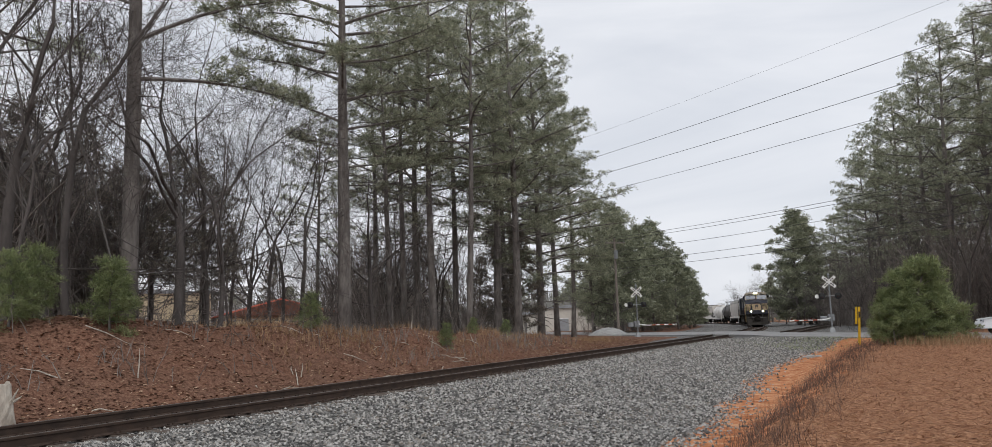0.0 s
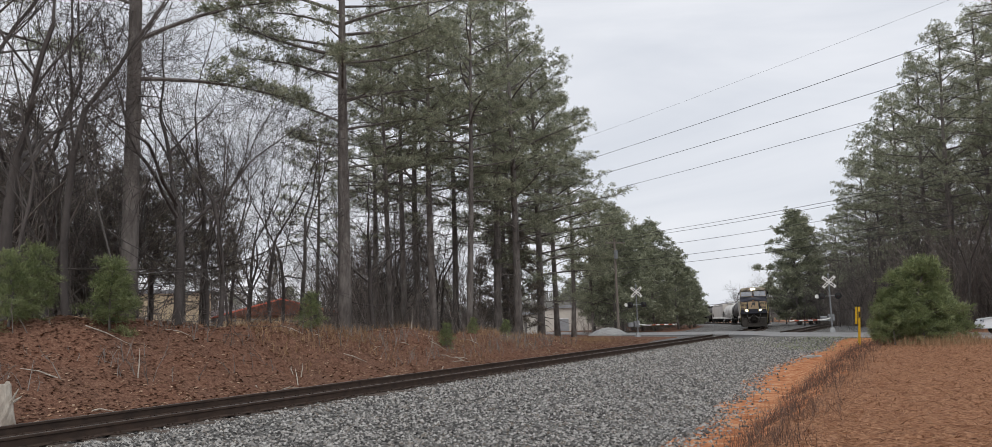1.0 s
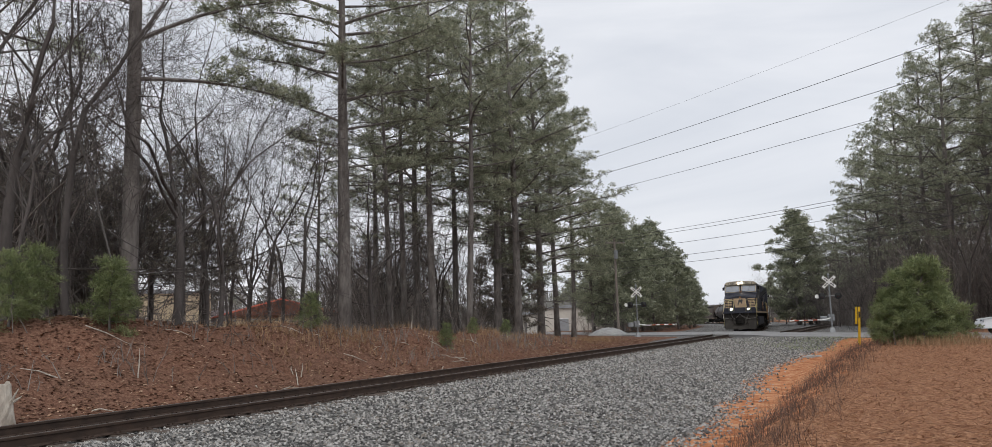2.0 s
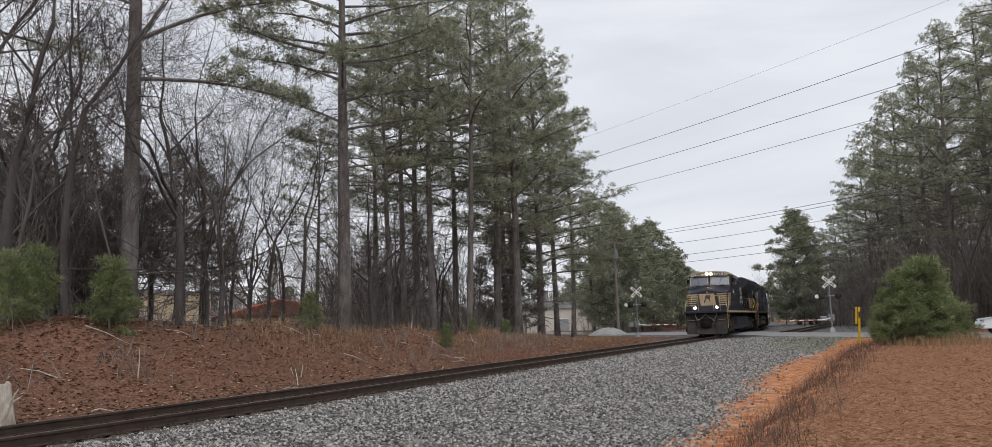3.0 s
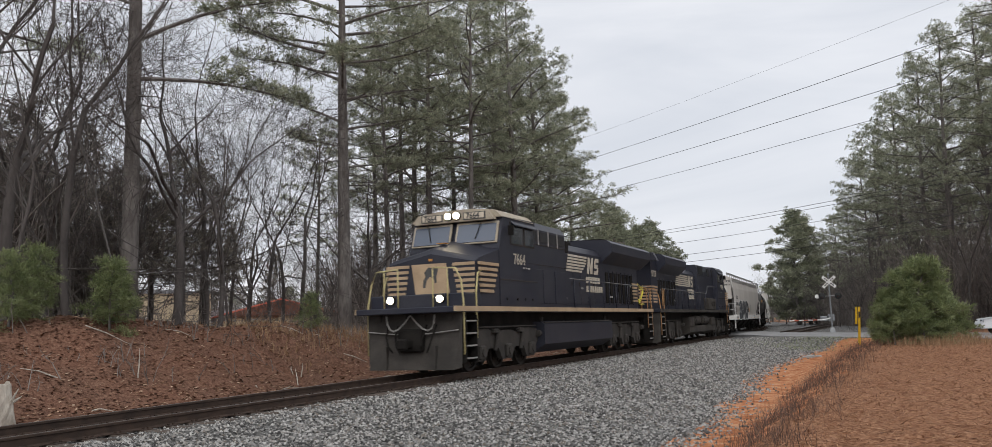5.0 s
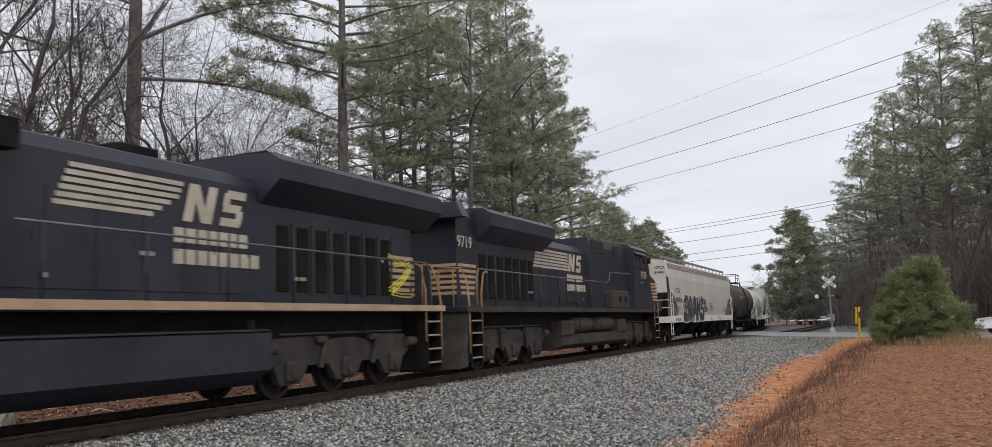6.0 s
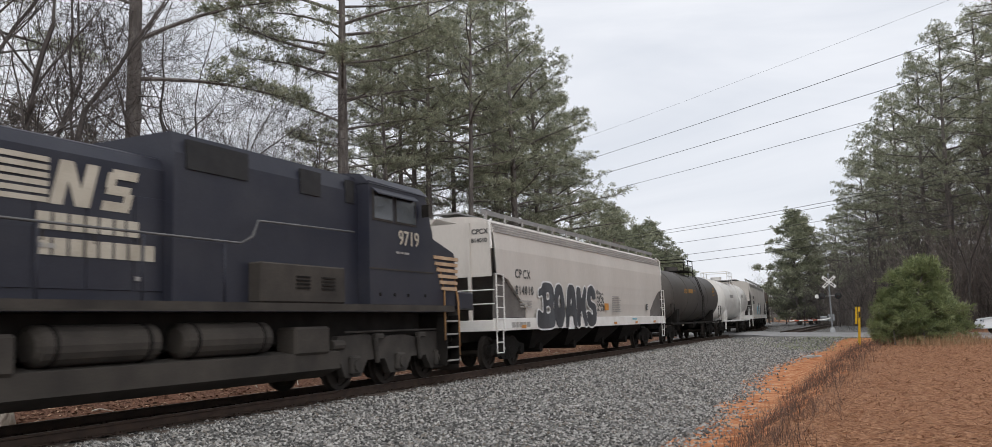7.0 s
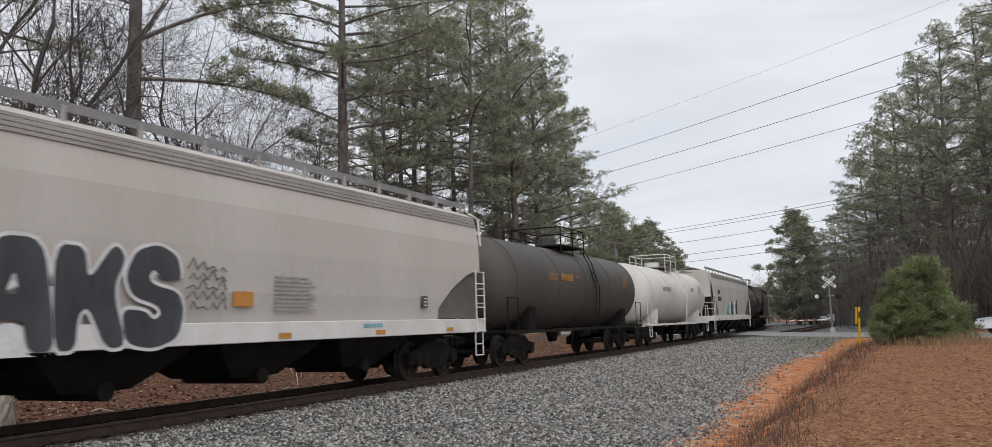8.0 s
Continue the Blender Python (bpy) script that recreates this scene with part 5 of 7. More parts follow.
# a pine beside the lot, whose branch hangs over it
def branch_tip():
    rng = random.Random(21)
    tree = thing("pine_tree", "pine beside the lot with a drooping branch", "tree", at=pose(19.5, 31.5, height(19.5, 31.5) - 0.1))
    part("trunk", Shape().tube([(0, 0, 0), (0.1, 0.1, 7), (0, 0.2, 15)], [0.3, 0.24, 0.1], 10), M_BARK, tree, smooth=True)
    wood, tufts = Shape(), []
    for k in range(16):
        z = rng.uniform(9.5, 15)
        a = radians(180 + rng.uniform(-70, 70)) if k > 2 else radians(196 + 8 * k)
        L = rng.uniform(3.0, 4.8) if k > 2 else 4.9
        z = z if k > 2 else 11.6
        d = Vector((math.cos(a), math.sin(a), -0.1))
        pts = [Vector((0, 0.1, z)) + d * (L * f) for f in (0, 0.4, 0.75, 1.0)]
        wood.tube(pts, [0.06, 0.04, 0.025, 0.01], 5)
        for _ in range(26):
            f = rng.uniform(0.35, 1.0)
            q = pts[0].lerp(pts[3], f) + rand_dir(rng) * 0.45
            tufts.append((q[:], rand_dir(rng, 0.2)[:]))
    part("crown_wood", wood, M_BARK, tree, kind="stuff")
    crown = new("crown", needle_mesh("crown", tufts, 16, 0.2, 0.007, M_NEEDLE, 5))
    crown.parent = tree
    tagged(crown, kind="stuff")


branch_tip()

# ---------------------------------------------------------------- train
WHEELS = []


def wheelset_mesh(name, r):
    sh = Shape()
    for side in (-1, 1):
        n = 28
        prof = [(0.66, 0.10), (0.66, r * 0.45), (0.70, r * 0.5), (0.70, r * 0.8), (0.675, r * 0.82), (0.675, r + 0.028), (0.70, r + 0.028), (0.72, r), (0.815, r - 0.006),
                (0.815, r * 0.82), (0.765, r * 0.8), (0.755, r * 0.5), (0.80, r * 0.38), (0.83, r * 0.34), (0.83, 0.09)]
        rings = [[(side * x, q * math.cos(6.2832 * k / n), q * math.sin(6.2832 * k / n)) for k in range(n)] for x, q in prof]
        sh.loft(rings)
        for k in range(5):
            a = 6.2832 * k / 5
            sh.box((side * 0.78, r * 0.62 * math.cos(a), r * 0.62 * math.sin(a)), (0.03, 0.08, 0.08))
    sh.tube([(-0.98, 0, 0), (0.98, 0, 0)], 0.085, 10)
    return sh.mesh(name, M_STEELWHEEL)


def wheelset(me, parent, y, r):
    ob = new("wheelset", me)
    ob.parent = parent
    ob.matrix_basis = pose(0, y, r)
    tagged(ob, "worn steel wheels on an axle")
    WHEELS.append((ob, y, r))
    return ob


LOCO_WHEEL = wheelset_mesh("loco_wheelset", 0.53)
CAR_WHEEL = wheelset_mesh("car_wheelset", 0.48)


def loco_truck(parent, yc):
    sh = Shape()
    for s in (-1, 1):
        out = [(-2.6, 0.80), (-2.4, 1.16), (-1.3, 1.20), (-0.9, 1.06), (-0.3, 1.14), (0.3, 1.14), (0.9, 1.06), (1.3, 1.20), (2.4, 1.16), (2.6, 0.80), (2.35, 0.66), (2.15, 0.28), (1.55, 0.28),
               (1.3, 0.62), (0.6, 0.62), (0.35, 0.28), (-0.35, 0.28), (-0.6, 0.62), (-1.3, 0.62), (-1.55, 0.28), (-2.15, 0.28), (-2.35, 0.66)]
        sh.prism([(yc + y, z) for y, z in out], s * 1.0, s * 1.16)
        for a in (-1.85, 0, 1.85):
            sh.box((s * 1.2, yc + a, 0.53), (0.14, 0.36, 0.40), bev=0.04)
            sh.tube([(s * 1.2, yc + a, 0.53), (s * 1.31, yc + a, 0.53)], 0.13, 12)
            for d in (-0.3, 0.3):
                sh.tube([(s * 1.08, yc + a + d, 0.50), (s * 1.08, yc + a + d, 0.80)], 0.075, 8)
        for a in (-0.95, 0.95):
            sh.tube([(s * 1.2, yc + a, 0.55), (s * 1.24, yc + a + 0.15, 1.08)], 0.06, 8)
            sh.box((s * 1.22, yc + a, 1.12), (0.14, 0.34, 0.14), bev=0.03)
        sh.tube([(s * 1.22, yc - 2.75, 0.98), (s * 1.22, yc - 2.35, 0.98)], 0.11, 10)
        sh.tube([(s * 1.22, yc + 2.35, 0.98), (s * 1.22, yc + 2.75, 0.98)], 0.11, 10)
        sh.tube([(s * 1.2, yc - 2.2, 1.24), (s * 1.2, yc + 2.2, 1.24)], 0.025, 6)
    sh.box((0, yc, 0.9), (2.0, 0.7, 0.3), bev=0.04)
    tr = part("truck", sh, M_TRUCK, parent, "dusty six-wheel truck with coil springs")
    for a in (-1.85, 0, 1.85):
        wheelset(LOCO_WHEEL, tr, yc + a, 0.53)


def car_truck(parent, yc, material=None):
    sh = Shape()
    for s in (-1, 1):
        out = [(-1.25, 0.40), (-1.25, 0.68), (-0.85, 0.74), (-0.45, 0.92), (0.45, 0.92), (0.85, 0.74), (1.25, 0.68), (1.25, 0.40), (1.0, 0.40), (0.9, 0.56), (0.6, 0.40), (0.42, 0.26), (-0.42, 0.26), (-0.6, 0.40), (-0.9, 0.56), (-1.0, 0.40)]
        sh.prism([(yc + y, z) for y, z in out], s * 0.93, s * 1.06)
        for a in (-0.89, 0.89):
            sh.tube([(s * 1.0, yc + a, 0.48), (s * 1.14, yc + a, 0.48)], 0.13, 12)
        for d in (-0.2, 0, 0.2):
            sh.tube([(s * 1.03, yc + d, 0.32), (s * 1.03, yc + d, 0.62)], 0.075, 8)
    sh.box((0, yc, 0.72), (2.1, 0.35, 0.24), bev=0.04)
    sh.box((0, yc, 0.95), (0.6, 0.6, 0.3))
    tr = part("truck", sh, material or M_UNDER, parent, "dark four-wheel truck")
    for a in (-0.89, 0.89):
        wheelset(CAR_WHEEL, tr, yc + a, 0.48)


def coupler(parent, y, d):
    sh = Shape()
    sh.box((0, y - d * 0.45, 0.86), (0.2, 0.7, 0.2), bev=0.03)
    sh.box((0.03, y - d * 0.05, 0.86), (0.3, 0.22, 0.3), bev=0.05)
    part("coupler", sh, M_UNDER, parent, "dark knuckle coupler")


def side_text(name, words, size, material, parent, s, y, z, x, bold=0.0, label="", shear=0.0, narrow=1.0):
    """Words on the side s (+1 or -1) of a vehicle, from y on, at height z."""
    return text_part(name, words, size, material, parent, pose(s * x, y, z, 90, 0, 90 * s) @ Matrix.Diagonal((narrow, 1, 1, 1)), 0.003, label, bold, shear)


def bars(parent, s, x, y, z, widths, h, material, gap=0.05, name="lettering_bar"):
    """A row of plain bars in place of lettering."""
    p = y
    for w in widths:
        part(name, Shape().box((s * x, p + s * w / 2, z + h / 2), (0.006, w, h)), material, parent)
        p += s * (w + gap)


def side_emblem(parent, s, x, y, z, material, full=0.0):
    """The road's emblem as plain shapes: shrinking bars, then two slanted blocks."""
    for k in range(6):
        L = 2.2 if k < 3 else 2.2 - 0.13 * (k - 2)
        o = 0.05 * (5 - k)
        if full:
            L, o = 2.42 + full - o, o - full
        part("emblem_bar", Shape().box((s * x, y + s * (o + L / 2), z + 0.62 - k * 0.115), (0.006, L, 0.075)), material, parent)
    for k, w in enumerate((0.62, 0.58)):
        a = y + s * (2.44 + k * 0.74)
        hgt, sl = 0.66, 0.16
        if k == 0:
            polys = [[(0, 0), (0.21, 0), (0.37, hgt), (0.16, hgt)], [(0.20, hgt), (0.38, hgt), (0.60, 0), (0.42, 0)], [(0.45, 0), (0.66, 0), (0.82, hgt), (0.61, hgt)]]
        else:
            polys = [[(0.12, 0), (0.62, 0), (0.66, 0.15), (0.16, 0.15)], [(0.20, 0.255), (0.64, 0.255), (0.68, 0.405), (0.24, 0.405)], [(0.30, 0.51), (0.78, 0.51), (0.82, 0.66), (0.34, 0.66)],
                     [(0.20, 0.36), (0.36, 0.36), (0.42, 0.60), (0.26, 0.60)], [(0.50, 0.06), (0.66, 0.06), (0.72, 0.30), (0.56, 0.30)]]
        for pl in polys:
            sh = Shape()
            pts = [(a + s * u, z + v) for u, v in pl]
            sh.prism(pts, s * x - 0.003, s * x + 0.003)
            part("emblem_block", sh, material, parent)


def handrail(parent, pts, r, material, name="handrail"):
    return part(name, Shape().tube(pts, r, 6), material, parent, smooth=True)


def step_ladder(parent, s, y, tall, material):
    for k in range(4):
        part("step", Shape().box((s * 1.38, y, 0.42 + k * 0.33), (0.26, 0.62, 0.035)), material, parent, "steel corner step")
    for d in (-0.33, 0.33):
        part("step_side", Shape().box((s * 1.38, y + d, 0.95), (0.28, 0.03, 1.25)), material, parent)


def locomotive(kind):
    """kind 1: the leader; kind 2: the second unit, with its air tanks along the fuel tank. The cab is at -y."""
    label = "black freight locomotive with gold nose stripes and lit headlights" if kind == 1 else "older black freight locomotive running cab last"
    loco = thing("locomotive", label, "locomotive", "locomotives")
    fore = 0.9 if kind == 1 else -1.0

    def Y(o):
        """Metres back from the front coupler, with the fore end set back or forward."""
        return o - 11.15 + fore * float(np.clip((6.4 - o) / 0.3, 0, 1)) if 0.8 < o < 6.4 else o - 11.15 + (fore if 0.5 < o <= 0.8 and kind == 1 else 0)

    # frame and walkway
    part("underframe", Shape().box((0, Y(11.3), 1.36), (2.0, 18.6, 0.66), bev=0.04), M_UNDER, loco)
    part("walkway", Shape().box((0, Y(11.45), 1.74), (3.02, 20.7, 0.16), bev=0.02), M_BLACK, loco)
    for s in (-1, 1):
        part("side_sill", Shape().box((s * 1.53, Y(11.45), 1.755), (0.03, 20.7, 0.14)), M_TAN if kind == 1 else M_GRIME, loco, "faded gold side sill" if kind == 1 else "dusty black side sill")
        if kind == 2:
            part("side_sill_edge", Shape().box((s * 1.535, Y(11.45), 1.685), (0.03, 20.7, 0.03)), M_TRUCK, loco)
    # fuel tank
    if kind == 1:
        prof = [(-0.95, 0.34), (0.95, 0.34), (1.42, 0.62), (1.42, 1.28), (1.30, 1.36), (-1.30, 1.36), (-1.42, 1.28), (-1.42, 0.62)]
        tank = part("fuel_tank", Shape().prism_y(prof, Y(7.7), Y(15.3)), M_BLACK, loco, "dusty black fuel tank")
        for s in (-1, 1):
            part("tank_rim", Shape().box((s * 1.40, Y(11.5), 1.33), (0.06, 7.55, 0.03)), M_TRUCK, tank)
            for o in (8.0, 15.0):
                part("filler_cap", Shape().tube([(s * 1.2, Y(o), 1.34), (s * 1.2, Y(o), 1.52)], 0.06, 8), M_TRUCK, tank)
    else:
        prof = [(-0.95, 0.34), (0.95, 0.34), (1.40, 0.52), (1.40, 0.86), (1.0, 0.92), (-1.0, 0.92), (-1.40, 0.86), (-1.40, 0.52)]
        tank = part("fuel_tank", Shape().prism_y(prof, Y(6.3), Y(14.3)), M_GRIME, loco, "dusty brown fuel tank")
        for s in (-1, 1):
            part("tank_box", Shape().box((s * 1.2, Y(6.9), 1.1), (0.5, 1.1, 0.55), bev=0.05), M_GRIME, tank)
            part("tank_box", Shape().box((s * 1.2, Y(13.7), 1.1), (0.5, 1.2, 0.55), bev=0.05), M_GRIME, tank)
            for o in (9.1, 11.7):
                air = Shape().tube([(s * 1.15, Y(o - 1.08), 1.2), (s * 1.15, Y(o - 1.0), 1.2), (s * 1.15, Y(o + 1.0), 1.2), (s * 1.15, Y(o + 1.08), 1.2)], [0.2, 0.29, 0.29, 0.2], 18)
                part("air_reservoir", air, M_GRIME, tank, "dusty round air reservoir", smooth=False)
                for d in (-0.8, 0.8):
                    part("reservoir_strap", Shape().tube([(s * 1.15, Y(o + d) - 0.03, 1.2), (s * 1.15, Y(o + d) + 0.03, 1.2)], 0.305, 18), M_UNDER, tank)
    for o in (4.3, 18.0):
        loco_truck(loco, Y(o))
    # long hood
    hood = [(-1.02, 1.82), (1.02, 1.82), (1.02, 3.98), (0.88, 4.2), (0.5, 4.32), (-0.5, 4.32), (-0.88, 4.2), (-1.02, 3.98)]
    hd = part("long_hood", Shape().prism_y(hood, Y(9.9), Y(20.8 if kind == 1 else 21.2)), M_BLACK, loco)
    rear = 20.8 if kind == 1 else 21.2
    for s in (-1, 1):
        for k, o in enumerate(np.arange(10.5, 15.6, 0.86)):
            part("hood_door", Shape().box((s * 1.025, Y(o), 2.75), (0.025, 0.80, 1.5), bev=0.004), M_BLACK, hd)
            part("door_latch", Shape().box((s * 1.045, Y(o + 0.28), 2.75), (0.02, 0.03, 0.16)), M_GRIME, hd)
        for o in np.arange(16.1, 20.4, 0.62):
            part("radiator_shutter", Shape().box((s * 1.03, Y(o), 2.72), (0.05, 0.34, 1.3), bev=0.01), M_UNDER, hd, "dark vertical shutter")
            part("hood_rib", Shape().box((s * 1.03, Y(o + 0.31), 2.72), (0.03, 0.08, 1.45)), M_BLACK, hd)
    # radiator wings
    w0 = 15.4 if kind == 1 else 15.0
    rad = [(-1.02, 3.72), (1.02, 3.72), (1.54, 4.16), (1.54, 4.52), (1.30, 4.68), (0, 4.74), (-1.30, 4.68), (-1.54, 4.52), (-1.54, 4.16)]
    w1 = 21.75 if kind == 1 else 20.2
    rd = part("radiator_housing", Shape().prism_y(rad, Y(w0), Y(w1)), M_BLACK, loco, "overhanging black radiator housing")
    if kind == 2:
        part("rear_hood", Shape().prism_y([(-1.06, 1.82), (1.06, 1.82), (1.06, 4.32), (0.98, 4.6), (0.6, 4.72), (-0.6, 4.72), (-0.98, 4.6), (-1.06, 4.32)], Y(20.2), Y(21.5)), M_BLACK, loco)
        part("rear_overhang", Shape().prism_y([(-1.5, 4.25), (1.5, 4.25), (1.3, 4.66), (0, 4.72), (-1.3, 4.66)], Y(21.5), Y(21.9)), M_BLACK, loco)
    for o in np.arange(w0 + 0.5, w1 - 0.4, 0.95):
        part("roof_grille", Shape().box((0, Y(o), 4.735), (2.2, 0.8, 0.04)), M_UNDER, rd)
    part("rear_bulkhead", Shape().prism_y([(-1.0, 1.82), (1.0, 1.82), (1.0, 3.8), (-1.0, 3.8)], Y(rear), Y(rear + 0.25)), M_BLACK, loco)
    # equipment behind the cab
    if kind == 1:
        bl = part("equipment_cabinet", Shape().prism_y([(-1.5, 1.83), (1.5, 1.83), (1.5, 4.36), (1.34, 4.60), (-1.34, 4.60), (-1.5, 4.36)], Y(6.15), Y(9.75)), M_BLACK, loco)
        for s in (-1, 1):
            for o in (6.75, 7.65, 8.55, 9.3):
                part("intake_opening", Shape().box((s * 1.495, Y(o), 4.12), (0.05, 0.66, 0.34)), M_SIGNBLACK, bl)
            for o in (6.3, 7.2, 8.1, 8.95):
                part("vertical_batten", Shape().box((s * 1.515, Y(o), 4.1), (0.02, 0.05, 0.5)), M_FAINT, bl)
            part("cabinet_seam", Shape().box((s * 1.51, Y(8), 3.86), (0.02, 3.5, 0.03)), M_GRIME, bl)
            part("cabinet_seam", Shape().box((s * 1.51, Y(8), 3.2), (0.02, 3.5, 0.02)), M_GRIME, bl)
            for o in (6.9, 8.0, 9.1):
                part("cabinet_door", Shape().box((s * 1.51, Y(o), 2.5), (0.02, 0.95, 1.1), bev=0.004), M_BLACK, bl)
            part("step_well", Shape().box((s * 1.30, Y(10.0), 4.0), (0.3, 0.5, 0.4)), M_UNDER, bl)
        part("exhaust_stack", Shape().box((0, Y(13.2), 4.42), (0.7, 0.9, 0.2), bev=0.03), M_UNDER, loco)
    else:
        bl = part("equipment_cabinet", Shape().prism_y([(-1.22, 1.83), (1.22, 1.83), (1.22, 4.30), (1.12, 4.66), (-1.12, 4.66), (-1.22, 4.30)], Y(6.0), Y(10.3)), M_BLACK, loco)
        for s in (-1, 1):
            part("intake_opening", Shape().box((s * 1.225, Y(9.3), 4.3), (0.05, 1.5, 0.5)), M_SIGNBLACK, bl, "dark intake grille")
            part("intake_opening", Shape().box((s * 1.225, Y(6.7), 4.28), (0.05, 0.65, 0.5)), M_SIGNBLACK, bl)
            part("intake_opening", Shape().box((s * 1.225, Y(5.95 + 0.2), 4.28), (0.05, 0.3, 0.5)), M_SIGNBLACK, bl)
            part("battery_box", Shape().box((s * 1.30, Y(7.2), 2.2), (0.42, 2.6, 0.74), bev=0.03), M_GRIME, bl)
            for o in (6.5, 7.3):
                for k in range(4):
                    part("louvre", Shape().box((s * 1.52, Y(o), 2.12 + k * 0.07), (0.02, 0.42, 0.035)), M_UNDER, bl)
        part("exhaust_stack", Shape().box((0, Y(13.6), 4.42), (0.7, 0.9, 0.24), bev=0.03), M_UNDER, loco)
        part("horn", Shape().box((0.3, Y(14.4), 4.5), (0.5, 0.8, 0.2), bev=0.03), M_UNDER, loco)
    # cab
    ck = 6.15 if kind == 1 else 6.0
    cab_out = [(Y(3.15), 1.83), (Y(3.15), 3.55), (Y(3.45), 4.40), (Y(3.5), 4.52), (Y(ck), 4.56), (Y(ck), 1.83)]
    cab = part("cab", Shape().prism(cab_out, -1.52, 1.52), M_BLACK, loco)
    roof = [(-1.54, 4.50), (1.54, 4.50), (1.30, 4.72), (0.6, 4.80), (-0.6, 4.80), (-1.30, 4.72)]
    part("cab_roof", Shape().prism_y(roof, Y(3.38), Y(ck + 0.02)), M_ROOFTAN if kind == 1 else M_BLACK, cab, "faded cream cab roof" if kind == 1 else "")
    for s in (-1, 1):
        for o, w in ((4.45, 0.85), (5.45, 0.75)):
            fr = part("window_frame", Shape().box((s * 1.525, Y(o), 4.05), (0.03, w + 0.1, 0.72), bev=0.004), M_GRIME if kind == 1 else M_TRUCK, cab)
            part("pane", Shape().box((s * 1.535, Y(o), 4.05), (0.03, w, 0.62)), M_CABGLASS, fr, "dark side window pane")
        part("sun_visor", Shape().loft([[(s * 1.53, Y(4.0), 4.42), (s * 1.53, Y(5.9), 4.42), (s * 1.53, Y(5.9), 4.39), (s * 1.53, Y(4.0), 4.39)],
                                        [(s * 1.66, Y(4.05), 4.30), (s * 1.66, Y(5.85), 4.30), (s * 1.66, Y(5.85), 4.27), (s * 1.66, Y(4.05), 4.27)]]), M_BLACK, cab)
        part("cab_seam", Shape().box((s * 1.525, Y(4.6), 2.62), (0.02, 2.9, 0.03)), M_GRIME, cab)
        for o in (3.6, 4.4, 5.0, 5.6):
            part("bolt_cover", Shape().tube([(s * 1.51, Y(o), 2.05), (s * 1.54, Y(o), 2.05)], 0.04, 8), M_UNDER, cab)
        part("mirror", Shape().box((s * 1.66, Y(3.75), 4.1), (0.18, 0.04, 0.3)), M_UNDER, cab)
    # windshield: two panes on the sloping front
    for s in (-1, 1):
        fr = part("windshield_frame", Shape().loft([[(s * 0.08, Y(3.15) - 0.02, 3.70), (s * 1.44, Y(3.15) + 0.05, 3.70), (s * 1.44, Y(3.40) + 0.03, 4.36), (s * 0.08, Y(3.40) - 0.04, 4.36)],
                                                    [(s * 0.08, Y(3.15) - 0.06, 3.72), (s * 1.44, Y(3.15) + 0.01, 3.72), (s * 1.44, Y(3.40) - 0.01, 4.38), (s * 0.08, Y(3.40) - 0.08, 4.38)]]), M_ROOFTAN if kind == 1 else M_TRUCK, cab)
        part("pane", Shape().loft([[(s * 0.14, Y(3.17) - 0.06, 3.76), (s * 1.38, Y(3.17) + 0.0, 3.76), (s * 1.38, Y(3.38) - 0.0, 4.31), (s * 0.14, Y(3.38) - 0.06, 4.31)],
                                   [(s * 0.14, Y(3.17) - 0.085, 3.77), (s * 1.38, Y(3.17) - 0.025, 3.77), (s * 1.38, Y(3.38) - 0.025, 4.32), (s * 0.14, Y(3.38) - 0.085, 4.32)]]), M_WINDSHIELD, fr, "sky-grey windshield pane")
        part("wiper", Shape().tube([(s * 0.9, Y(3.36) - 0.08, 4.36), (s * 0.75, Y(3.2) - 0.07, 3.85)], 0.014, 4), M_UNDER, fr)
    # number boards and roof headlights
    brow = part("brow", Shape().loft([[(-1.36, Y(3.42), 4.42), (1.36, Y(3.42), 4.42), (1.18, Y(3.42), 4.70), (0.5, Y(3.42), 4.80), (-0.5, Y(3.42), 4.80), (-1.18, Y(3.42), 4.70)],
                                      [(-1.36, Y(3.2), 4.42), (1.36, Y(3.2), 4.42), (1.18, Y(3.2), 4.68), (0.5, Y(3.2), 4.78), (-0.5, Y(3.2), 4.78), (-1.18, Y(3.2), 4.68)]]), M_ROOFTAN if kind == 1 else M_BLACK, cab)
    num = "7664" if kind == 1 else "9719"
    for x in (-0.72, 0.72):
        nb = part("number_board", Shape().box((x, Y(3.19), 4.57), (0.74, 0.03, 0.22), bev=0.004), M_TEXT, brow)
        part("number_face", Shape().box((x, Y(3.175), 4.57), (0.66, 0.02, 0.17)), M_NUMBERBOARD, nb)
        text_part("road_number", num, 0.22, M_TEXT, nb, pose(x - 0.26, Y(3.16), 4.495, 90, 0, 0), 0.003, "", 0.006)
    for x in (-0.14, 0.14):
        ring = part("headlight", Shape().tube([(x, Y(3.2), 4.6), (x, Y(3.13), 4.6)], 0.13, 16), M_UNDER, brow)
        part("lens", Shape().tube([(x, Y(3.14), 4.6), (x, Y(3.115), 4.6)], 0.10, 16), M_LAMP if kind == 1 else M_WINDSHIELD, ring, "lit twin headlight" if kind == 1 else "")
    # nose
    def nose_ring(o, zc, zs, w=1.42):
        return [(-w, Y(o), 1.83), (w, Y(o), 1.83), (w, Y(o), zs), (0, Y(o), zc), (-w, Y(o), zs)]
    nose = part("nose", Shape().loft([nose_ring(1.75, 3.36, 3.08, 1.40), nose_ring(1.95, 3.52, 3.2, 1.46), nose_ring(3.2, 3.86, 3.50, 1.50)]), M_BLACK, loco, "sloping black nose with a ridge")
    gold = M_TAN if kind == 1 else M_RUSTSTRIPE
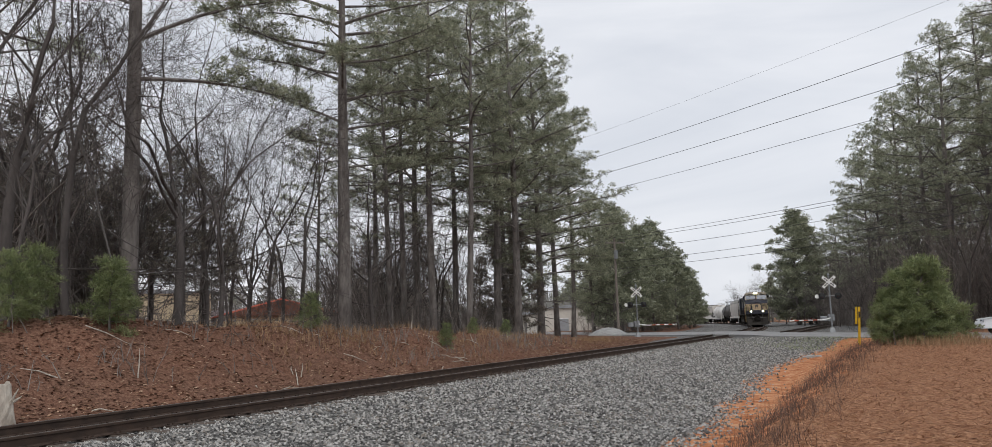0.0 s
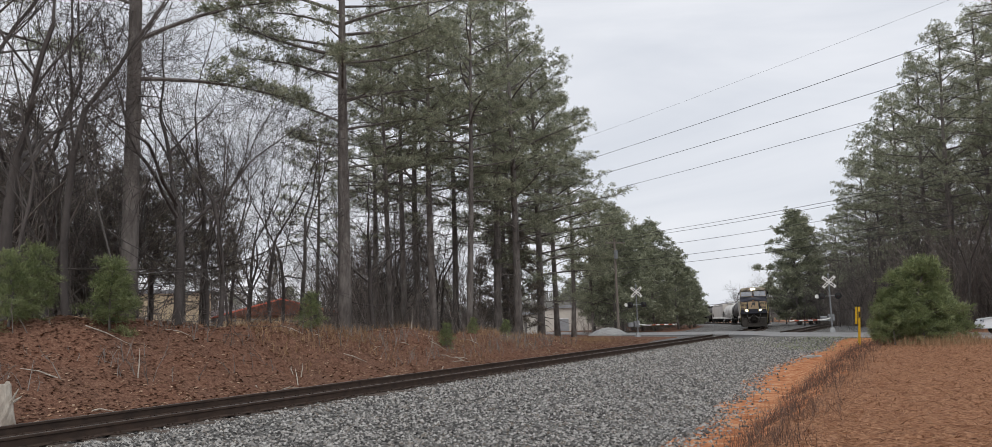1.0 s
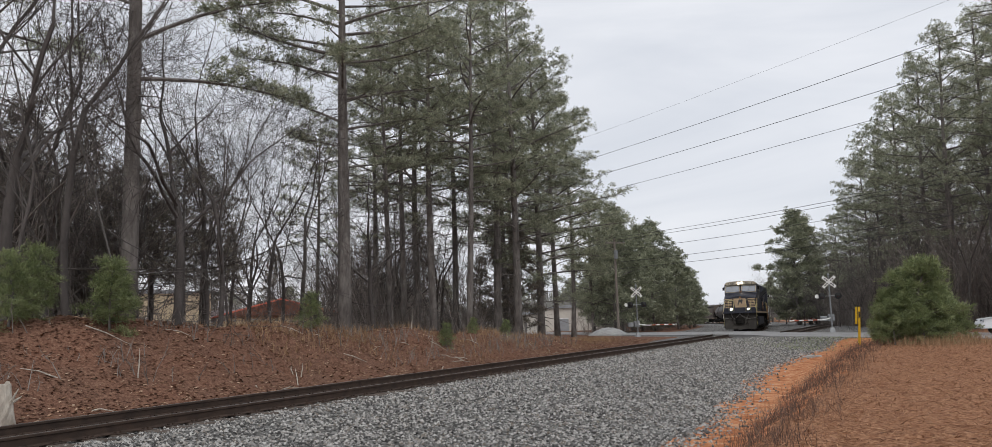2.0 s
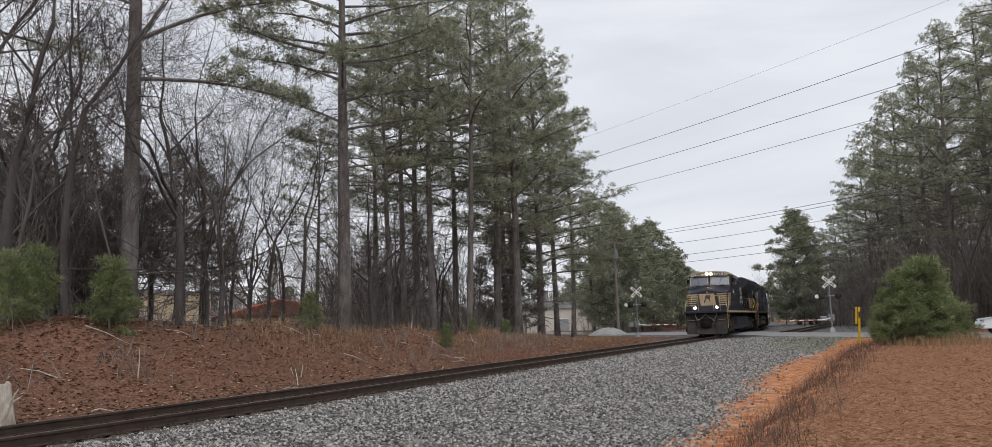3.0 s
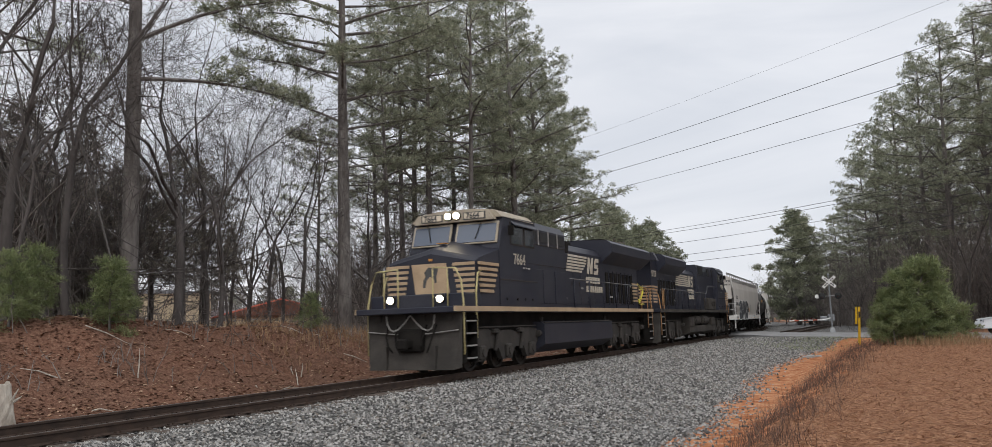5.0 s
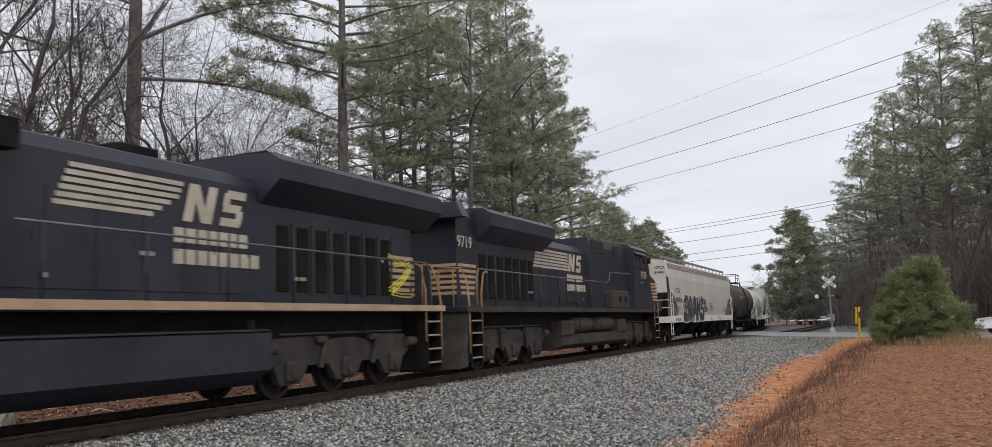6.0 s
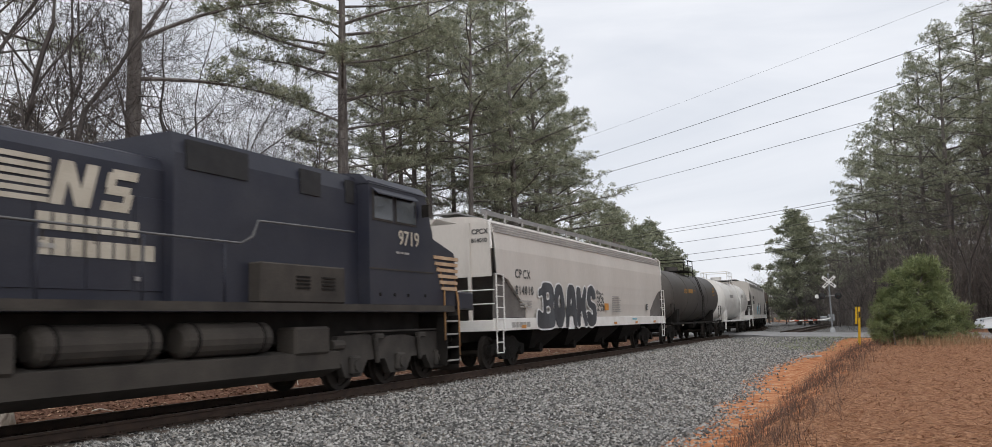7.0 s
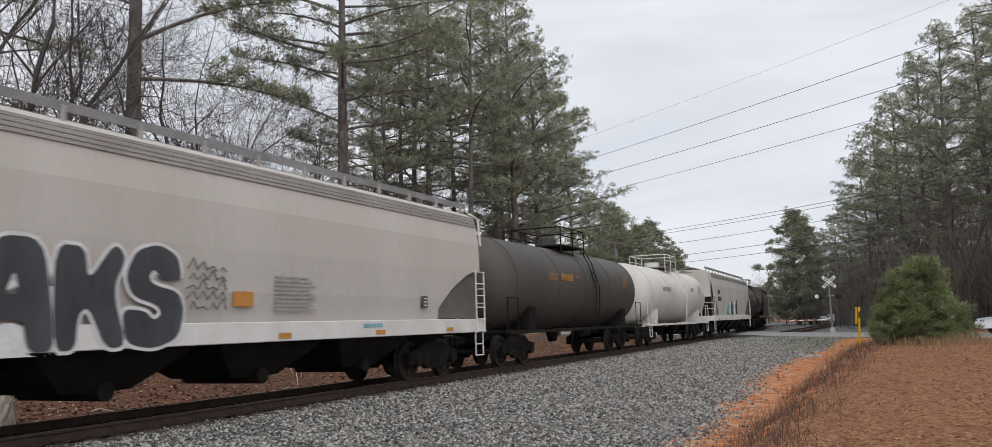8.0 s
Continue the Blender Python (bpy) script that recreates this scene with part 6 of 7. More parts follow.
    yf = Y(1.735)
    for k in range(6):
        z = 3.03 - k * 0.155
        for s in (-1, 1):
            part("nose_stripe", Shape().box((s * (1.05 + 0.012 * k), yf, z), (0.70 - 0.03 * k, 0.02, 0.085)), gold, nose, "faded gold stripe")
            part("side_stripe", Shape().box((s * 1.495, Y(2.45) - 0.06 * k * 0.5, z), (0.06, 1.3 - 0.1 * k, 0.085)), gold, nose, "faded gold stripe")
    part("nose_panel", Shape().prism_y([(-0.50, 2.22), (0.60, 2.22), (0.50, 3.08), (-0.62, 3.08)], yf - 0.012, yf + 0.01), gold, nose)
    horse = [(-0.25, 2.40), (-0.17, 2.40), (-0.13, 2.60), (-0.02, 2.72), (0.10, 2.66), (0.14, 2.52), (0.20, 2.54), (0.18, 2.70), (0.25, 2.90), (0.20, 3.0), (0.08, 2.96), (-0.06, 2.98), (-0.20, 2.84), (-0.16, 2.72), (-0.24, 2.60)]
    part("nose_emblem", Shape().prism_y(horse, yf - 0.022, yf - 0.01), M_TEXT, nose)
    part("nose_placard", Shape().box((0.0, yf - 0.0, 3.19), (0.12, 0.02, 0.07)), M_LABEL, nose)
    part("class_plate", Shape().box((0.0, Y(2.5), 3.72), (0.30, 0.20, 0.02)), M_LABEL, nose)
    # front platform, pilot and gear
    fp = part("front_platform", Shape().box((0, Y(1.32), 1.96), (2.98, 0.85, 0.46), bev=0.03), M_BLACK, loco)
    for x in (-0.78, 0.78):
        lamp = part("ditch_light", Shape().tube([(x, Y(0.92), 2.05), (x, Y(0.80), 2.05)], 0.12, 16), M_UNDER, fp)
        part("lens", Shape().tube([(x, Y(0.81), 2.05), (x, Y(0.785), 2.05)], 0.095, 16), M_LAMP if kind == 1 else M_WINDSHIELD, lamp, "lit ditch light" if kind == 1 else "")
    for o, d in ((0.75, -1), (21.7, 1)):
        pl = part("pilot", Shape().loft([[(-1.44, Y(o), 0.22), (1.44, Y(o), 0.22), (1.48, Y(o), 1.70), (-1.48, Y(o), 1.70)],
                                         [(-1.3, Y(o) + d * 0.22, 0.16), (1.3, Y(o) + d * 0.22, 0.16), (1.40, Y(o) + d * 0.05, 1.0), (-1.40, Y(o) + d * 0.05, 1.0)]]), M_TRUCK, loco, "dusty black pilot plate with plow")
        part("draft_gear_box", Shape().box((0, Y(o) + d * 0.12, 0.95), (0.75, 0.3, 0.62), bev=0.04), M_UNDER, pl)
        coupler(loco, Y(o) + d * 0.72, d)
        for x in (-0.75, -0.45, 0.45, 0.75):
            part("air_hose", Shape().tube([(x, Y(o) + d * 0.1, 1.35), (x * 0.95, Y(o) + d * 0.28, 1.05), (x * 0.85, Y(o) + d * 0.32, 0.8), (x * 0.7, Y(o) + d * 0.26, 0.62)], 0.028, 6), M_UNDER, pl)
        part("jumper_cable", Shape().tube([(0.75 * math.cos(a), Y(o) + d * 0.2, 1.62 - 0.42 * abs(math.sin(2 * a))) for a in np.linspace(0, math.pi, 13)], 0.024, 6), M_HOSE, pl, "grey drooping hose")
        for s in (-1, 1):
            step_ladder(loco, s, Y(o) - d * 0.45, 1.3, M_UNDER)
            for k in range(4):
                part("step_edge", Shape().box((s * 1.515, Y(o) - d * 0.45, 0.44 + k * 0.33), (0.02, 0.62, 0.04)), M_HOSE, loco)
            # end rails
            c = M_YELLOWRAIL if kind == 1 and d < 0 else M_ORANGE
            handrail(loco, [(s * 1.5, Y(o) - d * 0.05, 0.55), (s * 1.5, Y(o) - d * 0.05, 1.9), (s * 1.42, Y(o) - d * 0.1, 2.5), (s * 1.25, Y(o) - d * 0.1, 2.86), (s * 0.55, Y(o) - d * 0.1, 2.90)], 0.025, c)
            handrail(loco, [(s * 1.5, Y(o) - d * 0.82, 0.95), (s * 1.5, Y(o) - d * 0.82, 2.2), (s * 1.48, Y(o) - d * 1.0, 2.75), (s * 1.46, Y(o) - d * 1.3, 2.85)], 0.025, c)
            for x in (0.55, 1.0):
                handrail(loco, [(s * x, Y(o) - d * 0.1, 1.8), (s * x, Y(o) - d * 0.1, 2.88)], 0.02, c)
    for x in (-1.1, -0.3, 0.3, 1.1):
        part("front_bracket", Shape().box((x, Y(0.72), 1.56), (0.16, 0.1, 0.2), bev=0.01), M_TRUCK, loco)
    part("uncoupling_lever", Shape().tube([(-1.4, Y(0.66), 1.2), (-0.5, Y(0.6), 1.12), (0.5, Y(0.6), 1.12), (1.4, Y(0.66), 1.2)], 0.018, 6), M_HOSE, loco)
    for k in (-1, 1):
        part("plow_rib", Shape().box((k * 0.75, Y(0.58), 0.5), (0.05, 0.2, 0.6)), M_TRUCK, loco)
        part("anticlimber", Shape().box((k * 0.75, Y(0.85), 1.76), (1.4, 0.16, 0.1), bev=0.02), M_TRUCK, loco)
    for s in (-1, 1):
        # walkway rail, stepping up at the cab end
        a = 10.2 if kind == 1 else 9.0
        rail = [(s * 1.48, Y(21.0), 2.86), (s * 1.48, Y(a), 2.86)]
        if kind == 2:
            rail += [(s * 1.48, Y(8.7), 3.0), (s * 1.48, Y(8.55), 3.3), (s * 1.48, Y(6.2), 3.36)]
        handrail(loco, rail, 0.022, M_GREYRAIL)
        handrail(loco, [(s * 1.48, Y(21.0), 2.86), (s * 1.5, Y(21.15), 2.6), (s * 1.5, Y(21.15), 1.8)], 0.022, M_GREYRAIL if kind == 1 else M_ORANGE)
        for o in np.arange(a + 0.4, 21.0, 1.75):
            handrail(loco, [(s * 1.49, Y(o), 1.66), (s * 1.49, Y(o), 2.86)], 0.022, M_BLACK, "handrail_post")
        # numbers and emblem
        side_text("road_number", num, 0.46 if kind == 1 else 0.48, M_CREAM, cab, s, Y(4.75) - s * 0.58 if kind == 1 else Y(4.2) - s * 0.6, 3.12 if kind == 1 else 3.22, 1.53, 0.004, "cream road number")
        bars(cab, s, 1.53, Y(4.9), 3.0, [0.16, 0.1, 0.2], 0.05, M_FAINT)
        for o, ln in ((16.4, [0.14, 0.2]), (19.6, [0.1]), (12.6, [0.12, 0.12]), (10.9, [0.1])):
            bars(loco, s, 1.06, Y(o), 2.55 + 0.4 * math.sin(o), ln, 0.07, M_FAINT)
        y0 = Y(11.05) if s > 0 else Y(15.35)
        if kind == 2:
            y0 = Y(10.35) if s > 0 else Y(14.85)
        side_emblem(loco, s, 1.045, y0, 3.20, M_CREAM, 0.0 if kind == 1 else 1.0)
        ty = y0 + s * 2.35
        bars(loco, s, 1.05, ty - s * 0.1, 2.83, [0.22, 0.22, 0.22, 0.19, 0.22, 0.17, 0.22], 0.25, M_CREAM, 0.05)
        bars(loco, s, 1.05, ty - s * 0.1, 2.47, [0.22, 0.22, 0.22, 0.19, 0.22, 0.22, 0.22, 0.22], 0.25, M_CREAM, 0.05)
        # rear number
        side_text("road_number", num, 0.46, M_CREAM, loco, s, Y(21.5) if s < 0 else Y(20.25), 3.48, 1.10, 0.004, "cream road number") if kind == 2 else None
        for k in range(6):
            part("rear_stripe", Shape().box((s * 0.66, Y(rear + 0.31 if kind == 2 else rear + 0.26), 2.98 - k * 0.155), (0.78, 0.03, 0.085)), M_TAN if kind == 1 else M_RUSTSTRIPE, loco)
            part("rear_side_stripe", Shape().box((s * 1.055, Y(rear - 0.35), 2.98 - k * 0.155), (0.04, 1.1 - 0.06 * k, 0.085)), M_TAN if kind == 1 else M_RUSTSTRIPE, loco, "faded gold stripe")
    for x in (-0.08, 0.08):
        part("rear_lamp", Shape().tube([(x * 2, Y(21.75), 4.2), (x * 2, Y(21.8), 4.2)], 0.11, 12), M_HOSE, loco)
    if kind == 1:
        tape = Shape()
        for a, b in (((19.2, 2.98), (20.2, 2.70)), ((20.2, 2.70), (19.3, 2.12)), ((19.3, 2.12), (20.2, 2.08)), ((19.4, 2.75), (20.1, 2.9)), ((19.2, 2.2), (20.1, 2.72))):
            for d in (0.0, 0.07):
                p, q = Vector((1.51, Y(a[0]), a[1] - d)), Vector((1.515, Y(b[0]), b[1] - d))
                tape.tube([p, (p + q) / 2 + Vector((0.02, 0, -0.03)), q], 0.011, 4)
        part("caution_tape", tape, M_TAPE, loco, "yellow tape tied round the handrail")
    return loco


FAT_LETTERS = {
    "B": ([(0, 0), (0.9, 0), (1, 0.14), (1, 0.36), (0.9, 0.5), (0.97, 0.64), (0.95, 0.88), (0.8, 1), (0.34, 1), (0.3, 0.88), (0.12, 0.84), (0.1, 0.68), (0.34, 0.74), (0.36, 0.3), (0.06, 0.42), (0, 0.26)],
          [(0.52, 0.61), (0.68, 0.62), (0.72, 0.74), (0.64, 0.8), (0.52, 0.78)], [(0.5, 0.31), (0.72, 0.33), (0.76, 0.43), (0.66, 0.5), (0.5, 0.48)]),
    "O": ([(0.3, 0), (0.7, 0), (0.97, 0.22), (1, 0.62), (0.8, 0.94), (0.5, 1), (0.2, 0.94), (0, 0.62), (0.03, 0.22)], [(0.42, 0.44), (0.6, 0.46), (0.66, 0.6), (0.54, 0.76), (0.42, 0.68)]),
    "A": ([(0, 0), (0.27, 0), (0.34, 0.29), (0.64, 0.29), (0.7, 0), (1, 0), (0.96, 0.4), (0.84, 1), (0.28, 1), (0.1, 0.4)], [(0.43, 0.5), (0.59, 0.5), (0.53, 0.72)]),
    "K": ([(0.02, 0), (0.3, 0), (0.32, 0.33), (0.46, 0.4), (0.7, 0), (1, 0.02), (0.78, 0.56), (0.98, 0.88), (0.8, 1.02), (0.44, 0.62), (0.4, 0.96), (0, 0.96)],),
    "S": ([(0.06, 0.04), (0.5, -0.02), (0.9, 0.08), (1, 0.36), (0.9, 0.56), (0.48, 0.62), (0.4, 0.71), (0.5, 0.79), (0.62, 0.67), (0.96, 0.68), (0.88, 0.94), (0.55, 1.04), (0.2, 0.96), (0.04, 0.7), (0.16, 0.5), (0.55, 0.42), (0.62, 0.33), (0.5, 0.26), (0.36, 0.36), (0, 0.38)],)}


def spray_letter(parent, ch, y, z, w, h, x, grow, material, name, label):
    """A fat rounded letter on a car's side, from y on; grow widens its outline."""
    cu = bpy.data.curves.new(name, "CURVE")
    cu.dimensions, cu.fill_mode, cu.extrude, cu.offset = "2D", "BOTH", 0.003, grow
    for ring in FAT_LETTERS[ch]:
        pts = ring
        for _ in range(2):
            pts = [q for a, b in zip(pts, pts[1:] + pts[:1]) for q in ((a[0] * 0.8 + b[0] * 0.2, a[1] * 0.8 + b[1] * 0.2), (a[0] * 0.2 + b[0] * 0.8, a[1] * 0.2 + b[1] * 0.8))]
        sp = cu.splines.new("POLY")
        sp.points.add(len(pts) - 1)
        for p, (u, v) in zip(sp.points, pts):
            p.co = (u * w, v * h, 0, 1)
        sp.use_cyclic_u = True
    tmp = bpy.data.objects.new(name, cu)
    scene.collection.objects.link(tmp)
    bpy.context.view_layer.update()
    me = bpy.data.meshes.new_from_object(tmp.evaluated_get(bpy.context.evaluated_depsgraph_get()))
    bpy.data.objects.remove(tmp)
    me.materials.clear()
    me.materials.append(material)
    ob = new(name, me)
    ob.parent = parent
    ob.matrix_basis = pose(x, y, z, 90, 0, 90)
    return tagged(ob, label)


def freight_hopper(material, dark, marks=1):
    """A covered hopper with rounded sides, end slopes, outlet pockets and a roof walkway. 20.6 m over its couplers when unscaled."""
    lab = "dusty white covered hopper car with dark graffiti letters" if marks == 1 else ("pale covered hopper car with blue graffiti" if marks == 2 else "grey-brown covered hopper car")
    car = thing("hopper_car", lab, "freight car", "cars of the train")
    H = 10.1 if marks == 1 else 9.6
    prof = [(-1.46, 1.46), (1.46, 1.46), (1.49, 1.75), (1.52, 2.0), (1.53, 2.25), (1.54, 2.45), (1.545, 2.62), (1.55, 2.72), (1.55, 2.8), (1.54, 3.5), (1.47, 3.98), (1.40, 4.28), (1.05, 4.44), (0.4, 4.52), (-0.4, 4.52), (-1.05, 4.44), (-1.40, 4.28), (-1.47, 3.98), (-1.54, 3.5), (-1.55, 2.8), (-1.55, 2.72), (-1.545, 2.62), (-1.54, 2.45), (-1.53, 2.25), (-1.52, 2.0), (-1.49, 1.75)]

    def end_y(z, sgn):
        """The body's end slopes in below."""
        return sgn * (H - 0.15 - 2.3 * max(0.0, min(1.0, (2.78 - z) / 1.0)) ** 0.55)
    a = [(x, end_y(z, -1), z) for x, z in prof]
    b = [(x, end_y(z, 1), z) for x, z in prof]
    body = part("body", Shape().loft([a, b]), material, car)
    for s in (-1, 1):
        for k in range(4):
            z0 = 4.02 + 0.075 * k
            x0 = 1.47 - 0.022 * k
            part("roof_rib", Shape().box((s * x0, 0, z0), (0.05, 2 * H - 0.4, 0.045)), M_RIB if material is M_HOPPER else dark, body)
        part("side_sill", Shape().box((s * 1.53, 0, 1.30), (0.07, 2 * H + 0.2, 0.36), bev=0.012), M_WHITESILL if material is M_HOPPER else material, car, "white side sill")
        for y in np.linspace(-H + 2.0, H - 2.0, 6):
            part("reflector", Shape().box((s * 1.57, y, 1.22), (0.012, 0.36, 0.10)), M_LABEL, car, "orange reflector strip")
        for d in (-1, 1):
            # dark plate in place of the open recess below the body's end, shade as colour
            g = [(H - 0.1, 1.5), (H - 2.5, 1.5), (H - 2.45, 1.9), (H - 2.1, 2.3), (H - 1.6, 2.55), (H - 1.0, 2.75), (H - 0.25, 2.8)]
            part("recess_shade_plate", Shape().prism([(d * q, z) for q, z in g], s * 1.40, s * 1.44), dark, car)
            lad = Shape()
            for q in (0.05, 0.55):
                lad.tube([(s * 1.6, d * (H + 0.05 - q), 1.1), (s * 1.6, d * (H + 0.05 - q), 2.75 if q else 4.4)], 0.02, 5)
            for z in np.arange(1.15, 2.8, 0.32):
                lad.tube([(s * 1.6, d * (H + 0.05), z), (s * 1.6, d * (H - 0.5), z)], 0.016, 5)
            part("ladder", lad, M_WHITESILL if material is M_HOPPER else material, car, "steel corner ladder")
            st = Shape()
            for z in (0.5, 0.8):
                st.tube([(s * 1.55, d * (H - 0.05), z), (s * 1.55, d * (H - 0.5), z)], 0.018, 5)
            for q in (0.05, 0.5):
                st.tube([(s * 1.55, d * (H - q), 0.5), (s * 1.55, d * (H - q), 1.15)], 0.018, 5)
            part("stirrup_step", st, M_WHITESILL if material is M_HOPPER else material, car)
    for d in (-1, 1):
        part("end_sill", Shape().box((0, d * (H + 0.05), 1.28), (3.06, 0.12, 0.32), bev=0.01), M_WHITESILL if material is M_HOPPER else material, car)
        part("end_plate", Shape().prism_y([(-1.42, 2.7), (1.42, 2.7), (1.40, 4.0), (1.3, 4.3), (-1.3, 4.3), (-1.40, 4.0)], d * (H - 0.10), d * (H - 0.04)), material, car)
        for x in (-0.75, 0.75):
            part("end_post", Shape().box((x, d * (H - 0.02), 2.8), (0.09, 0.09, 3.0)), material, car)
        for z in (1.9, 2.3):
            part("end_rail", Shape().tube([(-1.55, d * (H + 0.05), z), (1.55, d * (H + 0.05), z)], 0.018, 5), M_WHITESILL if material is M_HOPPER else material, car)
        part("end_brace", Shape().tube([(1.35, d * (H - 0.3), 4.38), (1.45, d * (H + 0.05), 4.25), (1.5, d * (H + 0.05), 3.5)], 0.035, 6), M_WHITESILL if material is M_HOPPER else material, car)
        # the sloping sheet, coloured as dark as the shade inside the recess
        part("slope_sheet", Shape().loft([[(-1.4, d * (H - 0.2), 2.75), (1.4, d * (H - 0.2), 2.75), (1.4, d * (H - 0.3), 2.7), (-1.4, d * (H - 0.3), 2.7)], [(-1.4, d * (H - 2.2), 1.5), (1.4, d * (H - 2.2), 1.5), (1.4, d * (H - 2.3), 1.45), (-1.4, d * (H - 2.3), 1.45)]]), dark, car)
        coupler(car, d * (H + 0.85), d)
        car_truck(car, d * (H - 1.9))
    part("centre_sill", Shape().box((0, 0, 1.0), (0.6, 2 * H, 0.4)), M_UNDER, car)
    for y in (-5.2, -1.75, 1.75, 5.2):
        p = Shape().loft([[(-1.42, y - 1.6, 1.46), (1.42, y - 1.6, 1.46), (1.42, y + 1.6, 1.46), (-1.42, y + 1.6, 1.46)],
                          [(-1.2, y - 1.35, 1.0), (1.2, y - 1.35, 1.0), (1.2, y + 1.35, 1.0), (-1.2, y + 1.35, 1.0)],
                          [(-0.75, y - 0.62, 0.48), (0.75, y - 0.62, 0.48), (0.75, y + 0.62, 0.48), (-0.75, y + 0.62, 0.48)]])
        pk = part("outlet_pocket", p, M_UNDER, car, "dark hopper outlet")
        part("outlet_gate", Shape().tube([(-0.95, y, 0.5), (0.95, y, 0.5)], 0.16, 10), M_UNDER, pk)
    wk = part("roof_walkway", Shape().box((0, 0, 4.63), (0.75, 2 * H - 0.2, 0.05)), M_GRATE, car, "grey steel roof walkway")
    for s in (-1, 1):
        part("walkway_edge", Shape().box((s * 1.12, 0, 4.62), (0.04, 2 * H - 0.2, 0.14)), M_GRATE, wk)
        for y in np.linspace(-H + 0.4, H - 0.4, 15):
            part("walkway_bracket", Shape().box((s * 1.14, y, 4.5), (0.05, 0.07, 0.26)), M_RIB, wk)
    for y in (-6, -2, 2, 6):
        part("roof_hatch", Shape().box((0, y, 4.58), (0.62, 1.4, 0.12), bev=0.03), M_RIB, car)
    side = 1
    if marks == 1:
        for words, adv, z, name, lab in (("CPCX", 0.31, 2.70, "reporting_mark", "dark stencilled letter"), ("814010", 0.245, 2.20, "car_number", "dark stencilled digit")):
            for k, ch in enumerate(words):
                side_text(name, ch, 0.38, M_TEXT, body, 1, -8.62 + k * adv, z, 1.56, 0.006, lab)
        text_part("end_mark", "CPCX", 0.2, M_TEXT, body, pose(0.84, -H + 0.03, 3.95, 90, 0, 0), 0.003, "", 0.006)
        text_part("end_number", "814010", 0.17, M_TEXT, body, pose(0.82, -H + 0.03, 3.70, 90, 0, 0), 0.003, "", 0.006)
        y = -7.0
        for ch, w, adv in (("B", 1.62, 1.55), ("O", 1.02, 1.05), ("A", 1.26, 1.22), ("K", 1.22, 1.12), ("S", 1.2, 0.0)):
            spray_letter(body, ch, y, 1.13, 1.0 * w, 1.5, 1.573, 0.055, M_GRAFWHITE, "graffiti_outline", "pale spray outline")
            spray_letter(body, ch, y, 1.13, 1.0 * w, 1.5, 1.582, 0.0, M_GRAFBLACK, "graffiti_letter", "dark slate spray-painted letter")
            y += adv
        rngb = random.Random(8)
        for r in range(5):
            for k in range(4):
                part("tag_scrawl", Shape().tube([(1.565, -0.75 + k * 0.22 + rngb.uniform(-.05, .05), 2.35 - r * 0.16), (1.565, -0.65 + k * 0.22, 2.45 - r * 0.16 + rngb.uniform(-.08, .08)), (1.565, -0.57 + k * 0.22, 2.33 - r * 0.16)], 0.012, 4), M_TEXT, body)
        part("placard", Shape().box((1.556, 0.52, 1.88), (0.012, 0.5, 0.26)), M_LABEL, body, "orange placard")
        for r in range(9):
            bars(body, 1, 1.553, 1.35, 2.28 - r * 0.075, [0.25 + 0.1 * (r % 3), 0.4, 0.3], 0.035, M_FAINT, 0.04)
        part("stencil_panel", Shape().box((1.556, 6.85, 1.9), (0.012, 0.28, 0.28)), M_TEXT, body)
        for k in range(3):
            part("stencil_slot", Shape().box((1.562, 6.88, 1.82 + k * 0.08), (0.012, 0.12, 0.03)), M_GRAFWHITE, body)
        bars(body, 1, 1.572, 4.2, 1.33, [0.3, 0.12, 0.25], 0.08, M_GRAFBLUE, 0.03)
        for k in range(3):
            bars(body, 1, 1.553, -8.3, 1.98 - k * 0.09, [0.3, 0.2, 0.35], 0.04, M_FAINT)
        bars(car, 1, 1.572, -9.0, 1.2, [0.25, 0.2, 0.3, 0.2, 0.25], 0.16, M_FAINT)
    elif marks == 2:
        y = -3.2
        for k, w in enumerate((0.7, 0.5, 0.8, 0.6, 0.7, 0.9)):
            part("graffiti_block", Shape().prism([(y, 1.5), (y + w, 1.55), (y + w + 0.12, 2.3 + 0.15 * (k % 3)), (y + 0.1, 2.15 + 0.1 * (k % 2))], 1.55, 1.575), (M_GRAFBLUE, M_GRAFWHITE, M_GRAFBLACK)[k % 3], body, "blue spray-painted shape")
            y += w + 0.1
        bars(body, 1, 1.556, -7.5, 2.9, [0.2, 0.2, 0.2, 0.2], 0.28, M_TEXT)
        bars(body, 1, 1.556, -7.5, 2.45, [0.2, 0.2, 0.2, 0.2, 0.2, 0.2], 0.28, M_TEXT)
    return car


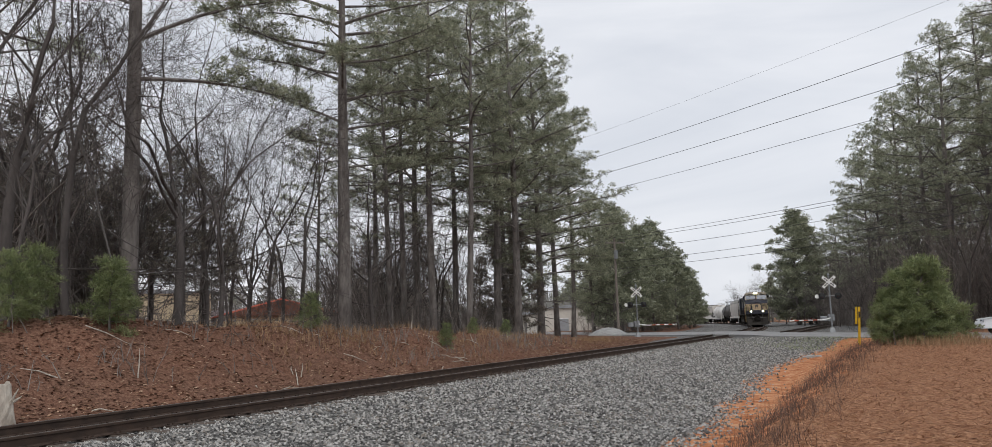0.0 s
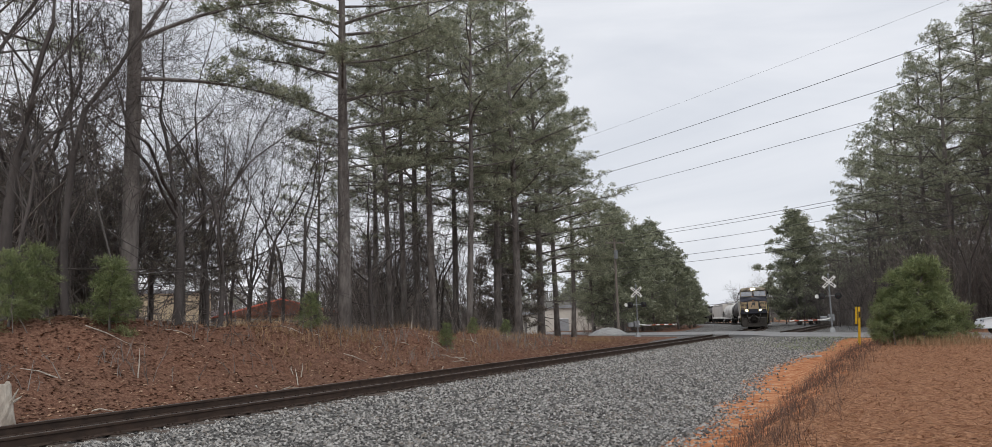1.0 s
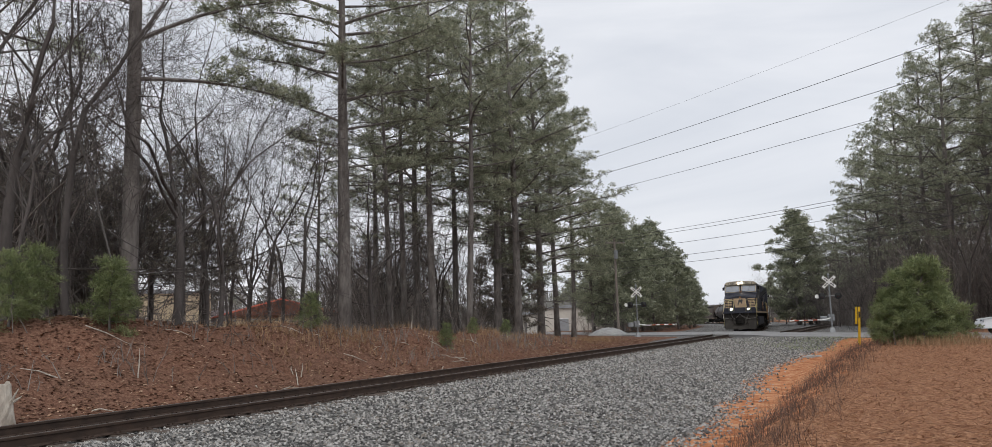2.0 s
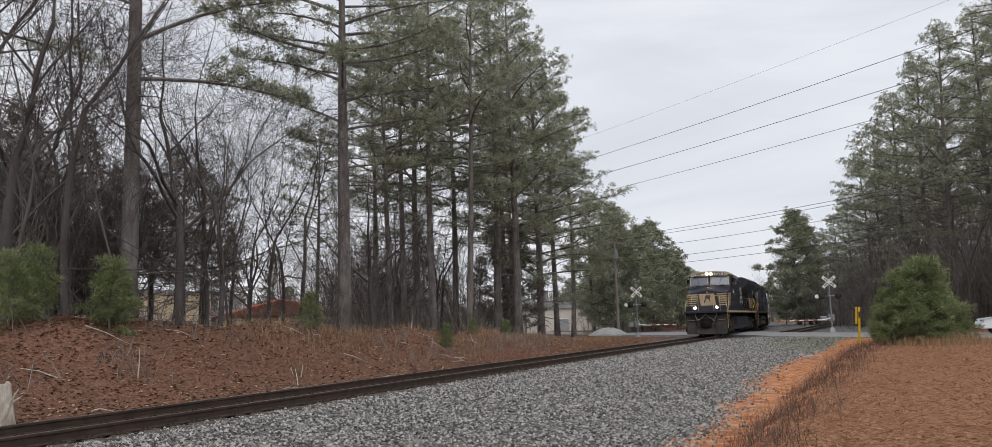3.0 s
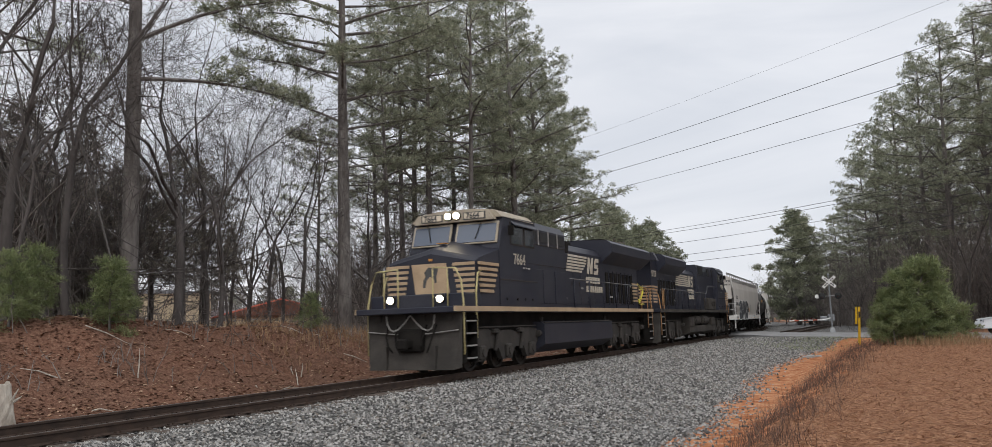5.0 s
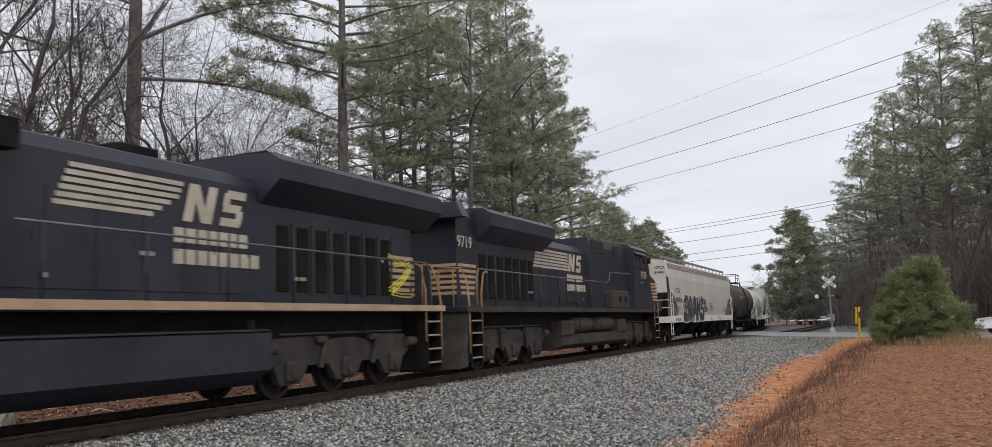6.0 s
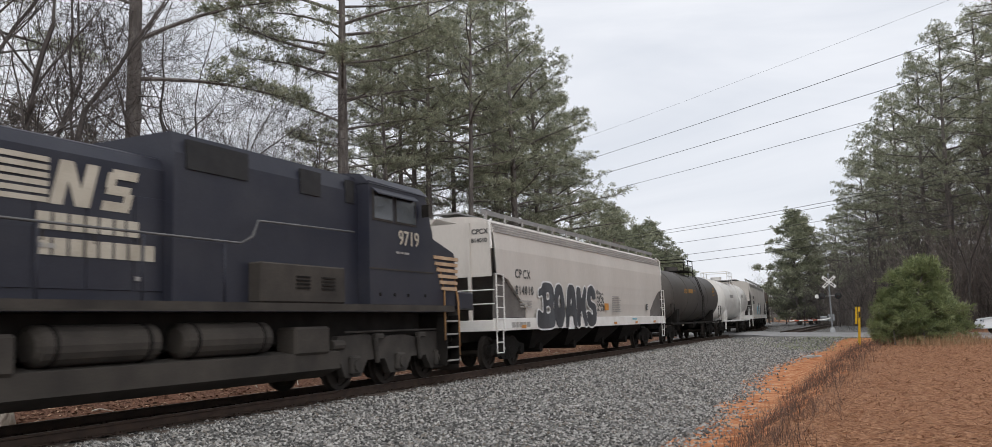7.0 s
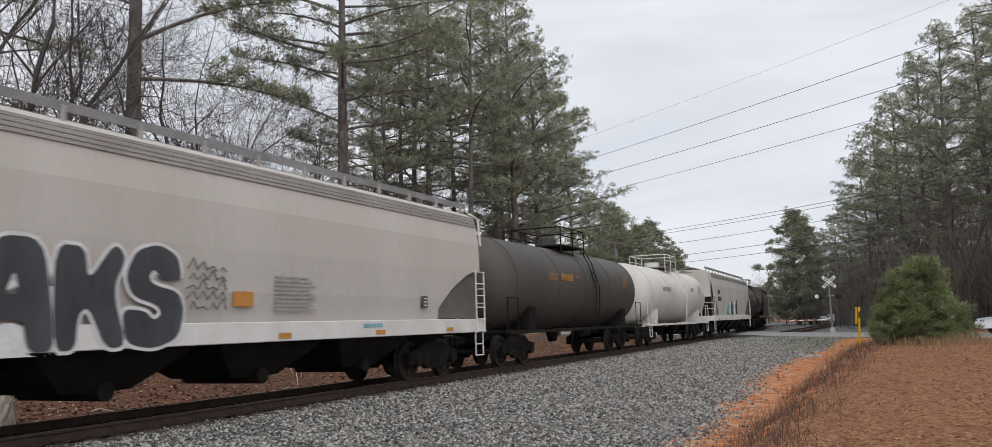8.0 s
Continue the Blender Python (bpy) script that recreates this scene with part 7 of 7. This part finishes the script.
def tank_car(material, half, pale):
    """half: half its length over the couplers."""
    lab = "stained white tank car with a railed top platform" if pale else "matt black tank car with a railed dome platform"
    car = thing("tank_car", lab, "freight car", "cars of the train")
    R, zc, E = 1.50, 2.62, half - 0.75
    prof = [(-E + 0.75 - 0.75 * math.sin(t), R * math.cos(t)) for t in np.linspace(math.pi / 2 * 0.97, 0, 8)] + [(E - 0.75 + 0.75 * math.sin(t), R * math.cos(t)) for t in np.linspace(0, math.pi / 2 * 0.97, 8)]
    n = 40
    shell = part("shell", Shape().loft([[(r * math.cos(6.2832 * k / n), y, zc + r * math.sin(6.2832 * k / n)) for k in range(n)] for y, r in prof]), material, car, smooth=True)
    for y in (-E + 0.75, -E * 0.4, 0, E * 0.4, E - 0.75):
        part("weld_band", Shape().loft([[((R + 0.012) * math.cos(6.2832 * k / n), y + d, zc + (R + 0.012) * math.sin(6.2832 * k / n)) for k in range(n)] for d in (-0.035, 0.035)]), material, shell)
    rail_m = M_WHITESILL if pale else M_UNDER
    part("dome", Shape().tube([(0, -0.3, zc + R - 0.1), (0, -0.3, zc + R + 0.35)], 0.42, 16), material, car)
    pf = part("platform", Shape().box((0, 0, zc + R + 0.04), (2.0, 2.6, 0.05)), M_GRATE if pale else M_UNDER, car)
    for s in (-1, 1):
        for y in (-1.3, 0, 1.3):
            part("rail_post", Shape().tube([(s * 0.98, y, zc + R - 0.3), (s * 0.98, y, zc + R + 0.72)], 0.025, 5), rail_m, pf)
        for z in (0.4, 0.72):
            part("guard_rail", Shape().tube([(s * 0.98, -1.3, zc + R + z), (s * 0.98, 1.3, zc + R + z)], 0.025, 5), rail_m, pf)
        lad = Shape()
        for q in (-0.22, 0.22):
            lad.tube([(s * 1.52, q + 1.0, 1.0), (s * 1.60, q + 1.0, 2.6), (s * 1.3, q + 1.0, 3.6), (s * 0.98, q + 1.0, zc + R + 0.05)], 0.022, 5)
        for z in np.arange(1.1, 3.3, 0.3):
            x = 1.52 + 0.05 * (z - 1.0) if z < 2.6 else 1.60 - 0.3 * (z - 2.6)
            lad.tube([(s * x, 0.78, z), (s * x, 1.22, z)], 0.018, 5)
        part("ladder", lad, rail_m, car)
        part("side_walk", Shape().box((s * 1.45, 0, 1.06), (0.16, 2 * E, 0.10)), rail_m, car)
        for d in (-1, 1):
            part("corner_rail", Shape().tube([(s * 1.5, d * (E + 0.1), 1.1), (s * 1.5, d * (E + 0.1), 2.1), (s * 1.5, d * (E - 0.7), 2.1), (s * 1.5, d * (E - 0.7), 1.1)], 0.022, 5), rail_m, car)
            part("saddle", Shape().prism_y([(s * 0.2, 0.95), (s * 1.3, 1.0), (s * 1.38, 1.85), (s * 0.2, 1.15)], d * (E - 2.2) - 0.25, d * (E - 2.2) + 0.25), rail_m, car)
            st = Shape()
            for z in (0.5, 0.8):
                st.tube([(s * 1.5, d * (E - 0.1), z), (s * 1.5, d * (E - 0.55), z)], 0.018, 5)
            for q in (0.1, 0.55):
                st.tube([(s * 1.5, d * (E - q), 0.5), (s * 1.5, d * (E - q), 1.1)], 0.018, 5)
            part("stirrup_step", st, rail_m, car)
    for y in (-1.3, 1.3):
        part("guard_rail", Shape().tube([(-0.98, y, zc + R + 0.72), (0.98, y, zc + R + 0.72)], 0.025, 5), rail_m, pf)
    part("bottom_outlet", Shape().tube([(0, 0, 1.15), (0, 0, 0.6)], [0.3, 0.16], 10), M_UNDER, car)
    part("brake_cylinder", Shape().tube([(0.6, 1.6, 0.9), (0.6, 2.4, 0.9)], 0.18, 10), M_UNDER, car)
    for d in (-1, 1):
        part("stub_sill", Shape().box((0, d * (E - 1.6), 0.98), (0.6, 3.6, 0.36), bev=0.02), M_UNDER, car)
        part("end_platform", Shape().box((0, d * (E + 0.05), 1.10), (3.0, 0.5, 0.08)), rail_m, car)
        coupler(car, d * half, d)
        car_truck(car, d * (E - 1.7))
    tm = M_FAINT if pale else M_GOLDTEXT
    zt = 2.75
    if not pale:
        side_text("reporting_mark", "UTLX", 0.34, tm, shell, 1, -E + 3.4, zt, 1.51, 0.008, "orange stencilled reporting mark")
        bars(shell, 1, 1.51, -E + 4.6, zt + 0.02, [0.16] * 6, 0.24, tm, 0.05)
        bars(shell, 1, 1.51, -E + 6.2, zt + 0.16, [0.1, 0.1], 0.07, tm, 0.05)
    else:
        bars(shell, 1, 1.51, -E + 3.2, zt, [0.2, 0.2, 0.2, 0.2, 0.3, 0.2, 0.2], 0.22, tm, 0.05)
        bars(shell, 1, 1.51, 2.6, zt + 0.1, [0.2, 0.2, 0.3], 0.22, tm, 0.05)
    for r in range(6):
        bars(shell, 1, 1.50, E - 2.6, 3.2 - r * 0.09, [0.3, 0.35], 0.04, tm, 0.04)
    return car


def build_train():
    out = [(locomotive(1), 22.4, 0), (locomotive(2), 22.8, 180), (freight_hopper(M_HOPPER, M_HOPPERSHADE, 1), 22.5, 0), (tank_car(M_TANKBLACK, 8.15, False), 16.3, 0),
           (tank_car(M_TANKWHITE, 8.15, True), 16.3, 0), (freight_hopper(M_HOPPER, M_HOPPERSHADE, 2), 20.9, 0), (tank_car(M_TANKBLACK, 8.0, False), 16.0, 0),
           (freight_hopper(M_BROWNCAR, M_UNDER, 3), 20.9, 0), (freight_hopper(M_HOPPER, M_HOPPERSHADE, 4), 20.9, 0), (tank_car(M_TANKBLACK, 8.0, False), 16.0, 0), (tank_car(M_TANKBLACK, 8.0, False), 16.0, 0)]
    return out


CONSIST = build_train()


# ---------------------------------------------------------------- what moves
def front(t):
    """Metres along the track from the origin to the train's front coupler at t seconds."""
    t -= 0.033 * float(smooth(7.65, 8.0, t))  # it eases a little at the end
    return -3.09 - 21.35 * (t - 6) - 0.136 * (t - 6) ** 2


def car_pose(s, half, turn):
    a, b = on_line(s - half), on_line(s + half)
    return pose((a[0] + b[0]) / 2, (a[1] + b[1]) / 2, 0, 0, 0, (a[2] + b[2]) / 2 + turn)


def motions():
    back = 0.0
    for car, length, turn in CONSIST:
        mid = back + length / 2
        walk(car, [(k * 0.2, car_pose(front(k * 0.2) + mid, length * 0.33, turn)) for k in range(41)])
        for ob, y, r in WHEELS:
            if ob.parent.parent is car:
                way = 1 if turn == 0 else -1
                walk(ob, [(k / FPS, Matrix.Translation((0, y, r)) @ Matrix.Rotation(-way * (front(k / FPS) - front(0)) / r, 4, "X")) for k in range(8 * FPS + 1)])
        back += length


motions()
